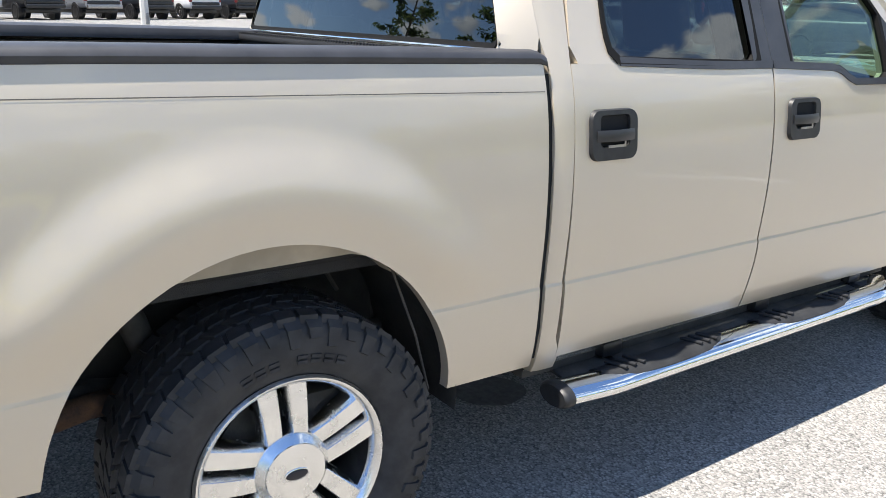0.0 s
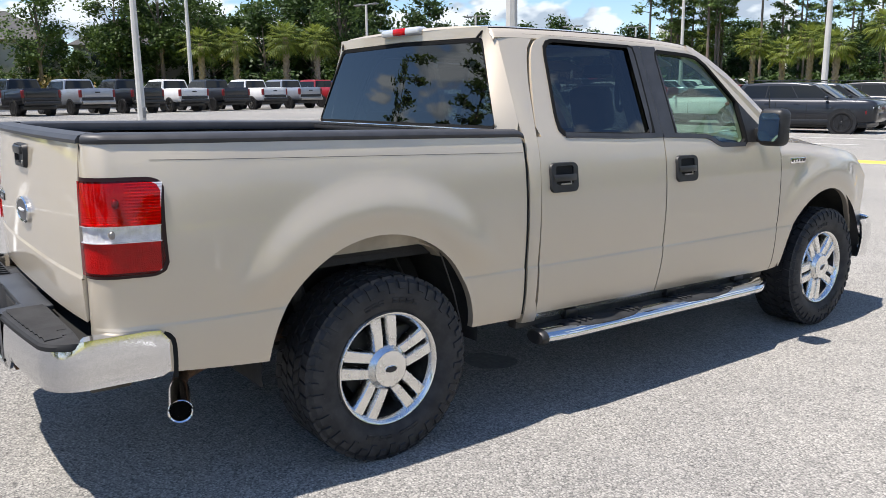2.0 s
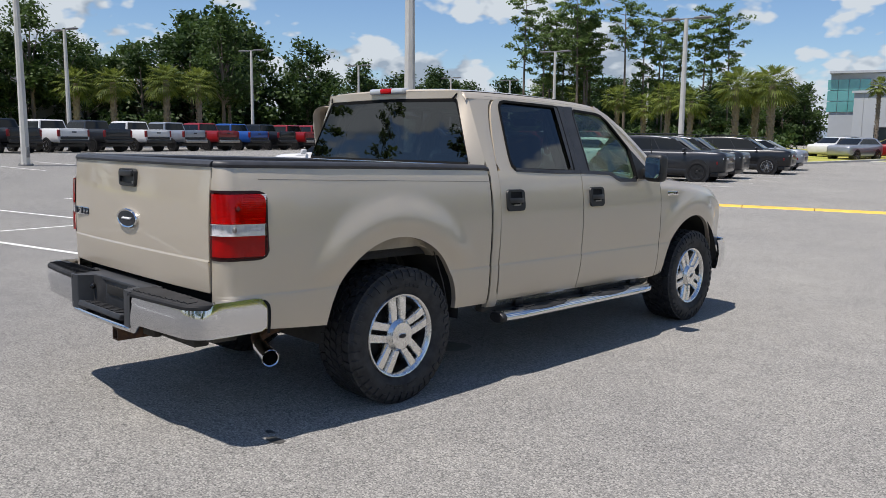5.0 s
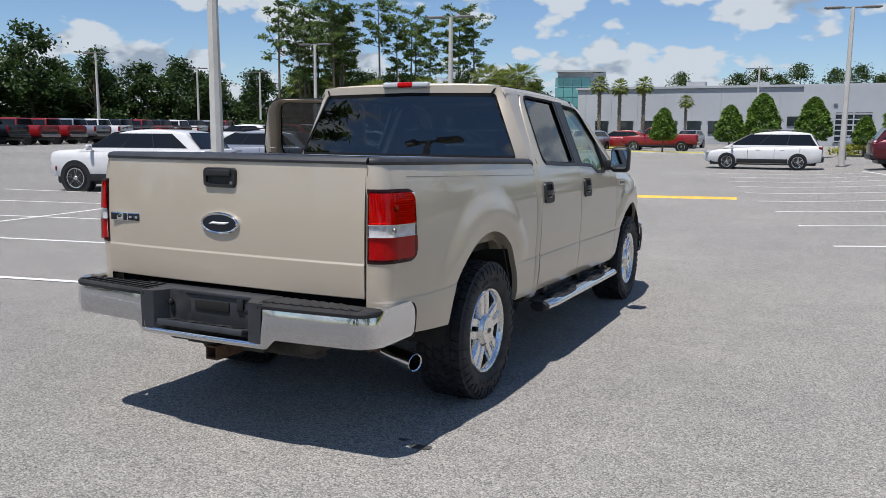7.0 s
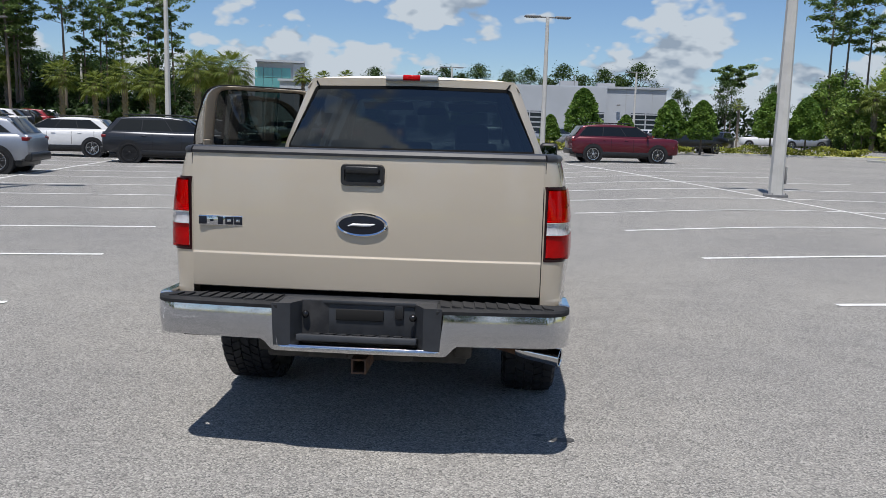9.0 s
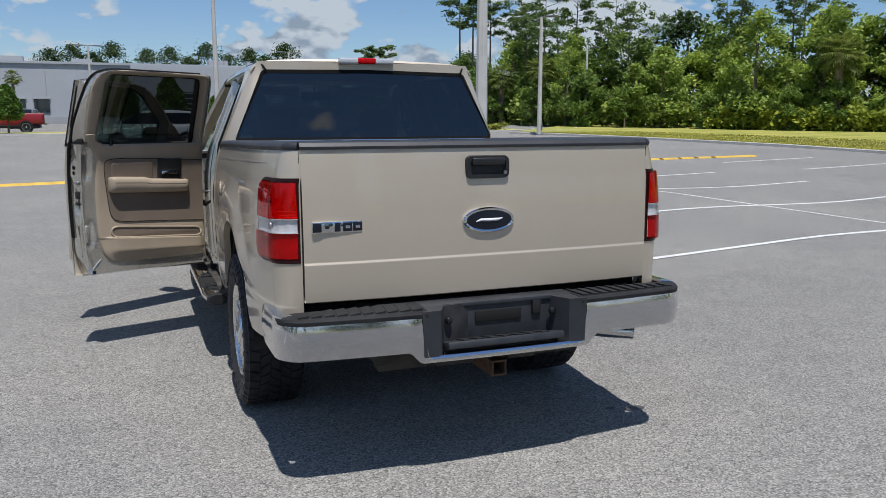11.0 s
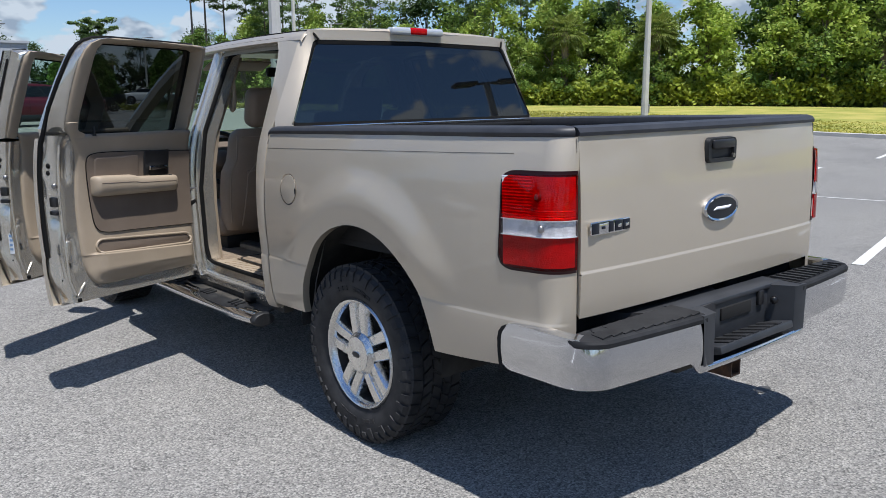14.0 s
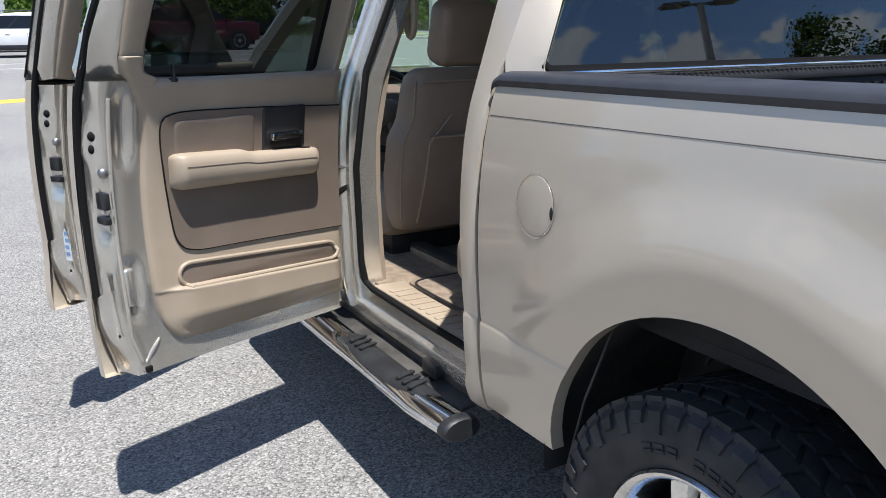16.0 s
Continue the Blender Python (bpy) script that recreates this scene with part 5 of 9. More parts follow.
def cab_side(s):
    # corner post behind the rear door
    bm = bmesh.new()
    rows = []
    for z in [z for z in ZROWS if z >= 0.45] + [1.40, 1.46, 1.52, 1.58, 1.64, 1.70, 1.75, 1.795]:
        y1 = open_edge(z) - 0.018
        yc = 0.803 - 0.016 * smooth01((z - 1.32) / 0.06)
        row = [(s * (side_x(1.0, z) - 0.10), 0.82, z), (s * (side_x(1.0, z) - 0.03), yc - 0.006, z)]
        for f in (0.0, 0.3, 0.65, 1.0):
            y = yc + (y1 - yc) * f
            row.append((s * (side_x(1.0, z) - 0.008 * (1 - f) ** 3), y, z))
        row += [(s * (side_x(1.0, z) - 0.012), y1 + 0.004, z), (s * (side_x(1.0, z) - 0.05), y1 + 0.010, z), (s * (side_x(1.0, z) - 0.06), y1 + 0.03, z), (s * (side_x(1.0, z) - 0.11), y1 + 0.03, z)]
        rows.append(row)
    sheet(bm, rows)
    fix_normals(bm)
    part("corner_post", bm, M["paint"], TRUCK, smooth=50)
    # the dark gap between cab and bed
    bm = bmesh.new()
    sheet(bm, [[(s * (body_x(0.79, z) - 0.014), y, z) for y in (0.781, 0.802)] for z in (0.50, 0.60, 0.75, 0.90, 1.05, 1.20, 1.31)])
    face_way(bm, (s, 0, 0))
    part("cab_gap", bm, M["gap"], TRUCK)
    # sill under both doors
    bm = bmesh.new()
    prof = [(0.80, 0.43), (0.85, 0.428), (0.874, 0.442), (0.884, 0.47), (0.880, 0.498), (0.86, 0.51), (0.845, 0.545), (0.80, 0.55), (0.68, 0.55)]
    vs = sheet(bm, [[(s * x, y, z) for x, z in prof] for y in (0.80, 1.2, 1.8, 2.4, 2.93)])
    fix_normals(bm)
    part("sill", bm, M["inner_paint"], TRUCK)
    bm = bmesh.new()
    box(bm, (s * 0.77, 1.30, 0.556), (0.13, 0.78, 0.012), 0.004)
    for i in range(12):
        box(bm, (s * 0.775, 0.98 + 0.055 * i, 0.5635), (0.085, 0.022, 0.005), 0.002)
    part("scuff_plate", bm, M["trim_tan"], TRUCK, "tan ribbed scuff plate")
    bm = bmesh.new()
    box(bm, (s * 0.77, 2.38, 0.556), (0.13, 0.85, 0.012), 0.004)
    part("scuff_plate", bm, M["trim_tan"], TRUCK)
    # middle post and front hinge post
    for name, y0, y1, top in (("middle_post", 1.735, 1.845, 1.80), ("hinge_post", 2.83, 2.90, 1.28)):
        bm = bmesh.new()
        rows = []
        for z in [0.47, 0.52, 0.6, 0.7, 0.8, 0.9, 1.0, 1.1, 1.2, 1.3, 1.335, 1.45, 1.55, 1.65, 1.72, 1.80]:
            if z > top:
                break
            x = side_x(1.8, z)
            if s < 0 and name == "middle_post":
                # pressed in two steps, bare between the open doors
                prof = ((0.16, y0 - 0.01), (0.075, y0), (0.060, y0 + 0.004), (0.056, y0 + 0.022), (0.030, y0 + 0.028), (0.022, y0 + 0.036), (0.022, y0 + 0.058), (0.034, y0 + 0.064), (0.034, y1 - 0.022), (0.052, y1 - 0.012), (0.075, y1), (0.16, y1 + 0.01))
            else:
                prof = ((0.16, y0 - 0.01), (0.075, y0), (0.055, y0 + 0.008), (0.055, y1 - 0.008), (0.075, y1), (0.16, y1 + 0.01))
            rows.append([(s * (x - a), y, z) for a, y in prof])
        sheet(bm, rows)
        fix_normals(bm)
        p = part(name, bm, M["inner_paint"], TRUCK)
        if name == "middle_post":
            bm = bmesh.new()
            rows = []
            for z in (0.56, 0.7, 0.9, 1.1, 1.335, 1.45, 1.6, 1.76):
                x = side_x(1.8, z)
                rows.append([(s * (x - a), y, z) for a, y in ((0.092, 1.742), (0.15, 1.732), (0.185, 1.745), (0.19, 1.79), (0.185, 1.835), (0.092, 1.845))])
            sheet(bm, rows)
            fix_normals(bm)
            part("post_trim", bm, M["trim_tan"], p, "tan post trim")
            bm = bmesh.new()
            x = side_x(1.8, 1.55) - 0.195
            pipe(bm, [(s * (x - 0.005), 1.775 + 0.035 * math.cos(a), 1.56 + 0.11 * math.sin(a)) for a in [2 * math.pi * k / 20 for k in range(21)]], 0.013, 8)
            part("belt_guide", bm, M["trim_tan"], p)
            for z in (0.78, 1.10) if s < 0 else ():
                bm = bmesh.new()
                box(bm, (s * 0.905, 1.815, z), (0.05, 0.05, 0.07), 0.008)
                cyl(bm, (s * 0.925, 1.838, z), 0.010, 0.09, "z", 10)
                part("door_hinge", bm, M["inner_paint"], p)
            if s > 0:
                continue
            bm = bmesh.new()
            pipe(bm, [(s * 0.89, 1.775, 0.93), (s * 0.93, 1.78, 0.91), (s * 0.97, 1.775, 0.93)], 0.022, 10)
            part("cable_boot", bm, M["seal"], p)
            bm = bmesh.new()
            pipe(bm, [(s * 0.87, 1.77, 1.0), (s * 0.99, 1.75, 1.0)], 0.008, 8)
            part("door_check", bm, M["steel"], p)
    # roof rail over the doors
    bm = bmesh.new()
    rows = []
    for y in [0.95 + 0.1 * i for i in range(13)] + [2.22]:
        d = roof_drop(y) * 0.4
        rows.append([(s * (0.705), y, 1.815 + d), (s * 0.700, y, 1.792 + d), (s * 0.668, y, 1.780 + d), (s * 0.63, y, 1.772 + d), (s * 0.62, y, 1.815 + d)])
    sheet(bm, rows)
    fix_normals(bm)
    part("roof_rail", bm, M["inner_paint"], TRUCK)
    # windscreen post
    bm = bmesh.new()
    rows = []
    for y, z in ((2.20, 1.775), (2.36, 1.71), (2.52, 1.615), (2.66, 1.505), (2.80, 1.385), (2.90, 1.285)):
        x = side_x(2.5, z)
        rows.append([(s * (x - 0.012), y - 0.03, z - 0.02), (s * (x - 0.004), y, z + 0.012), (s * (x - 0.03), y + 0.03, z + 0.045), (s * (x - 0.075), y + 0.03, z + 0.045), (s * (x - 0.085), y - 0.02, z - 0.015)])
    sheet(bm, rows, close=True)
    fix_normals(bm)
    part("windscreen_post", bm, M["paint"], TRUCK)
    # black seal round the rear opening
    bm = bmesh.new()
    pts = [(0.905, 0.60), (0.895, 0.9), (0.90, 1.2), (0.905, 1.335), (0.94, 1.58), (0.985, 1.72), (1.05, 1.765), (1.3, 1.780), (1.6, 1.782), (1.69, 1.765), (1.715, 1.70), (1.725, 1.5), (1.73, 1.335), (1.73, 1.0), (1.73, 0.65), (1.71, 0.575), (1.65, 0.56), (1.3, 0.558), (0.98, 0.56), (0.925, 0.575), (0.905, 0.60)]
    pipe(bm, [(s * (side_x(1.0, z) - 0.085), y, z) for y, z in pts], 0.012, 8)
    part("door_seal", bm, M["seal"], TRUCK, "black rubber door seal")
    # fender
    bm = bmesh.new()
    rows = []
    for y in arch_ys(1, 2.898, 4.25, 0.03):
        zb = arch_bottom(y, lerp_table([(2.9, 0.46), (3.0, 0.47), (3.98, 0.60), (4.3, 0.66)], y))
        top = lerp_table([(2.9, 1.262), (3.2, 1.242), (3.6, 1.205), (3.9, 1.165), (4.1, 1.12), (4.25, 1.05)], y)
        rows.append([(s * (body_x(y, min(top, max(z, zb))) - 0.04 * smooth01((min(z, top) - top + 0.07) / 0.07)), y, min(top, max(z, zb))) for z in ZROWS])
    sheet(bm, rows)
    weld(bm)
    lip = [e for e in bm.edges if e.is_boundary and abs((e.verts[0].co.y + e.verts[1].co.y) / 2 - ARCHES[1][0]) < 0.485 and (e.verts[0].co.z + e.verts[1].co.z) / 2 < 1.0]
    r = bmesh.ops.extrude_edge_only(bm, edges=lip)
    for v in r["geom"]:
        if isinstance(v, bmesh.types.BMVert):
            v.co.x -= s * 0.03
    fix_normals(bm)
    part("fender", bm, M["paint"], TRUCK, smooth=50)
    bm = bmesh.new()
    box(bm, (s * 0.72, 4.16, 0.93), (0.20, 0.16, 0.24), 0.05, 3)
    part("headlamp", bm, M["lamp_clear"], TRUCK, "clear headlamp")
    # side badge
    bm = bmesh.new()
    box(bm, (s * (body_x(3.08, 1.142) + 0.004), 3.08, 1.142), (0.010, 0.17, 0.036), 0.003)
    b = part("side_badge", bm, M["chrome"], TRUCK, "chrome model badge with dark blocks")
    for i, wd in enumerate((0.025, 0.01, 0.012, 0.026, 0.026)):
        bm = bmesh.new()
        box(bm, (s * (body_x(3.08, 1.142) + 0.009), 3.01 + 0.034 * i if s > 0 else 3.15 - 0.034 * i, 1.142), (0.004, wd * 0.75, 0.013), 0.001)
        part("badge_block", bm, M["satin_black"], b)


def cab_front():
    bm = bmesh.new()
    rows = []
    for y, zc, ze, w in ((2.80, 1.295, 1.262, 0.86), (3.0, 1.295, 1.258, 0.87), (3.4, 1.275, 1.225, 0.87), (3.8, 1.235, 1.18, 0.85), (4.05, 1.19, 1.135, 0.82), (4.2, 1.14, 1.08, 0.78), (4.26, 1.08, 1.03, 0.76)):
        row = []
        for i in range(17):
            t = i / 8 - 1
            row.append((w * t, y, ze + (zc - ze) * (1 - abs(t) ** 2.5) + 0.02 * math.exp(-((abs(t) - 0.62) / 0.12) ** 2)))
        rows.append(row)
    sheet(bm, rows)
    fix_normals(bm)
    thicken(bm, 0.02)
    part("hood", bm, M["paint"], TRUCK, smooth=50)
    bm = bmesh.new()
    box(bm, (0, 4.22, 0.90), (1.35, 0.10, 0.32), 0.03)
    for i in range(4):
        box(bm, (0, 4.28, 0.79 + 0.075 * i), (1.25, 0.03, 0.03), 0.008)
    part("grille", bm, M["chrome"], TRUCK)
    bm = bmesh.new()
    rows = []
    for i in range(33):
        t = i / 16 - 1
        x = 0.955 * math.sin(t * math.pi / 2) if abs(t) < 1 else 0.955 * t
        y = 4.40 - 0.42 * abs(t) ** 3.5
        rows.append([(x, y - 0.02, 0.43), (x, y, 0.46), (x * 1.005, y + 0.015, 0.56), (x, y, 0.66), (x, y - 0.03, 0.69)])
    sheet(bm, rows)
    fix_normals(bm)
    thicken(bm, 0.015)
    part("front_bumper", bm, M["chrome"], TRUCK, "chrome front bumper")
    bm = bmesh.new()
    rows = []
    for f in range(9):
        t = f / 8
        y, z = 2.285 + (2.965 - 2.285) * t, 1.800 + (1.265 - 1.800) * t - 0.03 * (t * t - t)
        w = side_x(2.4, min(z, 1.78)) - 0.05
        rows.append([(w * (i / 8 - 1), y + 0.08 * (1 - (i / 8 - 1) ** 2), z + 0.02 * (1 - (i / 8 - 1) ** 2)) for i in range(17)])
    sheet(bm, rows)
    face_way(bm, (0, 1, 1))
    part("windscreen", bm, M["green_glass"], TRUCK, "clear windscreen")
    bm = bmesh.new()
    box(bm, (0, 2.93, 1.22), (1.72, 0.22, 0.04), 0.01)
    part("cowl", bm, M["black_plastic"], TRUCK)
    bm = bmesh.new()
    pipe(bm, [(0.80, 3.0, 1.25), (0.81, 2.92, 1.6)], [0.006, 0.002], 6)
    cyl(bm, (0.80, 3.0, 1.26), 0.018, 0.03, "z", 10, r2=0.008)
    part("aerial", bm, M["satin_black"], TRUCK)


# ---------------------------------------------------------------- interior
def cushion(bm, c, s, bevel=0.05, rot=None):
    box(bm, c, s, bevel, 4, rot)


def seat(x, back_y0, name="front_seat"):
    st = new(name)
    st.parent = TRUCK
    st["label"] = "tan leather bucket seat with headrest"
    lean = Matrix.Rotation(radians(14), 4, 'X')
    bm = bmesh.new()
    cushion(bm, (x, back_y0 + 0.36, 0.74), (0.54, 0.56, 0.20), 0.06)
    part("seat_cushion", bm, M["leather"], st)

    def back_at(f):
        """Middle and thickness of the seat back at a share of its height."""
        return back_y0 + 0.08 - 0.16 * f, lerp_table([(0, 0.16), (0.08, 0.19), (0.4, 0.20), (0.75, 0.18), (0.93, 0.15), (1, 0.08)], f), 0.69 + 0.645 * f

    def wide(f):
        return lerp_table([(0, 0.46), (0.08, 0.50), (0.35, 0.545), (0.58, 0.545), (0.66, 0.50), (0.72, 0.475), (0.93, 0.47), (0.97, 0.45), (1.0, 0.38)], f)
    bm = bmesh.new()
    rows = []
    for f in (0.0, 0.04, 0.08, 0.2, 0.35, 0.5, 0.58, 0.62, 0.66, 0.70, 0.8, 0.9, 0.95, 0.985, 1.0):
        y, th, z = back_at(f)
        w = wide(f)
        rows.append([(x + w / 2 * (math.copysign(abs(math.cos(a)) ** 0.45, math.cos(a))), y + th / 2 * (math.copysign(abs(math.sin(a)) ** 0.5, math.sin(a))), z) for a in [2 * math.pi * k / 32 for k in range(32)]])
    vs = sheet(bm, rows, close=True)
    bm.faces.new(vs[0]); bm.faces.new(vs[-1])
    fix_normals(bm)
    part("seat_back", bm, M["leather"], st, smooth=60)

    def rear(dx, f, lift=0.004):
        y, th, z = back_at(f)
        return (x + dx, y - th / 2 - lift, z)
    # map pocket: a padded panel on the back with a gathered top edge
    bm = bmesh.new()
    rows = [[rear(-0.165 + 0.33 * k / 8 + (0.03 * (f - 0.3) if k < 4 else -0.03 * (f - 0.3)), f, 0.004 + 0.016 * math.sin(math.pi * (f - 0.06) / 0.62)) for k in range(9)] for f in (0.06, 0.15, 0.25, 0.35, 0.45, 0.55, 0.60)]
    sheet(bm, rows)
    face_way(bm, (0, -1, 0))
    thicken(bm, 0.012)
    fix_normals(bm)
    part("map_pocket", bm, M["leather"], st)
    bm = bmesh.new()
    for k in (-1, 1):
        pipe(bm, [rear(k * (0.172 - 0.02 * i / 8 - 0.08 * max(0, i - 6) / 2), 0.05 + 0.085 * i, 0.010) for i in range(9)], 0.004, 6)
        pipe(bm, [(x + k * (wide(f) / 2 - 0.012), back_at(f)[0] - back_at(f)[1] / 2 + 0.012, back_at(f)[2]) for f in (0.08, 0.3, 0.5, 0.58, 0.66, 0.72, 0.85, 0.93)], 0.004, 6)
    pipe(bm, [rear(-0.15 + 0.3 * i / 8, 0.60, 0.022) for i in range(9)], 0.006, 6)
    pipe(bm, [rear(-0.20 + 0.4 * i / 8, 0.925, 0.002) for i in range(9)], 0.004, 6)
    part("seam", bm, M["stitch"], st)
    bm = bmesh.new()
    cushion(bm, (x, back_y0 - 0.105, 1.462), (0.27, 0.13, 0.245), 0.05, lean)
    part("headrest", bm, M["leather"], st)
    for k in (-1, 1):
        bm = bmesh.new()
        cyl(bm, (x + k * 0.06, back_y0 - 0.085, 1.33), 0.007, 0.08, "z", 8)
        part("headrest_post", bm, M["steel"], st)
    bm = bmesh.new()
    box(bm, (x, back_y0 + 0.34, 0.60), (0.44, 0.44, 0.10), 0.02)
    part("seat_base", bm, M["black_plastic"], st)


def interior():
    bm = bmesh.new()
    box(bm, (0, 1.85, 0.545), (1.62, 2.1, 0.03), 0.004)
    box(bm, (0, 1.9, 0.60), (0.34, 2.0, 0.14), 0.05)
    part("cab_floor", bm, M["carpet"], TRUCK, "tan carpeted floor")
    for s in (-1, 1):
        bm = bmesh.new()
        box(bm, (s * 0.50, 1.42, 0.568), (0.44, 0.42, 0.012), 0.005)
        part("floor_mat", bm, M["carpet"], TRUCK)
        bm = bmesh.new()
        pts = [(s * (0.50 + 0.22 * math.copysign(abs(math.cos(a)) ** 0.3, math.cos(a))), 1.42 + 0.21 * math.copysign(abs(math.sin(a)) ** 0.3, math.sin(a)), 0.572) for a in [2 * math.pi * k / 32 for k in range(33)]]
        pipe(bm, pts, 0.006, 6)
        part("mat_edge", bm, M["satin_black"], TRUCK)
        seat(s * 0.37, 1.92)
    bm = bmesh.new()
    cushion(bm, (0, 1.10, 0.74), (1.42, 0.46, 0.17), 0.05)
    part("rear_seat_cushion", bm, M["leather"], TRUCK)
    for x in (-0.43, 0.30):
        bm = bmesh.new()
        cushion(bm, (x, 0.925, 1.03), (0.55 if x < 0 else 0.82, 0.13, 0.52), 0.05, Matrix.Rotation(radians(10), 4, 'X'))
        part("rear_seat_back", bm, M["leather"], TRUCK)
    for x in (-0.45, 0.0, 0.45):
        bm = bmesh.new()
        cushion(bm, (x, 0.885, 1.36), (0.26, 0.09, 0.15), 0.035)
        part("rear_headrest", bm, M["leather"], TRUCK)
    bm = bmesh.new()
    rows = []
    for x in [-0.80 + 0.1 * i for i in range(17)]:
        rows.append([(x, 2.50, 0.72), (x, 2.46, 0.95), (x, 2.48, 1.10), (x, 2.56, 1.20 + (0.03 if -0.62 < x < -0.2 else 0)), (x, 2.75, 1.22), (x, 2.95, 1.19)])
    sheet(bm, rows)
    fix_normals(bm)
    part("dashboard", bm, M["trim_dark"], TRUCK, "taupe dashboard")
    bm = bmesh.new()
    box(bm, (0, 2.3, 0.72), (0.30, 0.75, 0.22), 0.04)
    part("console", bm, M["trim_dark"], TRUCK)
    w = new("steering_wheel")
    w.parent = TRUCK
    tilt = Matrix.Translation((-0.43, 2.36, 1.13)) @ Matrix.Rotation(radians(62), 4, 'X')
    bm = bmesh.new()
    pipe(bm, [tilt @ Vector((0.19 * math.cos(a), 0.19 * math.sin(a), 0)) for a in [2 * math.pi * k / 36 for k in range(37)]], 0.016, 8)
    part("wheel_rim", bm, M["satin_black"], w)
    bm = bmesh.new()
    for a in (0.25, math.pi - 0.25, -math.pi / 2):
        pipe(bm, [tilt @ Vector((0.04 * math.cos(a), 0.04 * math.sin(a), -0.02)), tilt @ Vector((0.19 * math.cos(a), 0.19 * math.sin(a), 0))], 0.014, 8)
    ball(bm, tilt @ Vector((0, 0, -0.02)), (0.075, 0.05, 0.06), 14, 10)
    part("wheel_hub", bm, M["trim_dark"], w)
    bm = bmesh.new()
    pipe(bm, [tilt @ Vector((0, 0, -0.03)), (-0.43, 2.62, 0.98)], 0.035, 10)
    part("steering_column", bm, M["trim_dark"], w)
    bm = bmesh.new()
    box(bm, (0, 2.26, 1.70), (0.24, 0.03, 0.065), 0.015, 3)
    pipe(bm, [(0, 2.27, 1.72), (0, 2.33, 1.78)], 0.008, 6)
    part("inside_mirror", bm, M["satin_black"], TRUCK)
    for s in (-1, 1):
        bm = bmesh.new()
        box(bm, (s * 0.36, 2.20, 1.735), (0.42, 0.16, 0.015), 0.006, rot=Matrix.Rotation(radians(-18), 4, 'X'))
        part("sun_visor", bm, M["headliner"], TRUCK)


# ---------------------------------------------------------------- doors
REAR_WIN = [(1.065, 1.346), (1.68, 1.331), (1.708, 1.338), (1.716, 1.60), (1.716, 1.765), (1.704, 1.784), (1.14, 1.791), (1.105, 1.785), (1.078, 1.768), (1.066, 1.74), (1.030, 1.43), (1.034, 1.375)]
FRONT_WIN = [(1.905, 1.322), (2.20, 1.312), (2.29, 1.262), (2.50, 1.258), (2.535, 1.275), (2.535, 1.50), (2.34, 1.700), (2.27, 1.742), (2.21, 1.755), (1.925, 1.768), (1.905, 1.745)]
REAR_OUT = [(0.873, 1.335), (1.60, 1.318), (1.783, 1.316), (1.783, 1.40), (1.783, 1.62), (1.783, 1.800), (1.70, 1.806), (1.15, 1.815), (1.085, 1.811), (1.035, 1.798), (1.0, 1.775), (0.976, 1.74), (0.960, 1.70), (0.930, 1.60), (0.902, 1.48)]
FRONT_OUT = [(1.791, 1.315), (2.18, 1.300), (2.28, 1.250), (2.60, 1.244), (2.86, 1.240), (2.80, 1.335), (2.62, 1.500), (2.40, 1.690), (2.30, 1.752), (2.20, 1.782), (1.90, 1.800), (1.791, 1.800)]


def subdivide(poly, n):
    """n points evenly round a closed outline."""
    seg = [math.dist(a, b) for a, b in zip(poly, poly[1:] + poly[:1])]
    tot = sum(seg)
    out = []
    for k in range(n):
        d = tot * k / n
        i = 0
        while d > seg[i]:
            d -= seg[i]
            i += 1
        a, b = poly[i], poly[(i + 1) % len(poly)]
        f = d / seg[i]
        out.append((a[0] + (b[0] - a[0]) * f, a[1] + (b[1] - a[1]) * f))
    return out


def match_ring(inner, outer, c):
    """For each inner point the point of the outer outline in the same direction from c."""
    out = []
    for p in inner:
        dx, dy = p[0] - c[0], p[1] - c[1]
        best = None
        for a, b in zip(outer, outer[1:] + outer[:1]):
            ex, ey = b[0] - a[0], b[1] - a[1]
            den = dx * ey - dy * ex
            if abs(den) < 1e-9:
                continue
            t = ((a[0] - c[0]) * ey - (a[1] - c[1]) * ex) / den
            u = ((a[0] - c[0]) * dy - (a[1] - c[1]) * dx) / den
            if t > 0 and -1e-6 <= u <= 1 + 1e-6 and (best is None or t > best):
                best = t
        out.append((c[0] + dx * best, c[1] + dy * best))
    return out


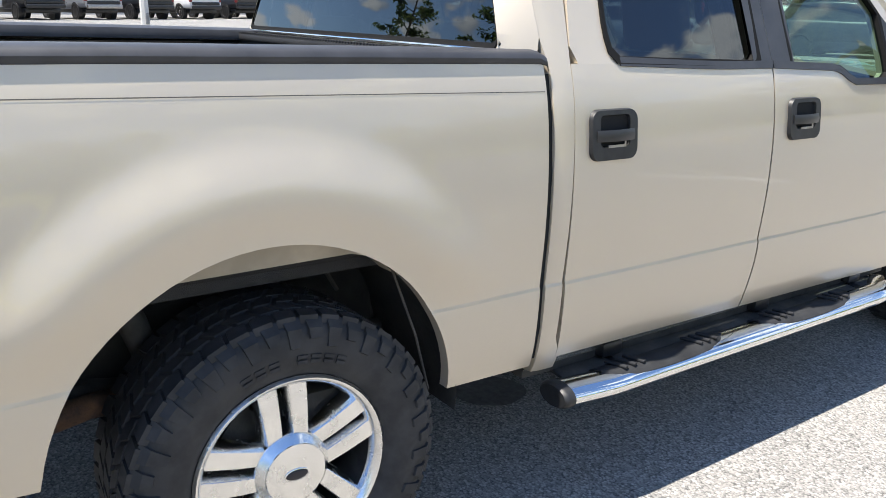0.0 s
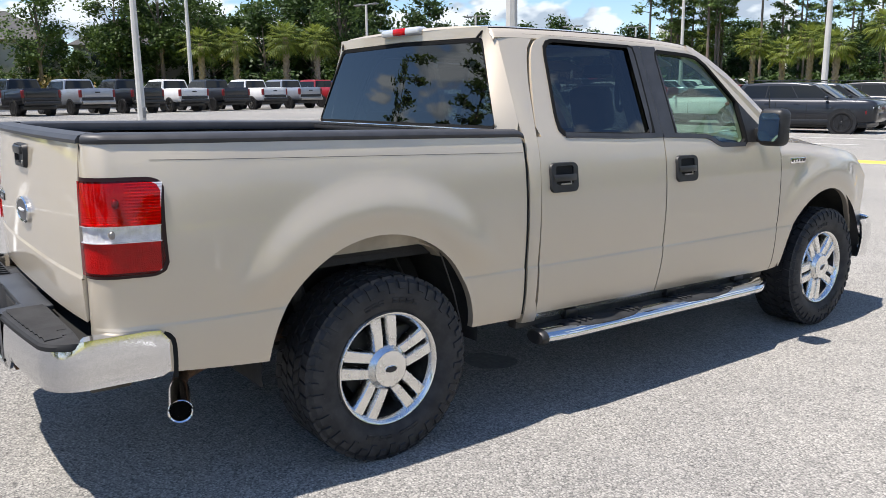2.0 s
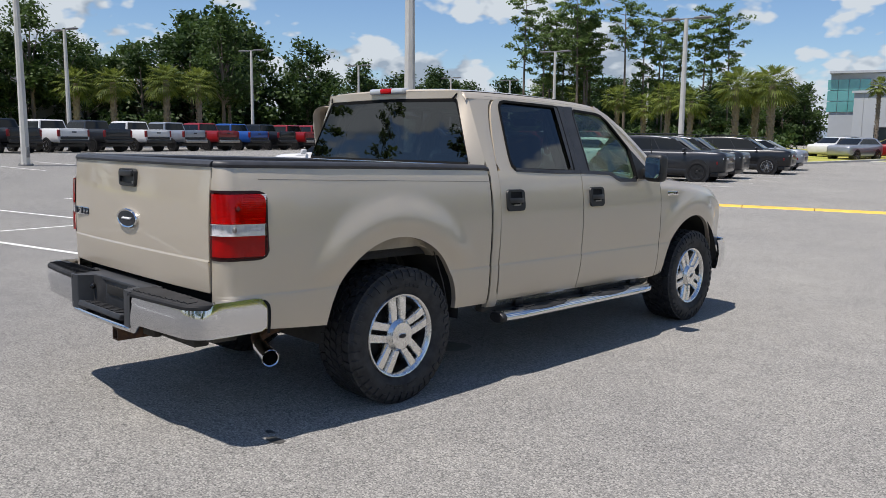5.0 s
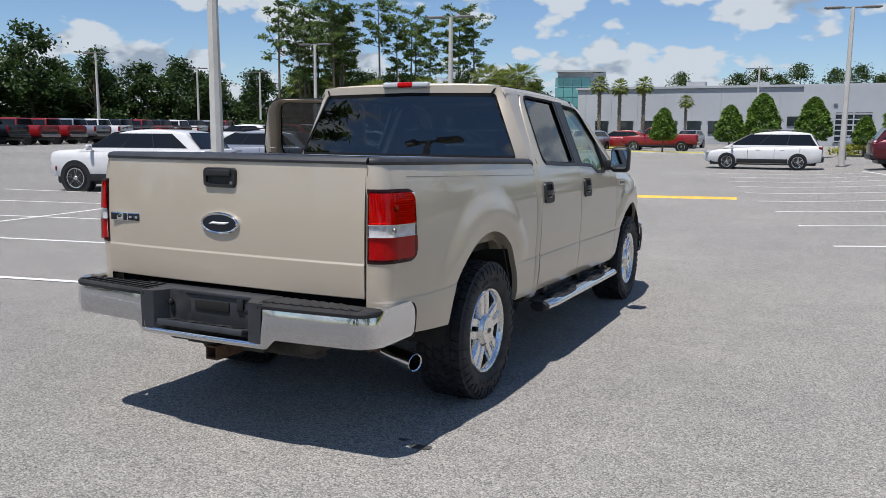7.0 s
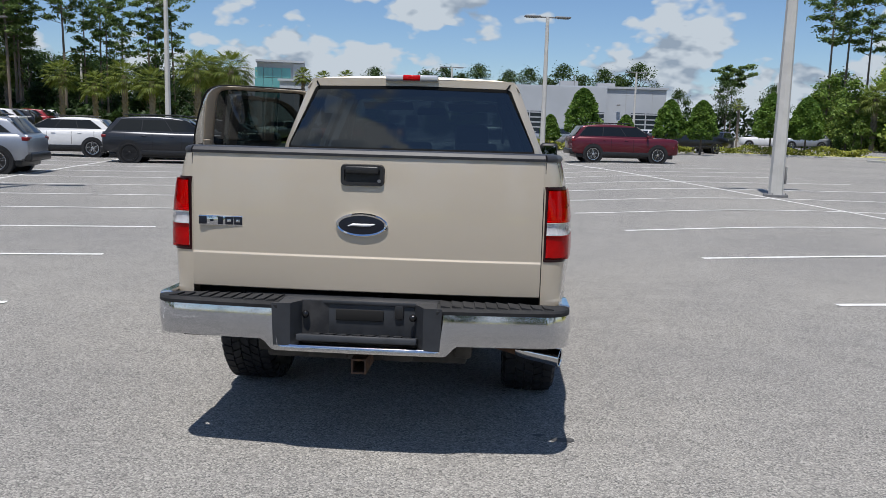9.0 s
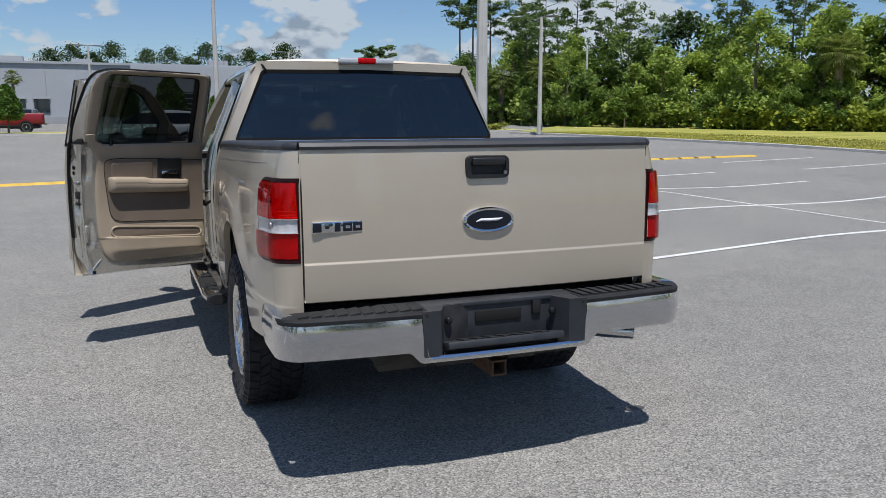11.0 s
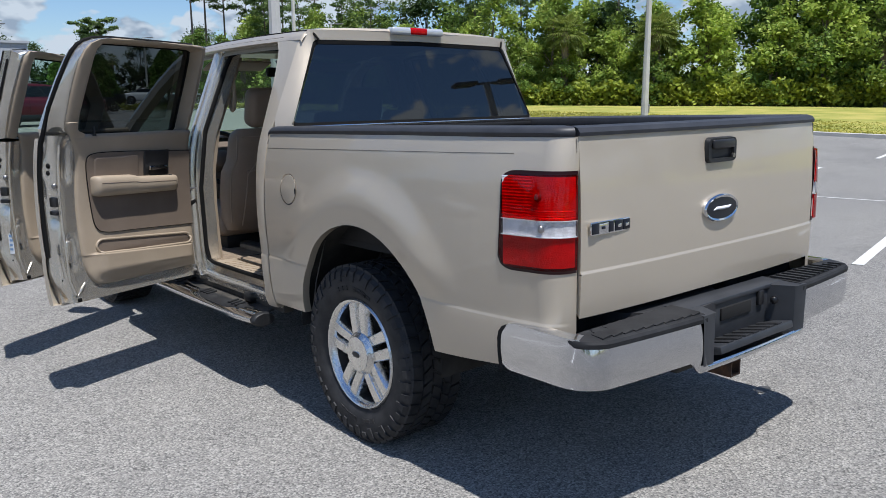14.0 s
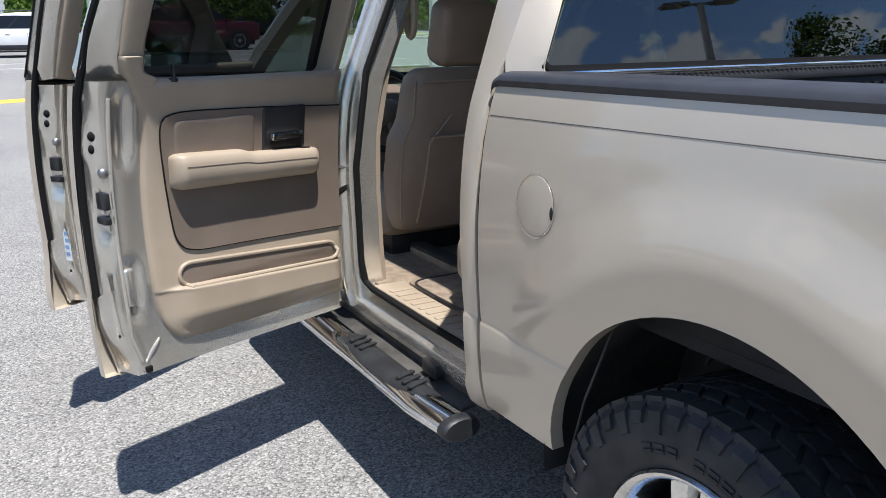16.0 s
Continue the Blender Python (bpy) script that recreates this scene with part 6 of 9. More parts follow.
def door(s, front, angle, detailed):
    y0, y1 = (1.791, 2.890) if front else (0.873, 1.783)
    win, outp = (FRONT_WIN, FRONT_OUT) if front else (REAR_WIN, REAR_OUT)

    def at(y, z, d):
        """A point d metres inward of the door's outer face."""
        return Vector((s * (side_x(y, z) - d), y, z))

    hinge = Vector((s * 0.925, y1 + 0.025, 0))
    turn = Matrix.Translation(hinge) @ Matrix.Rotation(radians(s * angle), 4, 'Z') @ Matrix.Translation(-hinge)

    def belt(y):
        if not front:
            return 1.335 - 0.018 * smooth01((y - 0.9) / 0.7)
        return lerp_table([(1.79, 1.317), (2.18, 1.303), (2.28, 1.252), (2.89, 1.246)], y)

    # outer skin
    bm = bmesh.new()
    rows = []
    ys = [y0 + (y1 - y0) * i / 20 for i in range(21)]

    def edge(y, z):
        """The door's ends are not quite upright lines."""
        f = (y - y0) / (y1 - y0)
        dip = 0.0
        if not front:
            dip = -0.004 * math.sin((z - 0.5) * 3.8) * (1 - f) - 0.022 * smooth01((0.70 - z) / 0.2) * f
        else:
            dip = -0.022 * smooth01((0.70 - z) / 0.2) * (1 - f)
        return y + dip

    for y in ys:
        bot = lerp_table([(0.87, 0.492), (1.79, 0.478), (2.9, 0.458)], y)
        row = []
        for z in ZROWS:
            zz = max(bot, min(belt(y), z))
            yy = edge(y, zz)
            row.append((s * (body_x(yy, zz) + 0.001), yy, zz))
        rows.append(row)
    sheet(bm, rows)
    weld(bm)
    # the edges turn in
    r = bmesh.ops.extrude_edge_only(bm, edges=[e for e in bm.edges if e.is_boundary])
    for v in r["geom"]:
        if isinstance(v, bmesh.types.BMVert):
            v.co.x -= s * 0.03
    fix_normals(bm)
    d = part("front_door" if front else "rear_door", bm, M["paint"], TRUCK, "open beige door with tan inner trim" if angle else "closed beige door", smooth=50)
    d.matrix_basis = turn

    def sub(name, bm, mat, label="", smooth=35.0):
        return part(name, bm, mat, d, label, smooth)

    # frame round the window
    n = 56
    inn = subdivide(win, n)
    c = (sum(p[0] for p in win) / len(win), sum(p[1] for p in win) / len(win))
    out_ring = match_ring(inn, outp, c)
    bm = bmesh.new()
    sheet(bm, [[at(y, z, 0.03) for y, z in out_ring], [at(y, z, -0.001) for y, z in out_ring], [at(y, z, 0.0) for y, z in inn], [at(y, z, 0.045) for y, z in inn], [at(y, z, 0.045) for y, z in out_ring], [at(y, z, 0.03) for y, z in out_ring]], close=True)
    weld(bm)
    fix_normals(bm)
    sub("window_frame", bm, M["paint"] if not angle else M["inner_paint"])
    # dark band and seal round the pane
    bm = bmesh.new()
    band = [(c[0] + (p[0] - c[0]) * 1.045 , c[1] + (p[1] - c[1]) * 1.05) for p in inn]
    shrink = [(c[0] + (p[0] - c[0]) * 0.985, c[1] + (p[1] - c[1]) * 0.97) for p in inn]
    sheet(bm, [[at(y, z, 0.0) for y, z in band], [at(y, z, -0.006) for y, z in band], [at(y, z, -0.004) for y, z in shrink], [at(y, z, 0.02) for y, z in shrink]], close=True)
    fix_normals(bm)
    sub("window_seal", bm, M["seal"])
    bm = bmesh.new()
    vs = [bm.verts.new(at(y, z, 0.012)) for y, z in inn]
    cv = bm.verts.new(at(c[0], c[1], 0.012))
    for i in range(n):
        bm.faces.new((vs[i], vs[(i + 1) % n], cv))
    face_way(bm, (s, 0, 0.2))
    g = sub("window_pane", bm, M["green_glass"] if front else M["tint_side"], "clear green side window" if front else "dark tinted side window")
    # black post cover between the doors
    bm = bmesh.new()
    ya, yb = ((1.7845, 1.912) if front else (1.684, 1.7835))
    rows = [[at(y, z, -0.005) for y in (ya, ya + 0.005, yb - 0.005, yb)] for z in (1.325, 1.45, 1.6, 1.72, 1.793)]
    sheet(bm, rows)
    fix_normals(bm)
    sub("post_cover", bm, M["rail_plastic"])
    bm = bmesh.new()
    rows = [[at(y, belt(y) + k, -0.006) for k in (-0.004, 0.020)] for y in [y0 + (y1 - y0) * i / 24 for i in range(25)] if (y < 2.56 and y > 1.03)]
    sheet(bm, rows)
    fix_normals(bm)
    thicken(bm, 0.012)
    sub("belt_moulding", bm, M["rail_plastic"])
    # outer handle
    hy = 1.955 if front else 1.014
    hz = 1.143
    bm = bmesh.new()
    oo = round_rect(0.184, 0.142, 0.03)
    ii = round_rect(0.118, 0.088, 0.014)
    rows = [[at(hy + a, hz + b, 0.0) for a, b in oo], [at(hy + a * 0.97, hz + b * 0.97, -0.014) for a, b in oo], [at(hy + a, hz + 0.012 + b, -0.014) for a, b in ii], [at(hy + a * 0.96, hz + 0.012 + b * 0.96, -0.0025) for a, b in ii]]
    vs = sheet(bm, rows, close=True)
    bm.faces.new(vs[-1])
    fix_normals(bm)
    h = sub("door_handle", bm, M["black_plastic"], "black pull door handle")
    bm = bmesh.new()
    bm.faces.new([bm.verts.new(at(hy + a * 0.95, hz + 0.012 + b * 0.95, -0.0045)) for a, b in ii])
    face_way(bm, (s, 0, 0))
    part("handle_recess", bm, M["gap"], d)
    bm = bmesh.new()
    rows = []
    for i in range(9):
        t = i / 8 * 2 - 1
        o = 0.015 + 0.010 * (1 - t * t)
        rows.append([at(hy + 0.074 * t, hz + zz, -o + dd) for zz, dd in ((-0.014, 0.008), (-0.016, 0.0), (0.0, -0.004), (0.016, 0.0), (0.014, 0.010))])
    vs = sheet(bm, rows)
    bm.faces.new(vs[0]); bm.faces.new(vs[-1])
    fix_normals(bm)
    part("grip", bm, M["satin_black"], d)
    bm = bmesh.new()
    # the bright lower edge of the pull, an L lying on its side
    sheet(bm, [[at(hy + yy, hz - 0.030 + zz, -0.0155) for zz in (-0.004, 0.003)] for yy in (-0.030, 0.0, 0.034, 0.041)])
    sheet(bm, [[at(hy + yy, zz, -0.0155) for zz in (hz - 0.027, hz - 0.014)] for yy in (0.035, 0.041)])
    fix_normals(bm)
    thicken(bm, 0.002)
    part("grip_edge", bm, M["steel"], d)
    if front:
        bm = bmesh.new()
        ngon_prism(bm, [at(2.545, 1.268, -0.004), at(2.76, 1.262, -0.004), at(2.73, 1.34, -0.004), at(2.55, 1.50, -0.004)], (-s * 0.02, 0, 0))
        fix_normals(bm)
        sub("mirror_sail", bm, M["black_plastic"])
        bm = bmesh.new()
        box(bm, (s * (1.036 if s > 0 else 1.048), 2.640, 1.355), (0.158 if s > 0 else 0.215, 0.115, 0.215), 0.038, 4)
        box(bm, (s * 0.945, 2.66, 1.31), (0.08, 0.05, 0.08), 0.015)
        m = sub("side_mirror", bm, M["black_plastic"], "black door mirror")
        bm = bmesh.new()
        gw = 0.128 if s > 0 else 0.186
        o = round_rect(gw, 0.160, 0.03)
        bm.faces.new([bm.verts.new((s * (1.038 if s > 0 else 1.046) + a, 2.574 + (0.02 if s > 0 else 0.10) * b, 1.357 + b)) for a, b in o])
        fix_normals(bm)
        part("mirror_glass", bm, M["mirror"], d)
    if not detailed:
        return d

    # inner pressing: jamb wall and inner panel
    L = y1 - y0

    def q(sd, z, dep):
        return at(y1 - sd, z, dep)

    def back(z):
        """Distance of the latch edge from the hinge."""
        return L - 0.012 - 0.03 * smooth01((0.66 - z) / 0.16)
    bm = bmesh.new()
    rows = []
    tops = 1.30 if front else 1.348

    def relief(z, u):
        """Pressed hollows and pads of the door's edge, u from the outer skin inward."""
        pad = smooth01((z - 1.13) / 0.02) * smooth01((1.245 - z) / 0.02) * smooth01((0.55 - u) / 0.15)
        well = smooth01((z - 0.90) / 0.03) * smooth01((1.07 - z) / 0.03) * smooth01((u - 0.30) / 0.12)
        low = smooth01((z - 0.60) / 0.04) * smooth01((0.84 - z) / 0.04) * smooth01((u - 0.15) / 0.15) * smooth01((0.95 - u) / 0.2)
        return 0.006 * pad - 0.010 * well - 0.008 * low + 0.0035 * math.sin(z * 23 + u * 2.5)
    zs = [0.50 + (tops - 0.50) * k / 34 for k in range(35)]
    for z in zs:
        e = back(z)
        wave = 0.010 * math.sin(z * 9.0 + 0.6)
        row = [q(e, z, 0.02), q(e - 0.003, z, 0.040)]
        for k in range(7):
            u = k / 6
            row.append(q(e - 0.008 - 0.016 * u + relief(z, u), z, 0.046 + 0.058 * u))
        pan = smooth01((z - 1.10) / 0.05) * smooth01((1.33 - z) / 0.05)
        dish = smooth01((z - 0.66) / 0.04) * smooth01((0.86 - z) / 0.04)
        row += [q(e - 0.034, z, 0.108), q(e - 0.05 + wave * 0.5, z, 0.111 - 0.004 * dish), q(e - 0.066 + wave * 0.5, z, 0.112 - 0.010 * pan - 0.012 * dish), q(e - 0.082 + wave * 0.4, z, 0.111 - 0.016 * pan - 0.014 * dish), q(e - 0.098, z, 0.110 - 0.012 * pan - 0.006 * dish), q(e - 0.112, z, 0.109), q(e - 0.13, z, 0.108), q(L * 0.5, z, 0.104), q(0.06, z, 0.104), q(0.035, z, 0.09), q(0.012, z, 0.05), q(0.006, z, 0.02)]
        rows.append(row)
    sheet(bm, rows)
    low = rows[0]
    m_ = len(low)
    sheet(bm, [low, [q(back(0.5) - 0.005 - (L - 0.03) * i / (m_ - 1), 0.482, 0.018) for i in range(m_)]])
    fix_normals(bm)
    sub("inner_pressing", bm, M["inner_paint"], "bare beige door edge", 45)
    bm = bmesh.new()
    edge_pts = [q(back(z) + 0.004, z, 0.036) for z in (0.74, 0.85, 1.0, 1.15, 1.30)]
    edge_pts += [at(y, z, 0.034) for y, z in (REAR_OUT[:6:-1] + [(1.40, 1.812), (1.70, 1.806)] if not front else [(1.795, 1.5), (1.797, 1.74), (1.82, 1.79), (1.90, 1.798)])]
    pipe(bm, edge_pts, 0.011, 8)
    sub("edge_seal", bm, M["seal"])
    bm = bmesh.new()
    for z in (1.20, 1.165):
        p = q(back(z) - 0.022, z, 0.072)
        ball(bm, p, (0.012, 0.016, 0.016), 12, 8)
    sub("rubber_stop", bm, M["seal"])
    bm = bmesh.new()
    p = q(back(1.12) - 0.030, 1.10, 0.100)
    ball(bm, p, (0.013, 0.016, 0.016), 12, 8)
    sub("striker_boss", bm, M["steel"])
    bm = bmesh.new()
    box(bm, q(back(1.02) - 0.028, 1.02, 0.088), (0.05, 0.02, 0.05), 0.006)
    box(bm, q(back(0.96) - 0.026, 0.965, 0.088), (0.055, 0.02, 0.022), 0.005)
    sub("latch", bm, M["satin_black"])
    bm = bmesh.new()
    box(bm, q(back(0.52) - 0.06, 0.508, 0.045), (0.03, 0.02, 0.03), 0.008)
    sub("bump_stop", bm, M["seal"])
    bm = bmesh.new()
    box(bm, q(back(0.51) - 0.055, 0.512, 0.112), (0.014, 0.022, 0.020), 0.005)
    box(bm, q(0.045, 0.512, 0.105), (0.014, 0.022, 0.020), 0.005)
    sub("corner_stop", bm, M["seal"])
    bm = bmesh.new()
    box(bm, q(back(0.76) - 0.062, 0.765, 0.104), (0.030, 0.034, 0.115), 0.010, 3)
    sub("pressed_pad", bm, M["inner_paint"])
    bm = bmesh.new()
    pipe(bm, [q(back(0.5) - 0.050, 0.530, 0.110), q(back(0.5) - 0.075, 0.560, 0.111), q(back(0.5) - 0.105, 0.590, 0.110)], [0.004, 0.008, 0.004], 8)
    sub("corner_rib", bm, M["inner_paint"])
    for z, r_ in ((0.90, 0.006), (0.85, 0.006), (1.25, 0.007), (0.62, 0.008), (1.06, 0.005)):
        bm = bmesh.new()
        ball(bm, q(back(z) - 0.028, z, 0.082), (r_, r_, r_), 8, 6)
        sub("jamb_hole", bm, M["gap"])
    bm = bmesh.new()
    pipe(bm, [q(back(z) - 0.046, z, 0.112) for z in (0.54, 0.62, 0.75, 0.9, 1.05, 1.2, 1.30)], 0.006, 8)
    sub("pressed_bead", bm, M["inner_paint"])
    if front:
        bm = bmesh.new()
        pts = [q(back(zz) - 0.030, zz, dd) for zz, dd in ((0.66, 0.075), (0.66, 0.108), (0.79, 0.108), (0.79, 0.075))]
        bm.faces.new([bm.verts.new(p - Vector((0, 0.006, 0))) for p in pts])
        fix_normals(bm)
        st = sub("sticker", bm, M["sticker"], "white door edge sticker with blue bars")
        bm = bmesh.new()
        for i in range(4):
            z = 0.68 + 0.026 * i
            pts = [q(back(zz) - 0.030, zz, dd) for zz, dd in ((z, 0.080), (z, 0.102), (z + 0.013, 0.102), (z + 0.013, 0.080))]
            bm.faces.new([bm.verts.new(p - Vector((0, 0.0075, 0))) for p in pts])
        fix_normals(bm)
        part("sticker_bars", bm, M["sticker_ink"], d)
    # trim: one moulded panel with a sunk insert and a pocket
    e0, e1 = 0.075, L - 0.095
    k = (e1 - e0) / 0.74

    def sx(v):
        return e0 + (v - 0.08) * k

    def slab(name, outline, dep, thick, mat, lab="", rnd=0.012, turns=2):
        """A pad with a rounded rim over an outline of (distance from the hinge, height)."""
        bm = bmesh.new()
        for turn_ in range(turns):  # round the corners off
            outline = [w for a, b in zip(outline, outline[1:] + outline[:1]) for w in ((a[0] * 0.82 + b[0] * 0.18, a[1] * 0.82 + b[1] * 0.18), (a[0] * 0.18 + b[0] * 0.82, a[1] * 0.18 + b[1] * 0.82))]
        outline = subdivide(outline, 96)
        cx, cz = sum(p[0] for p in outline) / len(outline), sum(p[1] for p in outline) / len(outline)

        def ins(p, m):
            v = Vector((cx - p[0], cz - p[1]))
            v = v / max(v.length, 1e-6) * m
            return (p[0] + v.x, p[1] + v.y)
        rws = [[q(a, b, dep) for a, b in outline], [q(a, b, dep + thick * 0.7) for a, b in outline], [q(*ins(p, rnd * 0.4), dep + thick * 0.93) for p in outline], [q(*ins(p, rnd), dep + thick) for p in outline]]
        for f in (0.8, 0.6, 0.4, 0.2, 0.06):
            rws.append([q(cx + (p[0] - cx) * f, cz + (p[1] - cz) * f, dep + thick) for p in (ins(o, rnd) for o in outline)])
        vs_ = sheet(bm, rws, close=True)
        bm.faces.new(vs_[-1])
        fix_normals(bm)
        return sub(name, bm, mat, lab, 40)

    def rr(a0, z0, a1, z1, r=0.03, m=5):
        return [((a0 + a1) / 2 + x, (z0 + z1) / 2 + z) for x, z in round_rect(abs(a1 - a0), abs(z1 - z0), r, m)]

    latch_line = [(0.562, 0.30), (0.568, 0.235), (0.585, 0.200), (0.61, 0.178), (0.65, 0.160), (0.72, 0.147), (0.82, 0.142), (1.05, 0.144), (1.17, 0.152), (1.26, 0.148), (1.30, 0.134), (1.339, 0.112), (1.38, 0.090), (1.42, 0.082)]

    def far(z):
        """The trim's latch side, as a distance from the hinge."""
        return L - curve_table(latch_line, z)

    def shear(sd, z):
        """The pocket falls a little towards the hinge."""
        w = smooth01((z - 0.60) / 0.08) * smooth01((0.95 - z) / 0.15)
        return -0.065 * w * max(0.0, (L - 0.235 - sd))

    def bulge(sd, z):
        """The bin swells out below the pocket's mouth."""
        ends = smooth01((sd - 0.045) / 0.05) * smooth01((L - 0.165 - sd) / 0.10)
        return 0.034 * smooth01((z - 0.575) / 0.075) * smooth01((0.738 - z) / 0.010) * ends
    bm = bmesh.new()
    rows = []
    zs = [0.562, 0.566, 0.574, 0.585, 0.60, 0.615, 0.63, 0.645, 0.66, 0.675, 0.69, 0.705, 0.716, 0.723, 0.727, 0.730, 0.733, 0.736, 0.739, 0.745, 0.76, 0.79, 0.82, 0.86] + [0.90 + 0.03 * i for i in range(15)] + [1.336, 1.342, 1.346, 1.348]
    for z in zs:
        roll = 0.014 * (1 - smooth01((z - 0.562) / 0.014)) + 0.016 * smooth01((z - 1.338) / 0.010)
        a0, a1 = 0.040, far(z)
        row = [q(a0 - 0.004, z, 0.100), q(a0, z, 0.114 - roll)]
        for i in range(33):
            sd = a0 + 0.010 + (a1 - a0 - 0.024) * i / 32
            row.append(q(sd, z + shear(sd, z), 0.122 - roll + bulge(sd, z)))
        row += [q(a1 - 0.006, z, 0.119 - roll), q(a1, z, 0.112 - roll), q(a1 + 0.002, z, 0.100)]
        rows.append(row)
    sheet(bm, rows)
    # the horn that runs up into the window frame at the latch side
    rows = []
    for z in (1.33, 1.34, 1.348, 1.356, 1.366, 1.38, 1.395, 1.408, 1.411):
        a1 = far(z)
        a0 = L - (0.152 + 0.05 * smooth01((1.372 - z) / 0.026))
        d0 = 0.004 if z > 1.41 else 0.0
        rows.append([q(a0, z, 0.060), q(a0 + 0.002, z, 0.108 - d0), q(a0 + 0.012, z, 0.1215 - d0)] + [q(a0 + 0.012 + (a1 - a0 - 0.026) * i / 6, z, 0.1224 - d0) for i in range(1, 6)] + [q(a1 - 0.012, z, 0.1215 - d0), q(a1 - 0.004, z, 0.117 - d0), q(a1, z, 0.110 - d0), q(a1 + 0.002, z, 0.100)])
    if not front:
        sheet(bm, rows)
    fix_normals(bm)
    sub("trim_panel", bm, M["trim_tan"], "moulded tan door trim panel", 50)
    bay = [(0.041, 0.806), (sx(0.45), 0.828), (sx(0.61), 0.833), (sx(0.665), 0.848), (sx(0.688), 0.885), (sx(0.699), 0.99), (sx(0.716), 1.19), (sx(0.706), 1.238), (sx(0.655), 1.252), (sx(0.40), 1.246), (0.041, 1.228)]
    bm = bmesh.new()
    curve = bay
    for turn_ in range(2):
        curve = [curve[0]] + [w for a, b in zip(curve, curve[1:]) for w in ((a[0] * 0.8 + b[0] * 0.2, a[1] * 0.8 + b[1] * 0.2), (a[0] * 0.2 + b[0] * 0.8, a[1] * 0.2 + b[1] * 0.8))] + [curve[-1]]
    lo_c = [p for p in curve if p[1] < 1.03]
    hi_c = [p for p in curve if p[1] >= 1.03][::-1]

    def along_curve(pts, f):
        """A point at the share f of an open line's length."""
        seg = [math.dist(a, b) for a, b in zip(pts, pts[1:])]
        dd = f * sum(seg)
        for a, b, l_ in zip(pts, pts[1:], seg):
            if dd <= l_:
                return (a[0] + (b[0] - a[0]) * dd / l_, a[1] + (b[1] - a[1]) * dd / l_)
            dd -= l_
        return pts[-1]
    rows = []
    for i in range(41):
        f = i / 40
        a, b = along_curve(lo_c, f), along_curve(hi_c, f)
        rows.append([q(a[0] + (b[0] - a[0]) * g_, a[1] + (b[1] - a[1]) * g_, 0.1255) for g_ in [kk / 12 for kk in range(13)]])
    sheet(bm, rows)
    fix_normals(bm)
    thicken(bm, 0.004)
    sub("dark_insert", bm, M["trim_dark"], "taupe door insert")
    # a dark groove round the insert
    bm = bmesh.new()
    pipe(bm, [q(a, b, 0.1255) for a, b in curve], 0.0032, 6)
    sub("insert_groove", bm, M["seal"])
    slab("upper_pad", rr(sx(0.397), 1.100, sx(0.673), 1.226, 0.020), 0.1225, 0.012, M["trim_dark"], turns=0)
    slab("handle_bezel", rr(sx(0.198), 1.105, sx(0.366), 1.243, 0.008), 0.1245, 0.011, M["satin_black"], "black inner handle bezel", turns=0)
    bm = bmesh.new()
    box(bm, q(sx(0.282), 1.150, 0.148), (0.02, 0.125, 0.026), 0.008)
    sub("inner_handle", bm, M["chrome"], "chrome inner handle")
    # armrest, a thick pad with rounded ends
    bm = bmesh.new()
    rows = []
    a0, a1 = sx(0.150), sx(0.694)
    fs = [0.0, 0.004, 0.012, 0.026, 0.045, 0.07] + [0.10 + 0.04 * i for i in range(21)] + [0.93, 0.955, 0.974, 0.988, 0.996, 1.0]
    for f in fs:
        sd = a0 + (a1 - a0) * f
        end = math.sqrt(max(0.0, 1 - (1 - min(1.0, min(f, 1 - f) / 0.07)) ** 2))
        zt = 1.098 + 0.026 * f + 0.010 * smooth01((f - 0.50) / 0.07)
        zb = 1.012 + 0.016 * f
        zm = (zt + zb) / 2
        row = []
        for zz, dd in ((1.0, 0.0), (1.02, 0.02), (1.0, 0.042), (0.90, 0.054), (0.72, 0.060), (0.50, 0.062), (0.28, 0.060), (0.10, 0.050), (0.0, 0.034), (0.0, 0.0)):
            z_ = zb + (zt - zb) * zz
            row.append(q(sd, zm + (z_ - zm) * (0.72 + 0.28 * end), 0.120 + dd * (0.10 + 0.90 * end)))
        rows.append(row)
    vs = sheet(bm, rows)
    bm.faces.new(vs[0]); bm.faces.new(vs[-1])
    fix_normals(bm)
    sub("armrest", bm, M["trim_tan"], "tan padded armrest", 50)
    bm = bmesh.new()
    pipe(bm, [q(a0 + (a1 - a0) * f, 1.012 + 0.016 * f + (0.086 + 0.010 * f + 0.010 * smooth01((f - 0.50) / 0.07)) * 0.66, 0.120 + 0.0605) for f in [0.06 + 0.88 * i / 16 for i in range(17)]], 0.0018, 6)
    sub("armrest_seam", bm, M["trim_dark"])
    bm = bmesh.new()
    box(bm, q(sx(0.21), 1.1015, 0.148), (0.018, 0.035, 0.008), 0.003)
    sub("window_switch", bm, M["satin_black"])
    # map pocket: a long mouth with a moulded rim
    mouth = []
    ha, hb = (0.108, 0.767), (L - 0.268, 0.767)
    for c_, r_, t0, t1 in ((ha, 0.029, 90, 270), (hb, 0.036, -90, 90)):
        for i in range(13):
            a = radians(t0 + (t1 - t0) * i / 12)
            mouth.append((c_[0] + r_ * math.cos(a) * 1.2, c_[1] + r_ * math.sin(a)))
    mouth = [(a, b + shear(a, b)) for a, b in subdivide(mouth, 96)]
    # no hole here: the pocket's inner shade is a flat taupe sheet
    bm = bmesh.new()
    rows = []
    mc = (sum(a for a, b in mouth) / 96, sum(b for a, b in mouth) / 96)
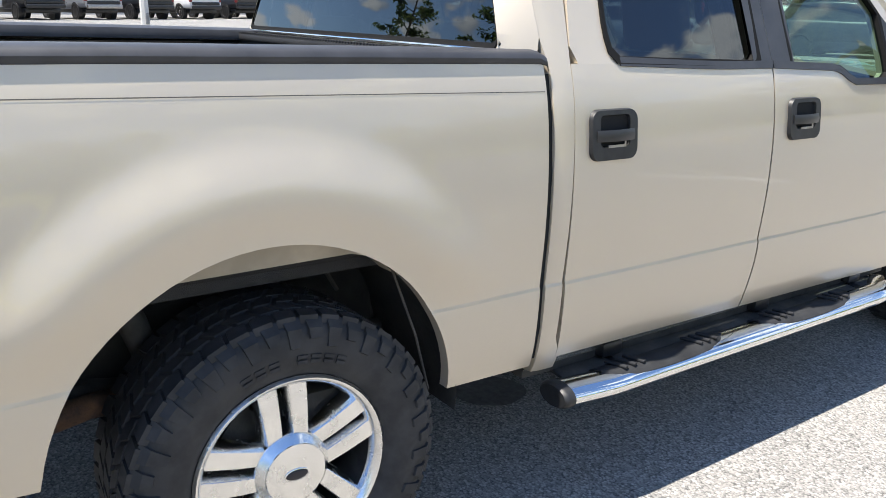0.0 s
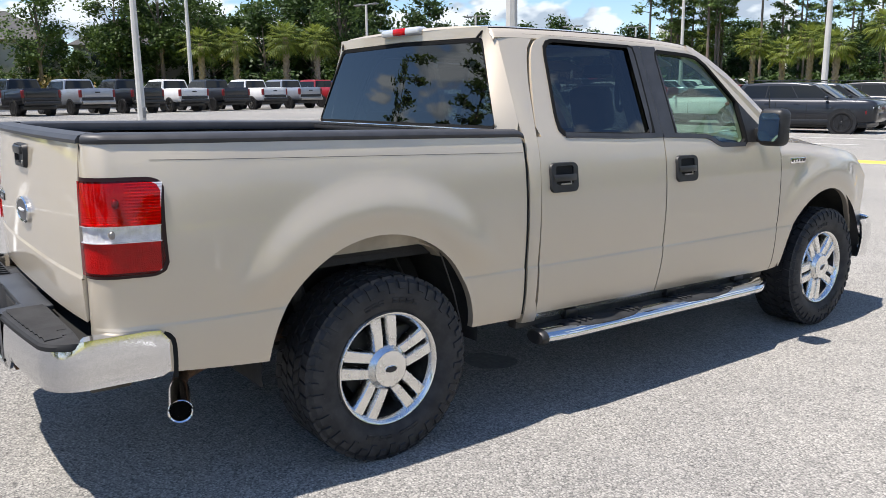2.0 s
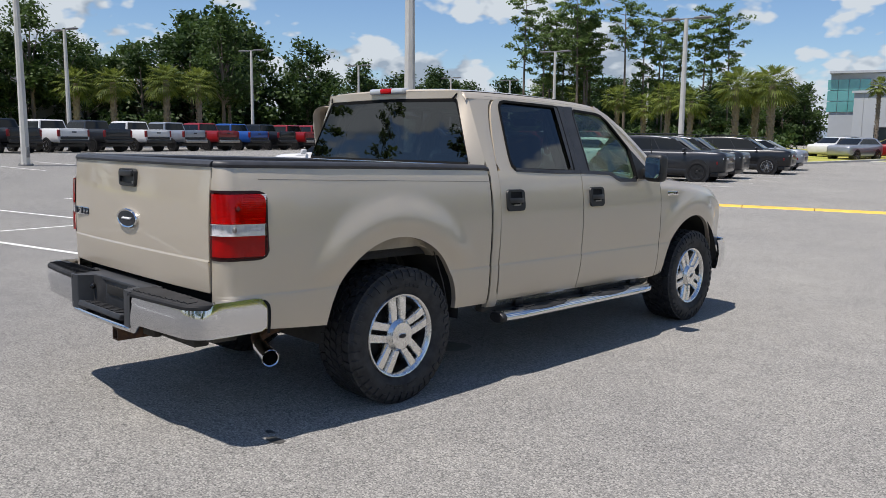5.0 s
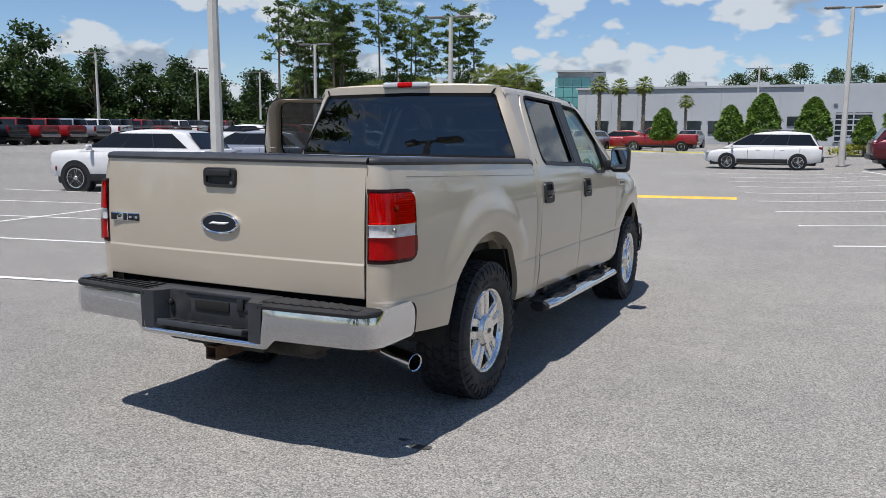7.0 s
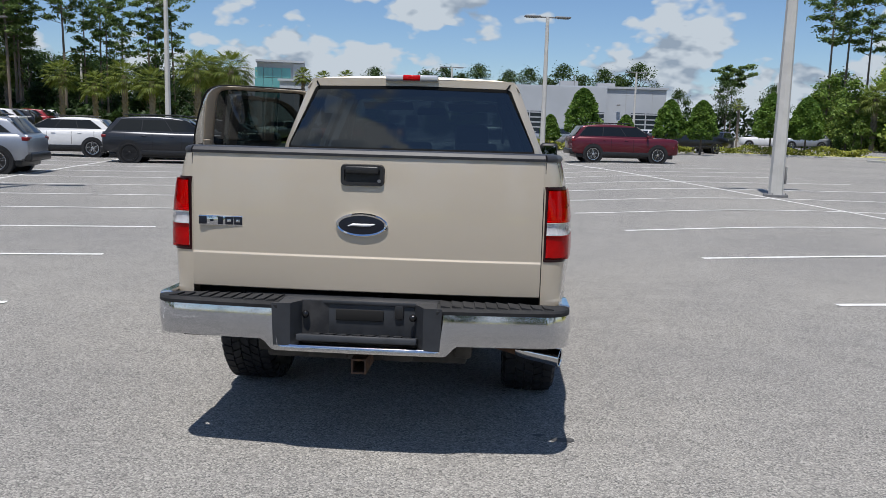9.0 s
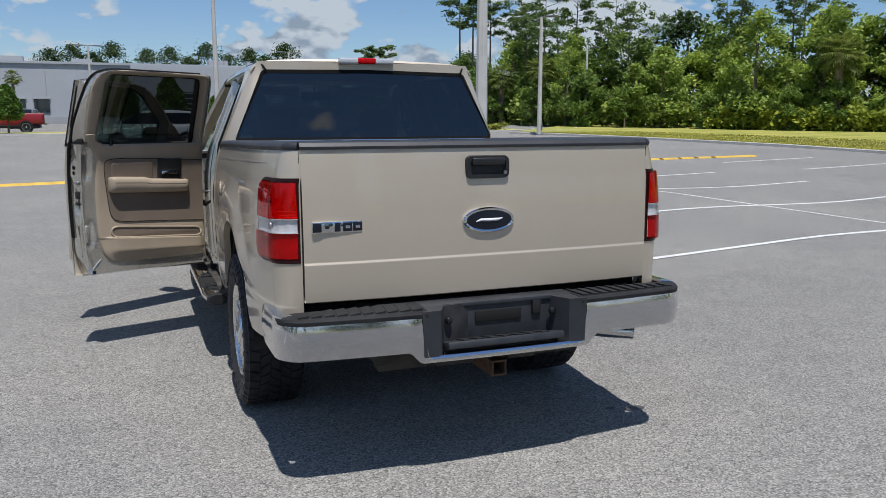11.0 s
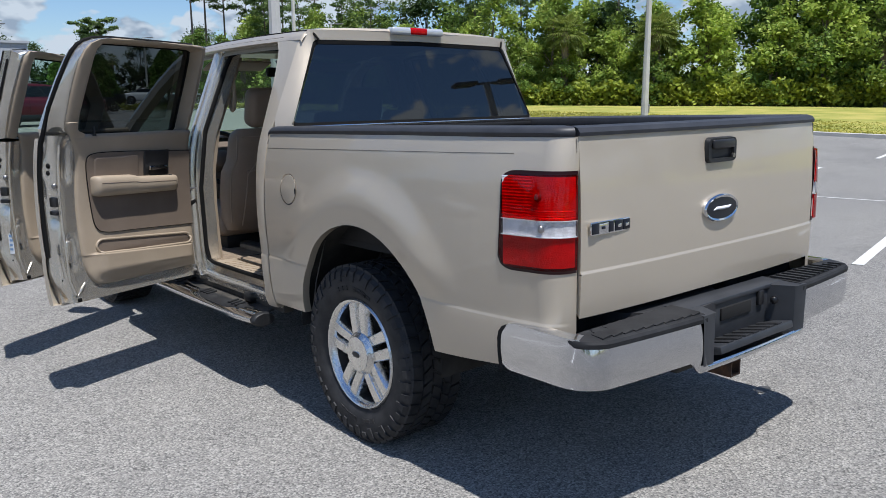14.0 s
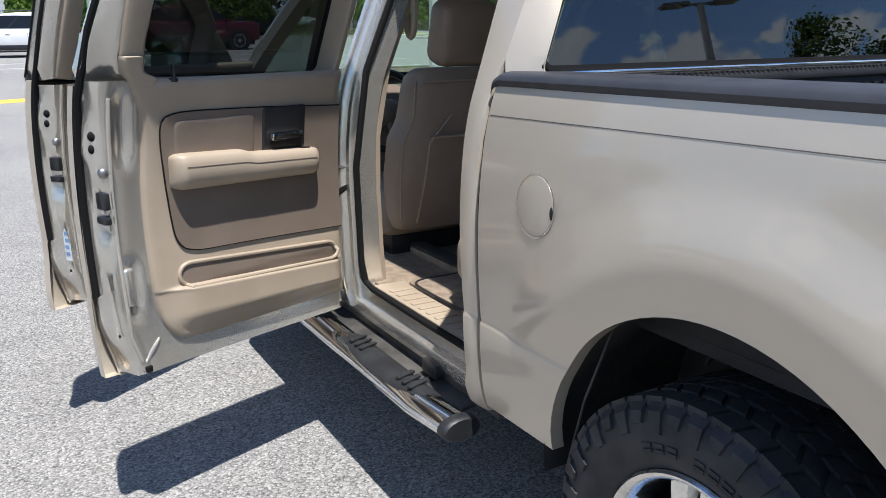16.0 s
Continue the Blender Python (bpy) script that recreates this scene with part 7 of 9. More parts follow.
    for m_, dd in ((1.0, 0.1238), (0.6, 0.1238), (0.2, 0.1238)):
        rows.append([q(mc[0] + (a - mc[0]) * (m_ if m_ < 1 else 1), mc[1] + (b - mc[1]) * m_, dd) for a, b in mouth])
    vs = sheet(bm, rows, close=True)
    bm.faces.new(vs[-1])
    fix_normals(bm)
    sub("pocket_shade", bm, M["trim_dark"], "dark sheet for the shade inside the pocket mouth")
    bm = bmesh.new()
    pipe(bm, [q(a, b, 0.1245 + (0.018 if b < mc[1] - 0.012 else 0.0)) for a, b in mouth + mouth[:1]], 0.0065, 8, False)
    sub("pocket_rim", bm, M["trim_tan"])
    if not front:
        bm = bmesh.new()
        cyl(bm, q(L - 0.245, 1.362, 0.108), 0.006, 0.05, "z", 8)
        cyl(bm, q(L - 0.245, 1.342, 0.112), 0.013, 0.010, "z", 12)
        sub("lock_pin", bm, M["satin_black"])
    # inner window frame: a tan cover, and the bare pressing outside it
    fr_in = [(c[0] + (p[0] - c[0]) * 0.995, c[1] + (p[1] - c[1]) * 0.99) for p in inn]

    def between(w_latch, w, top=0.80):
        """A ring so far outside the glass, wider along the latch side."""
        ring = []
        for a, b in zip(fr_in, out_ring):
            gap_ = math.dist(a, b)
            side = smooth01((1.16 + y0 - 0.873 - a[0]) / 0.06)
            f = min(top, (w + (w_latch - w) * side) / max(gap_, 1e-6))
            ring.append((a[0] + (b[0] - a[0]) * f, a[1] + (b[1] - a[1]) * f))
        return ring
    bm = bmesh.new()
    sheet(bm, [[at(y, z, dd) for y, z in between(wl, w)] for wl, w, dd in ((0.083, 0.034, 0.060), (0.082, 0.033, 0.100), (0.077, 0.029, 0.108), (0.055, 0.020, 0.112), (0.020, 0.008, 0.110), (0.006, 0.003, 0.100))] + [[at(y, z, 0.02) for y, z in fr_in]], close=True)
    fix_normals(bm)
    sub("inner_window_frame", bm, M["trim_tan"], "tan inner window frame", 50)
    bm = bmesh.new()
    sheet(bm, [[at(y, z, dd) for y, z in between(wl, w, tp)] for wl, w, dd, tp in ((0.070, 0.026, 0.094, 0.70), (0.088, 0.040, 0.095, 0.82), (0.098, 0.050, 0.088, 0.88), (0.106, 0.058, 0.070, 0.92), (0.118, 0.066, 0.062, 0.95), (0.150, 0.090, 0.046, 0.975))], close=True)
    fix_normals(bm)
    sub("frame_pressing", bm, M["inner_paint"], "bare beige window surround", 50)
    return d


# ---------------------------------------------------------------- step bars, fuel flap
def step_bar(s):
    b = new("step_bar")
    b.parent = TRUCK
    b["label"] = "chrome oval step bar with black treads"
    y0, y1, x, z = 0.872, 2.80, 0.982, 0.388

    def sec(k, sc=1.0):
        a = 2 * math.pi * k / 20
        return (0.062 * sc * math.cos(a), 0.036 * sc * math.sin(a))
    bm = bmesh.new()
    rows = []
    for i in range(25):
        y = y0 + (y1 - y0) * i / 24
        xin = 0.07 * smooth01((y - 2.62) / 0.2) + 0.02 * smooth01((1.05 - y) / 0.2)
        rows.append([(s * (x - xin + sec(k)[0]), y, z + sec(k)[1]) for k in range(20)])
    vs = sheet(bm, rows, close=True)
    bm.faces.new(vs[-1]); bm.faces.new(vs[0])
    fix_normals(bm)
    part("tube", bm, M["chrome"], b, "chrome oval tube")
    bm = bmesh.new()
    rows = [[(s * (x - 0.02 + sec(k, sc)[0]), yy, z + sec(k, sc)[1]) for k in range(20)] for sc, yy in ((1.05, y0 + 0.004), (1.05, y0 - 0.016), (1.0, y0 - 0.026), (0.88, y0 - 0.032))]
    vs = sheet(bm, rows, close=True)
    bm.faces.new(vs[-1])
    fix_normals(bm)
    part("end_cap", bm, M["black_plastic"], b)
    for ya, yb in ((1.02, 1.60), (1.82, 2.42)):
        bm = bmesh.new()
        rows = []
        for i in range(17):
            t = i / 16
            y = ya + (yb - ya) * t
            e = math.sin(math.pi * t) ** 0.35
            rows.append([(s * (x + 0.062 * math.cos(a) * (0.98 if j else 1) * (1 if a > 1.7 else e)), y, z + 0.037 * math.sin(a) + 0.007) for j, a in enumerate([0.5, 0.75, 1.1, 1.57, 2.1, 2.6])])
        sheet(bm, rows)
        fix_normals(bm)
        thicken(bm, 0.006)
        t_ = part("tread_pad", bm, M["pad_plastic"], b, "black ribbed step tread")
        for i in (0, 1, 2, 9, 10, 11):
            bm = bmesh.new()
            y = ya + 0.07 + (yb - ya - 0.14) * i / 11
            box(bm, (s * (x - 0.008), y, z + 0.046), (0.075, 0.018, 0.010), 0.004, rot=Matrix.Rotation(radians(20), 4, 'Z'))
            part("tread_rib", bm, M["pad_plastic"], t_)
    for y in (1.15, 1.95, 2.6):
        bm = bmesh.new()
        pipe(bm, [(s * 0.94, y, 0.385), (s * 0.84, y, 0.40), (s * 0.80, y, 0.50), (s * 0.5, y, 0.52)], 0.028, 8)
        box(bm, (s * 0.86, y, 0.445), (0.09, 0.09, 0.05), 0.01)
        part("bracket", bm, M["satin_black"], b)
    bm = bmesh.new()
    box(bm, (s * 0.84, 1.85, 0.455), (0.06, 2.1, 0.09), 0.01)
    part("rocker_underside", bm, M["chassis"], TRUCK)
    bm = bmesh.new()
    box(bm, (s * 0.885, 1.85, 0.405), (0.13, 1.85, 0.012), 0.003, rot=Matrix.Rotation(radians(s * 8), 4, 'Y'))
    part("splash_shield", bm, M["chassis"], TRUCK, "dark shield between sill and step bar")


def fuel_flap():
    s = -1
    bm = bmesh.new()
    rows = []
    for r, lift in ((0.0, 0.003), (0.060, 0.003), (0.068, 0.002), (0.070, -0.006)):
        rows.append([(s * (body_x(0.54 + r * math.cos(a), 1.082 + r * 1.0 * math.sin(a)) + lift), 0.54 + r * math.cos(a), 1.082 + r * 1.0 * math.sin(a)) for a in [2 * math.pi * k / 36 for k in range(36)]])
    sheet(bm, rows, close=True)
    weld(bm)
    fix_normals(bm)
    f = part("fuel_flap", bm, M["paint"], TRUCK, "round beige fuel flap", smooth=60)
    bm = bmesh.new()
    rows = [[(s * (body_x(0.54, 1.082) + l), 0.54 + r * math.cos(a), 1.082 + r * math.sin(a)) for r, l in ((0.0695, 0.0022), (0.0735, 0.0030))] for a in [2 * math.pi * k / 40 for k in range(41)]]
    rows = [[(s * (body_x(p[1], p[2]) + 0.0022), p[1], p[2]) for p in row] for row in rows]
    sheet(bm, rows)
    fix_normals(bm)
    part("flap_gap", bm, M["chrome"], f)
    bm = bmesh.new()
    ball(bm, (s * (body_x(0.475, 1.075) + 0.001), 0.477, 1.075), (0.004, 0.006, 0.016), 10, 8)
    part("finger_recess", bm, M["gap"], f)


cab_roof()
cab_back()
for s in (-1, 1):
    cab_side(s)
    step_bar(s)
cab_front()
interior()
fuel_flap()
door(1, False, 0, False)
door(1, True, 0, False)
door(-1, False, 71.0, True)
door(-1, True, 57.0, True)
for s in (-1, 1):
    strip_on_side("pin_stripe", s, [(-0.90 + 0.0927 * i, 1.297 - 0.0017 * i) for i in range(19)], 0.0022, M["pin_line"], TRUCK, 0.0007)
    # the dark slot between bed and cab
    bm = bmesh.new()
    sheet(bm, [[(s * (body_x(0.79, z) - 0.035), y, z) for y in (0.772, 0.803)] for z in (0.47, 0.7, 0.9, 1.1, 1.3)])
    fix_normals(bm)
    part("bed_gap", bm, M["gap"], TRUCK)
strip_on_side("door_stripe", 1, [(0.89 + 0.1 * i, 1.256 - 0.0008 * i) for i in range(9)], 0.002, M["pin_line"], TRUCK, 0.0007)
bm = bmesh.new()
sheet(bm, [[(side_x(1.787, z) - 0.022, y, z) for y in (1.765, 1.81)] for z in (0.50, 0.7, 0.9, 1.1, 1.335, 1.6, 1.80)])
face_way(bm, (1, 0, 0))
part("door_gap", bm, M["gap"], TRUCK)

# ---------------------------------------------------------------- light poles
def light_pole(x, y, h, r=0.13, heads=2, turn=0.0):
    z = ground_z(x, y)
    t = thing("light_pole", pose(x, y, z, 0, 0, turn), "tall pale concrete parking light pole with flat lamp heads" if heads else "tall pale concrete light pole on the parking lot", "light pole", "parking light poles")
    bm = bmesh.new()
    s = []
    for k in range(9):
        f = k / 8
        rr = r * (1.15 - 0.45 * f)
        s.append([(rr * math.cos(a) , rr * math.sin(a), h * f) for a in [math.pi / 4 * i + 0.39 for i in range(8)]])
    vs = sheet(bm, s, close=True)
    bm.faces.new(vs[-1]); bm.faces.new(vs[0][::-1])
    part("shaft", bm, M["pole"], t, smooth=20)
    bm = bmesh.new()
    cyl(bm, (0, 0, 0.03), r * 1.9, 0.06, seg=20)
    for i in range(4):
        a = math.pi / 2 * i + 0.78
        cyl(bm, (r * 1.55 * math.cos(a), r * 1.55 * math.sin(a), 0.08), 0.018, 0.05, seg=6)
    part("base_plate", bm, M["metal_grey"], t)
    bm = bmesh.new()
    box(bm, (r * 1.12 + 0.03, 0, 0.55), (0.05, 0.13, 0.42), 0.008)
    part("junction_box", bm, M["metal_grey"], t)
    if heads:
        bm = bmesh.new()
        box(bm, (0, 0, h), (0.5 if heads == 1 else 0.9, 0.07, 0.07), 0.01)
        part("arm", bm, M["metal_grey"], t)
        for k in ((-1, 1) if heads == 2 else (1,)):
            bm = bmesh.new()
            box(bm, (k * 0.82, 0, h + 0.02), (0.85, 0.34, 0.09), 0.03)
            box(bm, (k * 0.86, 0, h - 0.035), (0.6, 0.26, 0.03), 0.008)
            part("lamp_head", bm, M["metal_grey"], t)
    return t


POLES = [(-11.3, 11.6, 7.6, 0.15, 2, 10), (7.70, 16.45, 7.6, 0.16, 2, 10), (2.9, 39.5, 7.5, 0.13, 2, 12), (-16.0, 35.0, 7.6, 0.14, 2, 12),
         (-31.0, 8.6, 7.8, 0.15, 2, 12), (23.7, 43.3, 7.5, 0.14, 1, -60), (39.6, 64.0, 7.5, 0.14, 1, -60), (31.0, 21.8, 7.8, 0.16, 2, -30),
         (-4.7, 81.7, 7.6, 0.13, 2, 12), (14.9, 84.0, 7.6, 0.13, 2, 12), (-49.3, 17.4, 7.6, 0.14, 2, 12), (-51.1, 32.1, 7.6, 0.13, 2, 12),
         (-33.0, 47.0, 7.6, 0.13, 2, 12), (-43.2, 78.0, 7.6, 0.13, 2, 12), (-55.6, 46.6, 7.6, 0.13, 2, 12), (-61.2, 65.0, 7.6, 0.13, 2, 12),
         (-59.0, 73.0, 7.6, 0.13, 2, 12), (34.2, 97.7, 7.6, 0.13, 1, -60), (-8.3, -15.6, 7.6, 0.15, 2, 12), (15.5, -13.5, 7.6, 0.15, 2, 12)]
for p in POLES:
    light_pole(*p)

# ---------------------------------------------------------------- parked vehicles
def car_wheel(parent, x, y, r, rim_mat, side):
    w = new("wheel")
    w.parent = parent
    w.matrix_basis = pose(x, y, r, 0, 0, 0 if side > 0 else 180)
    bm = bmesh.new()
    lathe(bm, [(r * 0.66, 0.09), (r * 0.74, 0.112), (r * 0.86, 0.118), (r * 0.94, 0.110), (r, 0.08), (r, -0.1), (r * 0.9, -0.12), (r * 0.6, -0.1)], (0, 0, 0), "x", 32)
    fix_normals(bm)
    part("tyre", bm, M["rubber_dark"], w)
    bm = bmesh.new()
    lathe(bm, [(r * 0.69, 0.09), (r * 0.715, 0.114), (r * 0.66, 0.112), (r * 0.62, 0.06), (r * 0.56, -0.05)], (0, 0, 0), "x", 32)
    for i in range(5):
        a = 2 * math.pi * i / 5 + 0.3
        for k in (-1, 1):
            # flat tapered spokes in pairs
            u = Vector((0, math.cos(a + k * 0.17), math.sin(a + k * 0.17)))
            t_ = Vector((0, -u.z, u.y))
            c0, c1 = u * r * 0.14 + t_ * k * r * 0.02, u * r * 0.68
            pts = [c0 + t_ * r * 0.055, c1 + t_ * r * 0.042, c1 - t_ * r * 0.042, c0 - t_ * r * 0.055]
            ngon_prism(bm, [p + Vector((0.106, 0, 0)) for p in pts], (-0.03, 0, 0))
    lathe(bm, [(r * 0.02, 0.114), (r * 0.14, 0.112), (r * 0.17, 0.100), (r * 0.17, 0.06)], (0, 0, 0), "x", 16)
    fix_normals(bm)
    part("rim", bm, rim_mat, w)
    bm = bmesh.new()
    cyl(bm, (0.0, 0, 0), r * 0.63, 0.02, "x", 20)
    part("disc", bm, M["gap"], w)


def loft_body(sections):
    """A closed shell over sections (y, low, shoulder, top, half width), mirrored left to right."""
    bm = bmesh.new()
    rows = []
    for y, z0, zm, z1, w in sections:
        half = [(0.0, z0), (w * 0.80, z0), (w * 0.95, z0 + 0.05), (w, z0 + 0.20), (w * 1.005, (z0 + zm) / 2 + 0.08), (w, zm), (w * 0.965, zm + (z1 - zm) * 0.7), (w * 0.90, z1 - 0.004), (w * 0.5, z1 + 0.012), (0.0, z1 + 0.016)]
        rows.append([(x, y, z) for x, z in half] + [(-x, y, z) for x, z in half[-2:0:-1]])
    vs = sheet(bm, rows, close=True)
    bm.faces.new(vs[0]); bm.faces.new(vs[-1])
    fix_normals(bm)
    return bm


KINDS = {
    # length along y, nose towards +y; body sections; cabin outline (y, z) at belt and roof; axles; wheel radius
    "suv": dict(body=[(-2.34, 0.55, 0.86, 1.00, 0.78), (-2.30, 0.42, 0.92, 1.12, 0.88), (-2.05, 0.36, 0.95, 1.17, 0.94), (-1.2, 0.32, 0.94, 1.16, 0.955), (0.2, 0.30, 0.91, 1.13, 0.955), (0.95, 0.30, 0.89, 1.11, 0.955), (1.5, 0.32, 0.91, 1.12, 0.948), (2.0, 0.36, 0.92, 1.10, 0.925), (2.22, 0.39, 0.91, 1.06, 0.88), (2.31, 0.42, 0.87, 1.01, 0.81), (2.35, 0.48, 0.80, 0.94, 0.73)],
                belt=(-2.26, 1.36), roof=(-1.70, 0.22), roof_z=1.67, belt_z=1.13, axles=(-1.46, 1.44), r=0.375),
    "long_suv": dict(body=[(-2.60, 0.55, 0.88, 1.07, 0.80), (-2.55, 0.42, 0.94, 1.18, 0.90), (-2.2, 0.36, 0.96, 1.21, 0.96), (-1.2, 0.32, 0.96, 1.19, 0.975), (0.2, 0.30, 0.94, 1.17, 0.975), (1.0, 0.30, 0.93, 1.17, 0.975), (1.6, 0.32, 0.97, 1.19, 0.968), (2.25, 0.36, 0.99, 1.17, 0.945), (2.48, 0.38, 0.98, 1.13, 0.90), (2.57, 0.40, 0.94, 1.08, 0.84), (2.61, 0.46, 0.86, 1.01, 0.76)],
                belt=(-2.50, 1.45), roof=(-2.02, 0.42), roof_z=1.80, belt_z=1.17, axles=(-1.55, 1.57), r=0.39),
    "minivan": dict(body=[(-2.58, 0.50, 0.80, 0.98, 0.80), (-2.52, 0.36, 0.86, 1.10, 0.92), (-2.1, 0.28, 0.88, 1.12, 0.98), (-1.0, 0.24, 0.86, 1.06, 0.99), (0.5, 0.24, 0.84, 1.02, 0.99), (1.3, 0.24, 0.82, 0.98, 0.98), (1.9, 0.26, 0.78, 0.92, 0.95), (2.35, 0.30, 0.72, 0.82, 0.86), (2.58, 0.38, 0.62, 0.70, 0.70)],
                    belt=(-2.46, 1.75), roof=(-2.02, 0.30), roof_z=1.77, belt_z=1.05, axles=(-1.55, 1.54), r=0.36),
    "pickup": dict(body=[(-2.95, 0.62, 1.00, 1.36, 0.93), (-2.92, 0.60, 1.02, 1.40, 0.99), (-1.4, 0.52, 1.00, 1.40, 1.01), (-0.98, 0.48, 0.98, 1.38, 1.01), (0.4, 0.44, 0.96, 1.30, 1.01), (1.2, 0.44, 0.96, 1.28, 1.01), (1.7, 0.46, 0.96, 1.26, 1.0), (2.4, 0.50, 0.96, 1.22, 0.97), (2.82, 0.55, 0.92, 1.14, 0.90), (2.92, 0.60, 0.84, 1.02, 0.80)],
                   belt=(-0.95, 1.50), roof=(-0.80, 0.75), roof_z=1.95, belt_z=1.30, axles=(-1.75, 1.95), r=0.41),
}


def vehicle(name, kind, paint, m, label, category, group="", dark_rims=False, detail=True):
    k = KINDS[kind]
    v = thing(name, m, label, category, group)
    mat = M[paint]
    part("body", loft_body(k["body"]), mat, v, smooth=40)
    b0, b1 = k["belt"]
    r0, r1 = k["roof"]
    zb, zr = k["belt_z"], k["roof_z"]
    wb, wr = 0.90, 0.70
    if kind == "pickup":
        wb, wr = 0.94, 0.74
    # cabin
    bm = bmesh.new()

    arc = 0.03 if kind == "pickup" else 0.09

    def sag(y, f):
        """The roof's line falls away to both ends."""
        return arc * f * f * abs((y - (r0 + r1) / 2) / ((r1 - r0) / 2)) ** 2.2

    def ring(y0, y1, z, w, bow, f):
        pts = []
        for i in range(9):
            t = i / 8 * 2 - 1
            pts.append((w * t, y1 + bow * (1 - t * t), z))
        for i in range(1, 10):
            pts.append((w, y1 + (y0 - y1) * i / 10, z))
        for i in range(9):
            t = 1 - i / 8 * 2
            pts.append((w * t, y0 - bow * 0.4 * (1 - t * t), z))
        for i in range(1, 10):
            pts.append((-w, y0 + (y1 - y0) * i / 10, z))
        return [(x, y, zz - min(0.14, sag(y, f))) for x, y, zz in pts]
    rows = []
    for f in (0.0, 0.25, 0.5, 0.75, 0.9, 0.97, 1.0):
        g = f if f < 0.9 else 0.9 + (f - 0.9) * 0.5
        w = wb + (wr - wb) * g - (0.05 if f == 1.0 else 0.015 if f == 0.97 else 0)
        e = 0.06 if f == 1.0 else 0.02 if f == 0.97 else 0.0
        rows.append(ring(b0 + (r0 - b0) * g + e, b1 + (r1 - b1) * g - e, zb - 0.05 + (zr - zb + 0.05) * f, w, 0.07, f))
    vs = sheet(bm, rows, close=True)
    # the roof, strip by strip across, between its two long edges
    r = vs[-1]
    one, two = r[8:19], [r[0]] + r[35:25:-1]
    for i in range(10):
        bm.faces.new((one[i], one[i + 1], two[i + 1], two[i]))
    bm.faces.new(r[0:9])
    bm.faces.new(r[18:27])
    fix_normals(bm)
    part("cabin", bm, mat, v, smooth=45)
    # panes set on the cabin's sides, front and back
    H = zr - zb

    def side_pt(s, y, f, lift=0.006):
        return (s * (wb + (wr - wb) * (f * H + 0.05) / (H + 0.05) + lift), y, zb + f * H)

    def end_y(f, front):
        g = (f * H + 0.05) / (H + 0.05)
        return b1 + (r1 - b1) * g if front else b0 + (r0 - b0) * g
    n = 2 if kind == "pickup" else 3
    for s in (-1, 1):
        lo, hi = 0.12, 0.79
        pillar = 0.34 if kind == "suv" else 0.12 if kind == "long_suv" else 0.0
        ys = end_y(lo, False) + 0.10 + pillar * 0.6, end_y(lo, True) - 0.10
        yt = end_y(hi, False) + 0.12 + pillar, end_y(hi, True) - 0.06
        bm = bmesh.new()
        sheet(bm, [[side_pt(s, u0 + (u1 - u0) * t, f, 0.003) for t in (-0.006, 0.25, 0.5, 0.75, 1.006)] for f, (u0, u1) in ((lo - 0.01, ys), (hi + 0.012, yt))])
        face_way(bm, (s, 0, 0))
        part("window_surround", bm, M["satin_black"], v)
        for i in range(n):
            a, b = i / n + 0.006, (i + 1) / n - 0.006
            bm = bmesh.new()
            pts = []
            for f, (u0, u1), order in ((lo, ys, (a, b)), (hi, yt, (b, a))):
                for t in order:
                    pts.append(side_pt(s, u0 + (u1 - u0) * t, f))
            vs = [bm.verts.new(p) for p in pts]
            bm.faces.new(vs)
            fix_normals(bm)
            face_way(bm, (s, 0, 0))
            thicken(bm, 0.004)
            part("side_window", bm, M["car_glass"], v)
    for front in (True, False):
        bm = bmesh.new()
        rows = []
        for f in (0.10, 0.35, 0.60, 0.86):
            g = (f * H + 0.05) / (H + 0.05)
            w = (wb + (wr - wb) * g) * 0.90
            sgn = 1 if front else -1
            rows.append([(w * t, end_y(f, front) + sgn * (0.07 if front else 0.028) * (1 - t * t * 0.8) + sgn * 0.012, zb + f * H) for t in [i / 6 - 1 for i in range(13)]])
        sheet(bm, rows)
        face_way(bm, (0, 1 if front else -1, 0.3))
        part("windscreen" if front else "rear_window", bm, M["car_glass"], v)
    # wheels in dark arches
    w0 = max(s[4] for s in k["body"])
    for y in k["axles"]:
        for s in (-1, 1):
            bm = bmesh.new()
            cyl(bm, (s * (w0 - 0.13), y, k["r"] + 0.01), k["r"] * (1.12 if kind == "pickup" or kind == "minivan" else 1.24), 0.272, "x", 32)
            part("wheel_arch", bm, M["satin_black"], v)
            car_wheel(v, s * (w0 - 0.10), y, k["r"], M["satin_black"] if dark_rims else M["rim"], s)
    if not detail:
        return v
    front, rear = k["body"][-1][0], k["body"][0][0]
    bm = bmesh.new()
    box(bm, (0, (front + rear) / 2, 0.33 if kind != "pickup" else 0.45), (w0 * 1.72, (front - rear) * 0.90, 0.24), 0.05)
    part("underbody", bm, M["satin_black"], v)
    for s in (-1, 1):
        zl = 0.90 if kind == "long_suv" else 0.78 if kind == "suv" or kind == "minivan" else 1.0
        bm = bmesh.new()
        box(bm, (s * 0.68, front - 0.14, zl), (0.36, 0.26, 0.10 if kind != "pickup" else 0.14), 0.035, 3, Matrix.Rotation(radians(-s * 22), 4, 'Z'))
        part("headlamp", bm, M["car_light"], v)
        if kind in ("suv", "long_suv"):
            bm = bmesh.new()
            box(bm, (s * (w0 * 0.965), front - 0.30, zl - 0.16), (0.03, 0.05, 0.12), 0.008)
            part("side_marker", bm, M["lamp_far"], v)
        bm = bmesh.new()
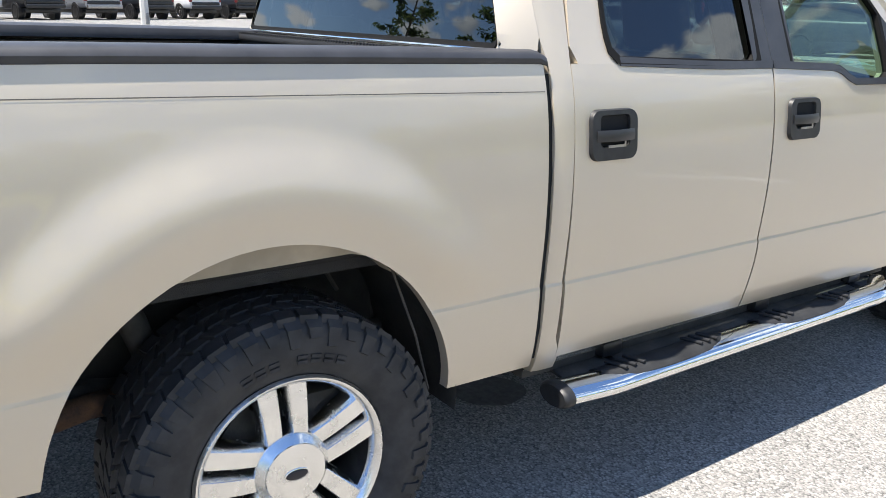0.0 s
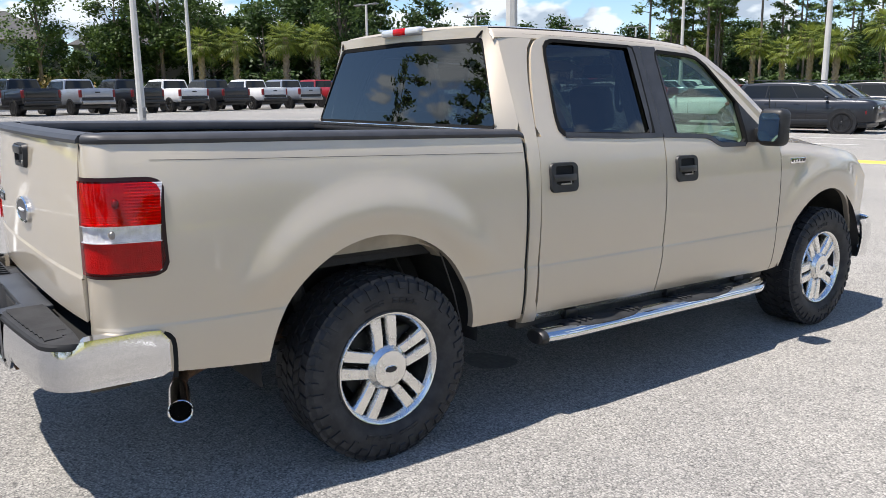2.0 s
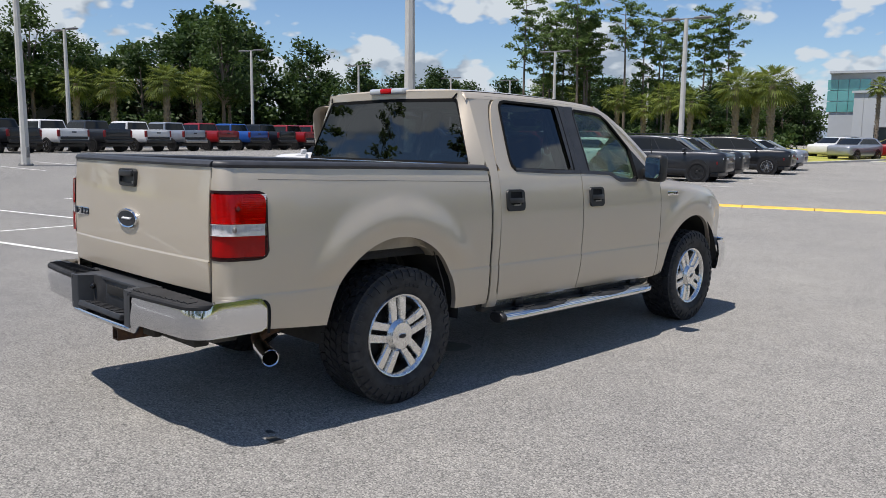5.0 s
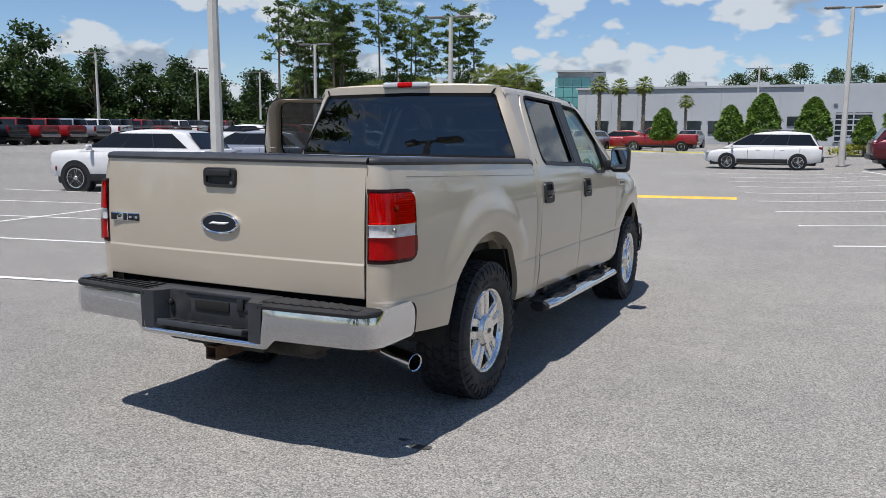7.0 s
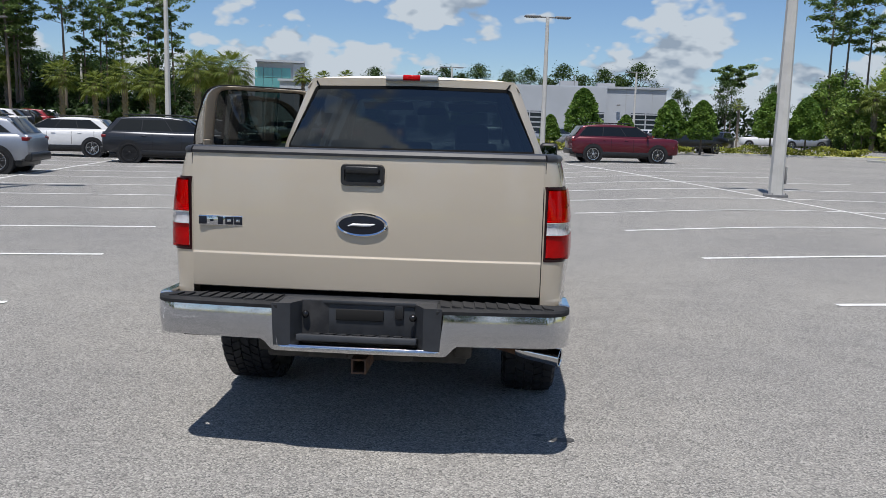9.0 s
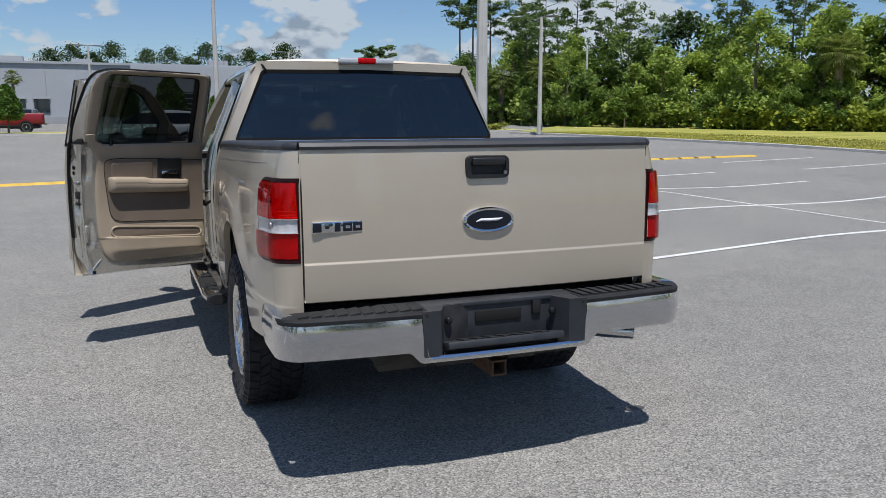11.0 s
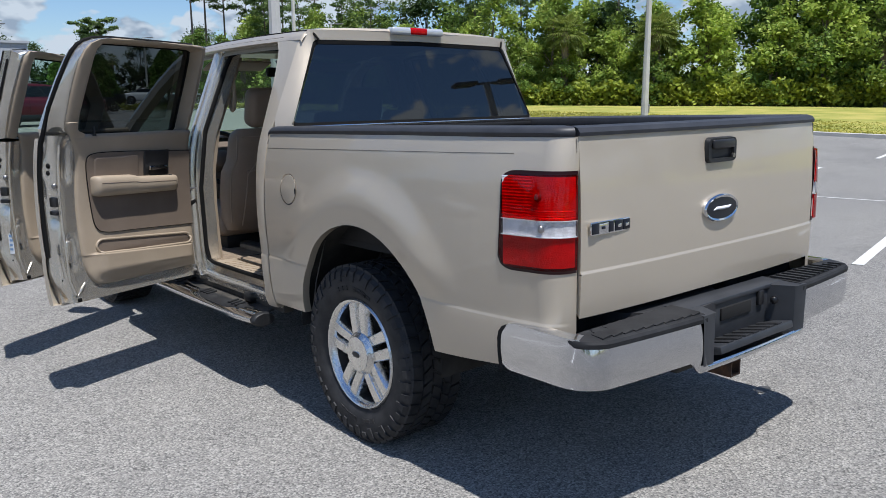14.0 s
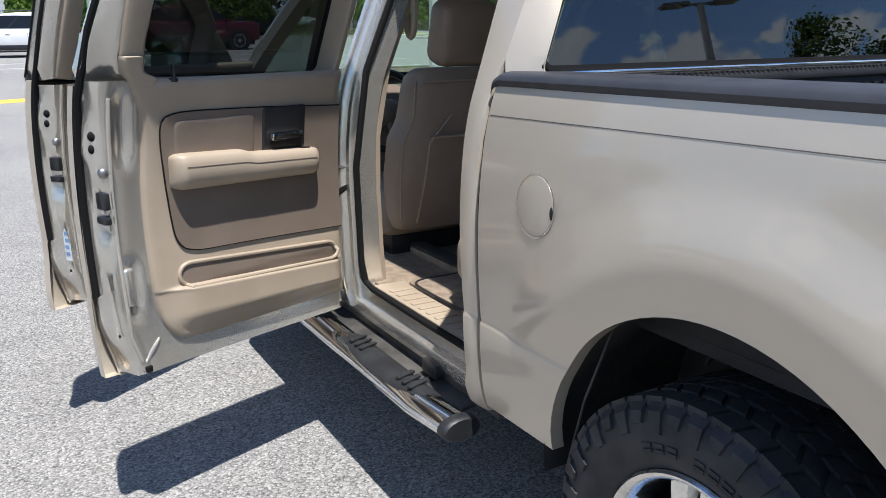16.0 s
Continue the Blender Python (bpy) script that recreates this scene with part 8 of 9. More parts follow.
        if kind == "pickup":
            box(bm, (s * 0.93, rear + 0.06, 1.13), (0.14, 0.16, 0.40), 0.03, 3)
        else:
            box(bm, (s * 0.74, rear + 0.10, 1.02), (0.36, 0.18, 0.12), 0.03, 3)
        part("tail_lamp", bm, M["lamp_far"], v)
        bm = bmesh.new()
        box(bm, (s * (w0 + 0.06), b1 - 0.42, zb + 0.06), (0.20, 0.10, 0.15), 0.04, 3)
        part("side_mirror", bm, mat if kind != "pickup" else M["satin_black"], v)
        for y in ((b0 + b1) / 2 - 0.5, (b0 + b1) / 2 + 0.55):
            bm = bmesh.new()
            box(bm, (s * (w0 * 0.995), y, zb - 0.13), (0.03, 0.17, 0.03), 0.01)
            part("door_handle", bm, mat, v)
        bm = bmesh.new()
        box(bm, (s * (w0 - 0.015), (k["axles"][0] + k["axles"][1]) / 2, 0.40 if kind != "pickup" else 0.48), (0.05, k["axles"][1] - k["axles"][0] - 0.86, 0.20 if kind != "pickup" else 0.12), 0.02)
        part("rocker_trim", bm, M["satin_black"], v)
    for s in (-1, 1):
        for f in ((0.22, 0.50, 0.80) if kind != "pickup" else (0.05, 0.48, 0.92)):
            y = b0 + (b1 - 0.35 - b0) * f
            sec = min(k["body"], key=lambda q: abs(q[0] - y))
            bm = bmesh.new()
            pipe(bm, [(s * sec[4] * 1.003, y - 0.05 * (f < 0.3), sec[1] + 0.22), (s * sec[4] * 1.006, y, (sec[1] + sec[2]) / 2 + 0.08), (s * sec[4] * 1.002, y, sec[2]), (s * sec[4] * 0.968, y, sec[2] + (sec[3] - sec[2]) * 0.7)], 0.007, 5)
            part("door_seam", bm, M["gap"], v)
    bm = bmesh.new()
    box(bm, (0, front - 0.05, 0.62 if kind != "pickup" else 0.92), (1.0, 0.12, 0.22 if kind != "pickup" else 0.30), 0.03)
    part("grille", bm, M["satin_black"], v)
    bm = bmesh.new()
    if kind == "pickup":
        box(bm, (0, rear - 0.08, 0.66), (1.85, 0.20, 0.20), 0.04, 3)
        part("rear_bumper", bm, M["steel"] if paint in ("car_silver", "car_red") else M["satin_black"], v)
        bm = bmesh.new()
        box(bm, (0, rear - 0.006, 1.13), (1.50, 0.03, 0.34), 0.02, 3)
        part("tailgate_panel", bm, mat, v)
        bm = bmesh.new()
        box(bm, (0, rear - 0.02, 0.86), (1.76, 0.04, 0.16), 0.02)
        part("lower_valance", bm, M["satin_black"], v)
        bm = bmesh.new()
        box(bm, (0, rear + 0.90, 1.405), (1.66, 1.55, 0.03), 0.005)
        part("bed_cover", bm, M["satin_black"], v)
        bm = bmesh.new()
        box(bm, (0, rear - 0.012, 1.20), (0.30, 0.03, 0.08), 0.01)
        part("tailgate_handle", bm, M["satin_black"], v)
    else:
        box(bm, (0, rear + 0.06, 0.50), (1.74, 0.24, 0.26), 0.06, 3)
        part("rear_bumper", bm, M["satin_black"], v)
        for s in (-1, 1):
            bm = bmesh.new()
            pipe(bm, [(s * (wr - 0.08), r0 + 0.25, zr + 0.03), (s * (wr - 0.07), r0 + 0.4, zr + 0.06), (s * (wr - 0.07), r1 - 0.2, zr + 0.06), (s * (wr - 0.08), r1 - 0.05, zr + 0.02)], 0.018, 6)
            part("roof_rail", bm, M["satin_black"], v)
    return v


def stand(x, y, heading):
    """A pose on the ground, the nose turned heading degrees from +y to the left."""
    return pose(x, y, ground_z(x, y), 0, 0, heading)


BAY = 90 - 77.5  # the bays' own turn
OUT = -77.5      # nose along U
INN = 102.5      # nose against U
vehicle("parked_suv", "suv", "car_white", stand(-14.35, 12.1, INN), "white compact suv parked nose-in on the lot", "suv", "parked suvs")
vehicle("parked_suv", "suv", "car_silver", stand(-15.4, 18.1, INN), "silver grey compact suv parked nose-in", "suv", "parked suvs")
vehicle("parked_suv", "suv", "car_white", stand(-18.4, 29.4, INN), "white suv parked among other cars", "suv", "parked suvs")
vehicle("parked_suv", "long_suv", "car_grey", stand(-12.3, 26.8, OUT), "dark grey long suv with black wheels", "suv", "parked suvs", True)
vehicle("parked_suv", "long_suv", "car_grey", stand(-13.0, 29.8, OUT), "dark grey long suv with black wheels", "suv", "parked suvs", True)
vehicle("parked_suv", "long_suv", "car_black", stand(-13.4, 36.0, OUT), "black long suv with bright wheels", "suv", "parked suvs")
vehicle("parked_suv", "suv", "car_silver", stand(-14.4, 41.0, OUT), "silver grey suv far along the row", "suv", "parked suvs")
vehicle("parked_minivan", "minivan", "car_white", stand(-0.5, 37.2, 92), "white minivan with dark windows", "minivan")
vehicle("parked_suv", "long_suv", "car_maroon", stand(6.5, 35.4, -84), "maroon suv with bright alloy wheels", "suv", "parked suvs")
vehicle("parked_pickup", "pickup", "car_black", stand(14.8, 58.0, -84), "black pickup beside the hedge", "pickup truck", "parked pickups")
vehicle("parked_pickup", "pickup", "car_red", stand(-10.2, 62.0, 95), "red off-road pickup by the shrubs", "pickup truck", "parked pickups")
vehicle("parked_suv", "suv", "car_red", stand(-14.0, 64.0, 95), "red car by the shrubs", "car", "parked suvs", detail=False)
for i, (c, x, y) in enumerate((("car_silver", -15.5, 60.0), ("car_white", -18.2, 63.5), ("car_grey", -19.0, 67.5), ("car_black", -13.6, 73.0), ("car_silver", -9.8, 74.0))):
    vehicle("parked_suv", "suv", c, stand(x, y, 170 if i < 3 else 175), "far parked car before the white building", "car", "far parked cars", detail=False)
for i, c in enumerate(("car_silver", "car_white", "car_white", "car_silver", "car_white", "car_grey")):
    vehicle("parked_suv", "suv", c, stand(4.6 + 1.5 * (i % 3) + 2.1 * i, 60.5 + 2.0 * (i % 2), 150), "far parked car before the white building", "car", "far parked cars", detail=False)
for i, (c, x, y) in enumerate((("car_white", 28, 82), ("car_silver", 33, 84), ("car_grey", 38, 86), ("car_silver", 43, 84))):
    vehicle("parked_suv", "suv", c, stand(x, y, 80), "far parked car by the side road", "car", "far parked cars", detail=False)
# the long row of pickups, tails towards the lot
ROW = Vector((-44.4, 1.6, 0))
COLOURS = ["car_silver", "car_black", "car_silver", "car_black", "car_white", "car_grey", "car_white", "car_silver", "car_red", "car_blue", "car_black", "car_red", "car_red", "car_silver", "car_white", "car_black", "car_red", "car_grey", "car_white", "car_black", "car_silver", "car_red"]
first = {}
NAMES = {"car_silver": "silver grey", "car_black": "black", "car_white": "white", "car_grey": "dark grey", "car_red": "red", "car_blue": "blue"}
for i, c in enumerate(COLOURS):
    p = ROW + V * (2.95 * i + 1.95)
    m = stand(p.x, p.y, 102.5)
    if c in first:
        copy_thing(first[c], m)
    else:
        first[c] = vehicle("parked_pickup", "pickup", c, m, NAMES[c] + " pickup in a long row of pickups", "pickup truck", "row of pickups", c != "car_white")
for i in range(9):
    p = Vector((-33.0, 38.5, 0)) + V * 3.0 * i
    c = ["car_white", "car_grey", "car_red", "car_silver", "car_white", "car_black", "car_red", "car_white", "car_grey"][i]
    vehicle("parked_suv", "suv", c, stand(p.x, p.y, INN), "far parked car among rows of cars", "car", "far parked cars", detail=False)


# ---------------------------------------------------------------- buildings
def panel(t, name, c, s, mat, label="", bevel=0.0):
    bm = bmesh.new()
    box(bm, c, s, bevel)
    return part(name, bm, mat, t, label, smooth=0)


def white_building():
    t = thing("dealership_building", pose(-3, 92.5, ground_z(0, 92), 0, 0, 1.5), "long white low service building with bay doors", "building")
    panel(t, "wall", (0, 8, 3.15), (46, 16, 6.3), M["wall_white"])
    panel(t, "parapet", (0, 8, 6.42), (46.4, 16.4, 0.24), M["wall_white"])
    panel(t, "plinth", (0, -0.03, 0.35), (46, 0.1, 0.7), M["wall_grey"])
    panel(t, "wall_step", (9.0, -0.2, 3.2), (14.0, 0.5, 6.4), M["wall_white"])
    # vertical panel joints
    for i in range(15):
        panel(t, "wall_joint", (-22 + i * 3.1, -0.02, 3.4), (0.04, 0.06, 5.6), M["wall_grey"])
    for x in (-17, -14.5, -12, -9.3, -7, -20):
        w = panel(t, "window", (x, -0.05, 1.9), (1.5, 0.12, 1.4), M["window_dark"])
        panel(t, "window_frame", (x, -0.10, 2.65), (1.7, 0.1, 0.1), M["wall_grey"])
    panel(t, "window", (1.6, -0.05, 2.6), (2.2, 0.12, 1.0), M["window_dark"])
    for x in (7.0, 14.0, 20.6):
        d = panel(t, "bay_door", (x, -0.5, 1.9), (3.6, 0.12, 3.2), M["window_dark"], "glazed roll-up bay door")
        for k in range(6):
            panel(d, "door_rail", (x, -0.58, 0.45 + 0.58 * k), (3.6, 0.05, 0.13), M["wall_white"])
        for k in (-1.8, 0.0, 1.8):
            panel(d, "door_stile", (x + k, -0.58, 1.9), (0.13, 0.05, 3.2), M["wall_white"])
    for x in (-2.0, 5.2, 17.4):
        panel(t, "wall_lamp", (x, -0.45, 4.4), (0.4, 0.3, 0.18), M["metal_grey"], bevel=0.03)
    for x, y in ((-10, 6), (-3, 9), (12, 5), (17, 8)):
        panel(t, "roof_unit", (x, y, 6.9), (2.2, 1.6, 0.9), M["wall_grey"])
    bm = bmesh.new()
    pipe(bm, [(12.5, 3, 6.4), (12.5, 3, 8.0)], 0.05, 6)
    part("roof_mast", bm, M["metal_grey"], t)


def glass_tower():
    t = thing("glass_tower", pose(-28.5, 97.0, 0.3, 0, 0, 14), "white-framed tower block with a teal glass front", "building")
    panel(t, "wall", (1.2, 5, 4.45), (5.8, 10, 8.9), M["wall_white"])
    for i in range(4):
        for j in range(3):
            panel(t, "pane", (-1.45 + i * 1.12, -0.06, 5.1 + j * 1.25), (1.06, 0.12, 1.18), M["window_teal"])
    panel(t, "cornice", (1.2, 4.6, 9.0), (6.1, 10.6, 0.25), M["wall_white"])
    panel(t, "side_panel", (3.40, -0.08, 4.4), (1.3, 0.2, 8.7), M["wall_white"])


def house(x, y, w, d, h, turn):
    t = thing("house", pose(x, y, ground_z(x, y), 0, 0, turn), "pale house with a dark hipped roof among trees", "house", "houses among the trees")
    panel(t, "wall", (0, 0, h / 2), (w, d, h), M["wall_cream"])
    bm = bmesh.new()
    e = 0.5
    lo = [bm.verts.new(p) for p in ((-w / 2 - e, -d / 2 - e, h), (w / 2 + e, -d / 2 - e, h), (w / 2 + e, d / 2 + e, h), (-w / 2 - e, d / 2 + e, h))]
    hi = [bm.verts.new(p) for p in ((-w / 2 + d / 2, 0, h + d * 0.32), (w / 2 - d / 2, 0, h + d * 0.32))]
    for f in ((lo[0], lo[1], hi[1], hi[0]), (lo[1], lo[2], hi[1]), (lo[2], lo[3], hi[0], hi[1]), (lo[3], lo[0], hi[0]), (lo[3], lo[2], lo[1], lo[0])):
        bm.faces.new(f)
    part("roof", bm, M["roof_dark"], t, smooth=0)
    for s in (-1, 1):
        for k in range(3):
            for z in ([1.5, 4.2] if h > 4.5 else [1.5]):
                wx = -w / 3 + k * w / 3
                wn = panel(t, "window", (wx, s * (d / 2 + 0.02), z), (1.1, 0.08, 1.3), M["window_dark"])
                panel(wn, "window_sill", (wx, s * (d / 2 + 0.06), z - 0.7), (1.3, 0.14, 0.08), M["wall_white"])
        wn = panel(t, "window", (s * (w / 2 + 0.02), 0, 1.6), (0.08, 1.1, 1.3), M["window_dark"])
        if h > 4.5:
            panel(t, "window", (s * (w / 2 + 0.02), 0, 4.2), (0.08, 1.1, 1.3), M["window_dark"])


white_building()
glass_tower()
house(-84, 11, 12, 9, 6.0, 75)
house(-80, 24, 12, 9, 5.6, 70)
house(-83, 37, 8, 8, 4.2, 70)
house(-92, -2, 12, 9, 6.0, 80)


# ---------------------------------------------------------------- lawn and kerbs
def lawn(name, outline, label):
    """A grass sheet raised by a kerb's height, with the kerb round it."""
    bm = bmesh.new()
    vs = [bm.verts.new((x, y, ground_z(x, y) + 0.11)) for x, y in outline]
    bm.faces.new(vs)
    bmesh.ops.triangulate(bm, faces=bm.faces)
    face_way(bm, (0, 0, 1))
    g = tagged(new(name, finish(bm, name, M["grass"], 0)), label, "lawn", kind="structure")
    bm = bmesh.new()
    pts = outline + outline[:1]
    rows = []
    n = len(outline)
    for i in range(n + 1):
        p = Vector((*outline[i % n], 0))
        a, b = Vector((*outline[(i - 1) % n], 0)), Vector((*outline[(i + 1) % n], 0))
        d = (b - a).normalized()
        s = Vector((-d.y, d.x, 0))
        z = ground_z(p.x, p.y)
        rows.append([p - s * 0.09 + Vector((0, 0, z - 0.02)), p - s * 0.08 + Vector((0, 0, z + 0.12)), p - s * 0.05 + Vector((0, 0, z + 0.14)), p + s * 0.07 + Vector((0, 0, z + 0.14)), p + s * 0.07 + Vector((0, 0, z))])
    sheet(bm, rows)
    fix_normals(bm)
    tagged(new("kerb", finish(bm, "kerb", M["curb"])), "pale concrete kerb round the grass", "kerb", kind="structure")


LAWN_EDGE = [(26.6, -60), (26.6, 0), (26.4, 10), (26.0, 24), (25.4, 34), (24.6, 42), (23.4, 47)]
lawn("lawn", [(220, -160), (220, 220), (60, 220), (44, 74), (34, 56), (27.5, 49.5)] + LAWN_EDGE[::-1] + [(40, -160)], "mown green lawn sloping to the woods")
lawn("verge", [(-54, -60), (-60, 22), (-66, 60), (-72, 90), (-300, 200), (-300, -120)], "shaded grass verge behind the row of pickups")
lawn("island", [(16.5, 55.2), (22, 53.6), (26, 52.5), (30, 56), (26, 62), (18, 60)], "planted island with shrubs")
lawn("island", [(3, 56), (14, 55), (16, 58.5), (3, 58.8)], "planted island with low hedge")
lawn("island", [(-13.0, 55.5), (-4, 55.2), (-4, 59), (-13, 59.5)], "planted island with shrubs")
lawn("verge", [(-25, 48), (-16, 47), (-12.5, 70), (-30, 84), (-46, 82), (-40, 56)], "shaded verge under tall trees")
lawn("verge", [(-160, -14), (-44, -16), (-27, -21), (0, -27), (30, -25.5), (60, -160), (-160, -160)], "grass verge behind the lot")

# ---------------------------------------------------------------- plants
rng = np.random.default_rng(7)


def leaf_mesh(name, centres, size, mat, flat=0.35, aspect=1.6):
    """Many small leaf quads at given points, each turned at random."""
    n = len(centres)
    nrm = rng.normal(size=(n, 3)) * (1 - flat) + np.array((0, 0, 0.85))
    nrm /= np.linalg.norm(nrm, axis=1)[:, None] + 1e-9
    u = np.cross(nrm, rng.normal(size=(n, 3)))
    u /= np.linalg.norm(u, axis=1)[:, None] + 1e-9
    v = np.cross(nrm, u)
    s = size * rng.uniform(0.6, 1.35, n)[:, None]
    u, v = u * s * aspect / 2, v * s / 2
    pts = np.stack([centres - u, centres + v * 0.9 - u * 0.1, centres + u, centres - v * 0.9 + u * 0.1], 1).reshape(-1, 3)
    me = bpy.data.meshes.new(name)
    me.vertices.add(4 * n)
    me.vertices.foreach_set("co", pts.ravel())
    me.loops.add(4 * n)
    me.loops.foreach_set("vertex_index", np.arange(4 * n))
    me.polygons.add(n)
    me.polygons.foreach_set("loop_start", np.arange(0, 4 * n, 4))
    me.update(calc_edges=True)
    me.materials.append(mat)
    return me


def blob(n, c, r):
    """Points in the outer part of an ellipsoid."""
    d = rng.normal(size=(n, 3))
    d /= np.linalg.norm(d, axis=1)[:, None]
    return np.array(c) + d * np.array(r) * np.abs(rng.normal(0.72, 0.30, n))[:, None]


def add_crown(t, me, label=""):
    o = new("crown", me)
    o.parent = t
    if label:
        o["label"] = label
    return o


def broadleaf(h, spread, leaves, mat, bark, size=0.34, low=0.18, clumps=26):
    t = thing("tree", Matrix(), "leafy green tree in the woods edge", "tree", "woodland trees")
    bm = bmesh.new()
    lean = rng.normal(0, 0.25, 2)
    top = Vector((lean[0], lean[1], h * 0.72))
    trunk = [Vector((0, 0, -0.2)), Vector((lean[0] * 0.3, lean[1] * 0.3, h * 0.25)), Vector((lean[0] * 0.7, lean[1] * 0.7, h * 0.5)), top]
    r = 0.023 * h ** 0.9
    pipe(bm, trunk, [r, r * 0.8, r * 0.5, r * 0.2], 7)
    cs = []
    for i in range(clumps):
        f = rng.uniform(low, 1.0)
        a = rng.uniform(0, 2 * np.pi)
        w = spread * (math.sin(math.pi * min(1, (f - low) / (1 - low) * 0.75 + 0.22)) ** 0.8) * rng.uniform(0.35, 1.0)
        c = (lean[0] * f + w * math.cos(a), lean[1] * f + w * math.sin(a), h * f * 0.93)
        cs.append((c, spread * rng.uniform(0.22, 0.42)))
        if i % 3 == 0:
            z = h * f * 0.6
            pipe(bm, [Vector((lean[0] * f * 0.6, lean[1] * f * 0.6, z)), (Vector(c) + Vector((0, 0, z))) / 2 + Vector((0, 0, 0.2)), Vector(c)], [r * 0.35, r * 0.2, r * 0.06], 5)
    part("trunk", bm, M[bark], t)
    pts = np.concatenate([blob(leaves // clumps, c, (q, q, q * 0.75)) for c, q in cs])
    add_crown(t, leaf_mesh("crown", pts, size, M[mat]))
    return t


def pine(h, leaves, size=0.17, bare=0.45, mat="leaf_pine", spread=1.9, limbs=20):
    t = thing("pine_tree", Matrix(), "tall thin pine with an open layered crown", "tree", "tall pines")
    bm = bmesh.new()
    bend = rng.normal(0, 0.25, 2)
    r = 0.0085 * h + 0.02
    pts = [Vector((bend[0] * f * f, bend[1] * f * f, h * f - 0.2)) for f in (0, 0.3, 0.6, 0.85, 1.0)]
    pipe(bm, pts, [r, r * 0.85, r * 0.62, r * 0.35, r * 0.08], 7)
    cs = []
    for i in range(limbs):
        u = (i + rng.uniform(0, 0.9)) / limbs
        f = bare + (1 - bare) * u
        a = i * 2.4 + rng.uniform(-0.5, 0.5)
        L = spread * (0.65 + 0.5 * u - 0.75 * max(0, u - 0.55)) * rng.uniform(0.5, 1.15)
        base = Vector((bend[0] * f * f, bend[1] * f * f, h * f - 0.2))
        tip = base + Vector((L * math.cos(a), L * math.sin(a), L * 0.32))
        pipe(bm, [base, base.lerp(tip, 0.5) + Vector((0, 0, -0.05)), tip], [r * 0.30, r * 0.18, 0.012], 4)
        for q in (0.62, 0.86, 1.04):
            off = Vector(rng.normal(0, 0.16, 3))
            cs.append((base.lerp(tip, q) + off, rng.uniform(0.32, 0.72)))
    cs.append((Vector((bend[0], bend[1], h - 0.2)), 0.5))
    part("trunk", bm, M["bark"], t)
    p = np.concatenate([blob(max(4, leaves // len(cs)), c, (q, q, q * 0.45)) for c, q in cs])
    add_crown(t, leaf_mesh("crown", p, size, M[mat], 0.45, 2.2))
    return t


def palm(h, fronds=34, length=1.7, trunk_r=0.2):
    t = thing("palm_tree", Matrix(), "cabbage palm with a shaggy trunk and fan fronds", "palm tree", "palms")
    bm = bmesh.new()
    pipe(bm, [(0, 0, -0.2), (0.05, 0, h * 0.4), (0.0, 0.05, h * 0.75), (0, 0, h)], [trunk_r, trunk_r * 0.85, trunk_r * 1.05, trunk_r * 0.8], 12)
    for k in range(int(h * 9)):
        z = h * 0.25 + h * 0.72 * k / (h * 9)
        a = k * 2.4
        box(bm, (trunk_r * 1.02 * math.cos(a), trunk_r * 1.02 * math.sin(a), z), (0.10, 0.09, 0.26), 0.02, 1, Matrix.Rotation(a, 4, 'Z') @ Matrix.Rotation(radians(25), 4, 'Y'))
    part("trunk", bm, M["palm_bark"], t)
    bm = bmesh.new()
    for i in range(fronds):
        a = i * 2.39996
        el = radians(75 - 120 * (i / fronds) ** 0.9)
        L = length * rng.uniform(0.8, 1.1)
        out = Vector((math.cos(a), math.sin(a), 0))
        base = Vector((0, 0, h))
        stem = [base + (out * math.cos(el) + Vector((0, 0, math.sin(el)))) * L * f * 0.55 - Vector((0, 0, 0.12 * L * f * f)) for f in (0, 0.5, 1.0)]
        pipe(bm, stem, [0.02, 0.014, 0.01], 4, False)
        side = Vector((-math.sin(a), math.cos(a), 0))
        hub = stem[-1]
        fwd = (stem[-1] - stem[-2]).normalized()
        for k in range(17):
            g = radians(-82 + 164 * k / 16)
            d = (fwd * math.cos(g) + side * math.sin(g)).normalized()
            b = d.cross(Vector((0, 0, 1)))
            if b.length < 1e-3:
                continue
            b.normalize()
            l2 = L * 0.62 * rng.uniform(0.8, 1.05)
            p1 = hub + d * l2 * 0.6
            p2 = hub + d * l2 - Vector((0, 0, 0.22 * l2))
            v = [bm.verts.new(q) for q in (hub, p1 + b * 0.042, p2, p1 - b * 0.042)]
            bm.faces.new(v)
    part("crown", bm, M["leaf_palm"], t, smooth=0)
    return t


def cone_shrub(h, r, leaves, size=0.16):
    t = thing("shrub", Matrix(), "clipped cone-shaped green shrub", "shrub", "clipped shrubs")
    bm = bmesh.new()
    pipe(bm, [(0, 0, -0.1), (0, 0, h * 0.3)], [0.09, 0.06], 7)
    part("trunk", bm, M["bark"], t)
    n = leaves
    f = rng.uniform(0, 1, n) ** 0.8
    w = r * np.sqrt(np.maximum(0.0, 1 - f ** 1.15)) * np.minimum(1.0, 0.62 + f * 2.6)
    a = rng.uniform(0, 2 * np.pi, n)
    q = rng.uniform(0.72, 1.06, n)
    bump = 1 + 0.10 * np.sin(a * 5 + f * 11) + 0.07 * np.sin(a * 3 - f * 17)
    pts = np.stack([w * q * bump * np.cos(a), w * q * bump * np.sin(a), 0.30 * h + f * h * 0.72], 1)
    add_crown(t, leaf_mesh("crown", pts, size, M["leaf_shrub"], 0.2))
    return t


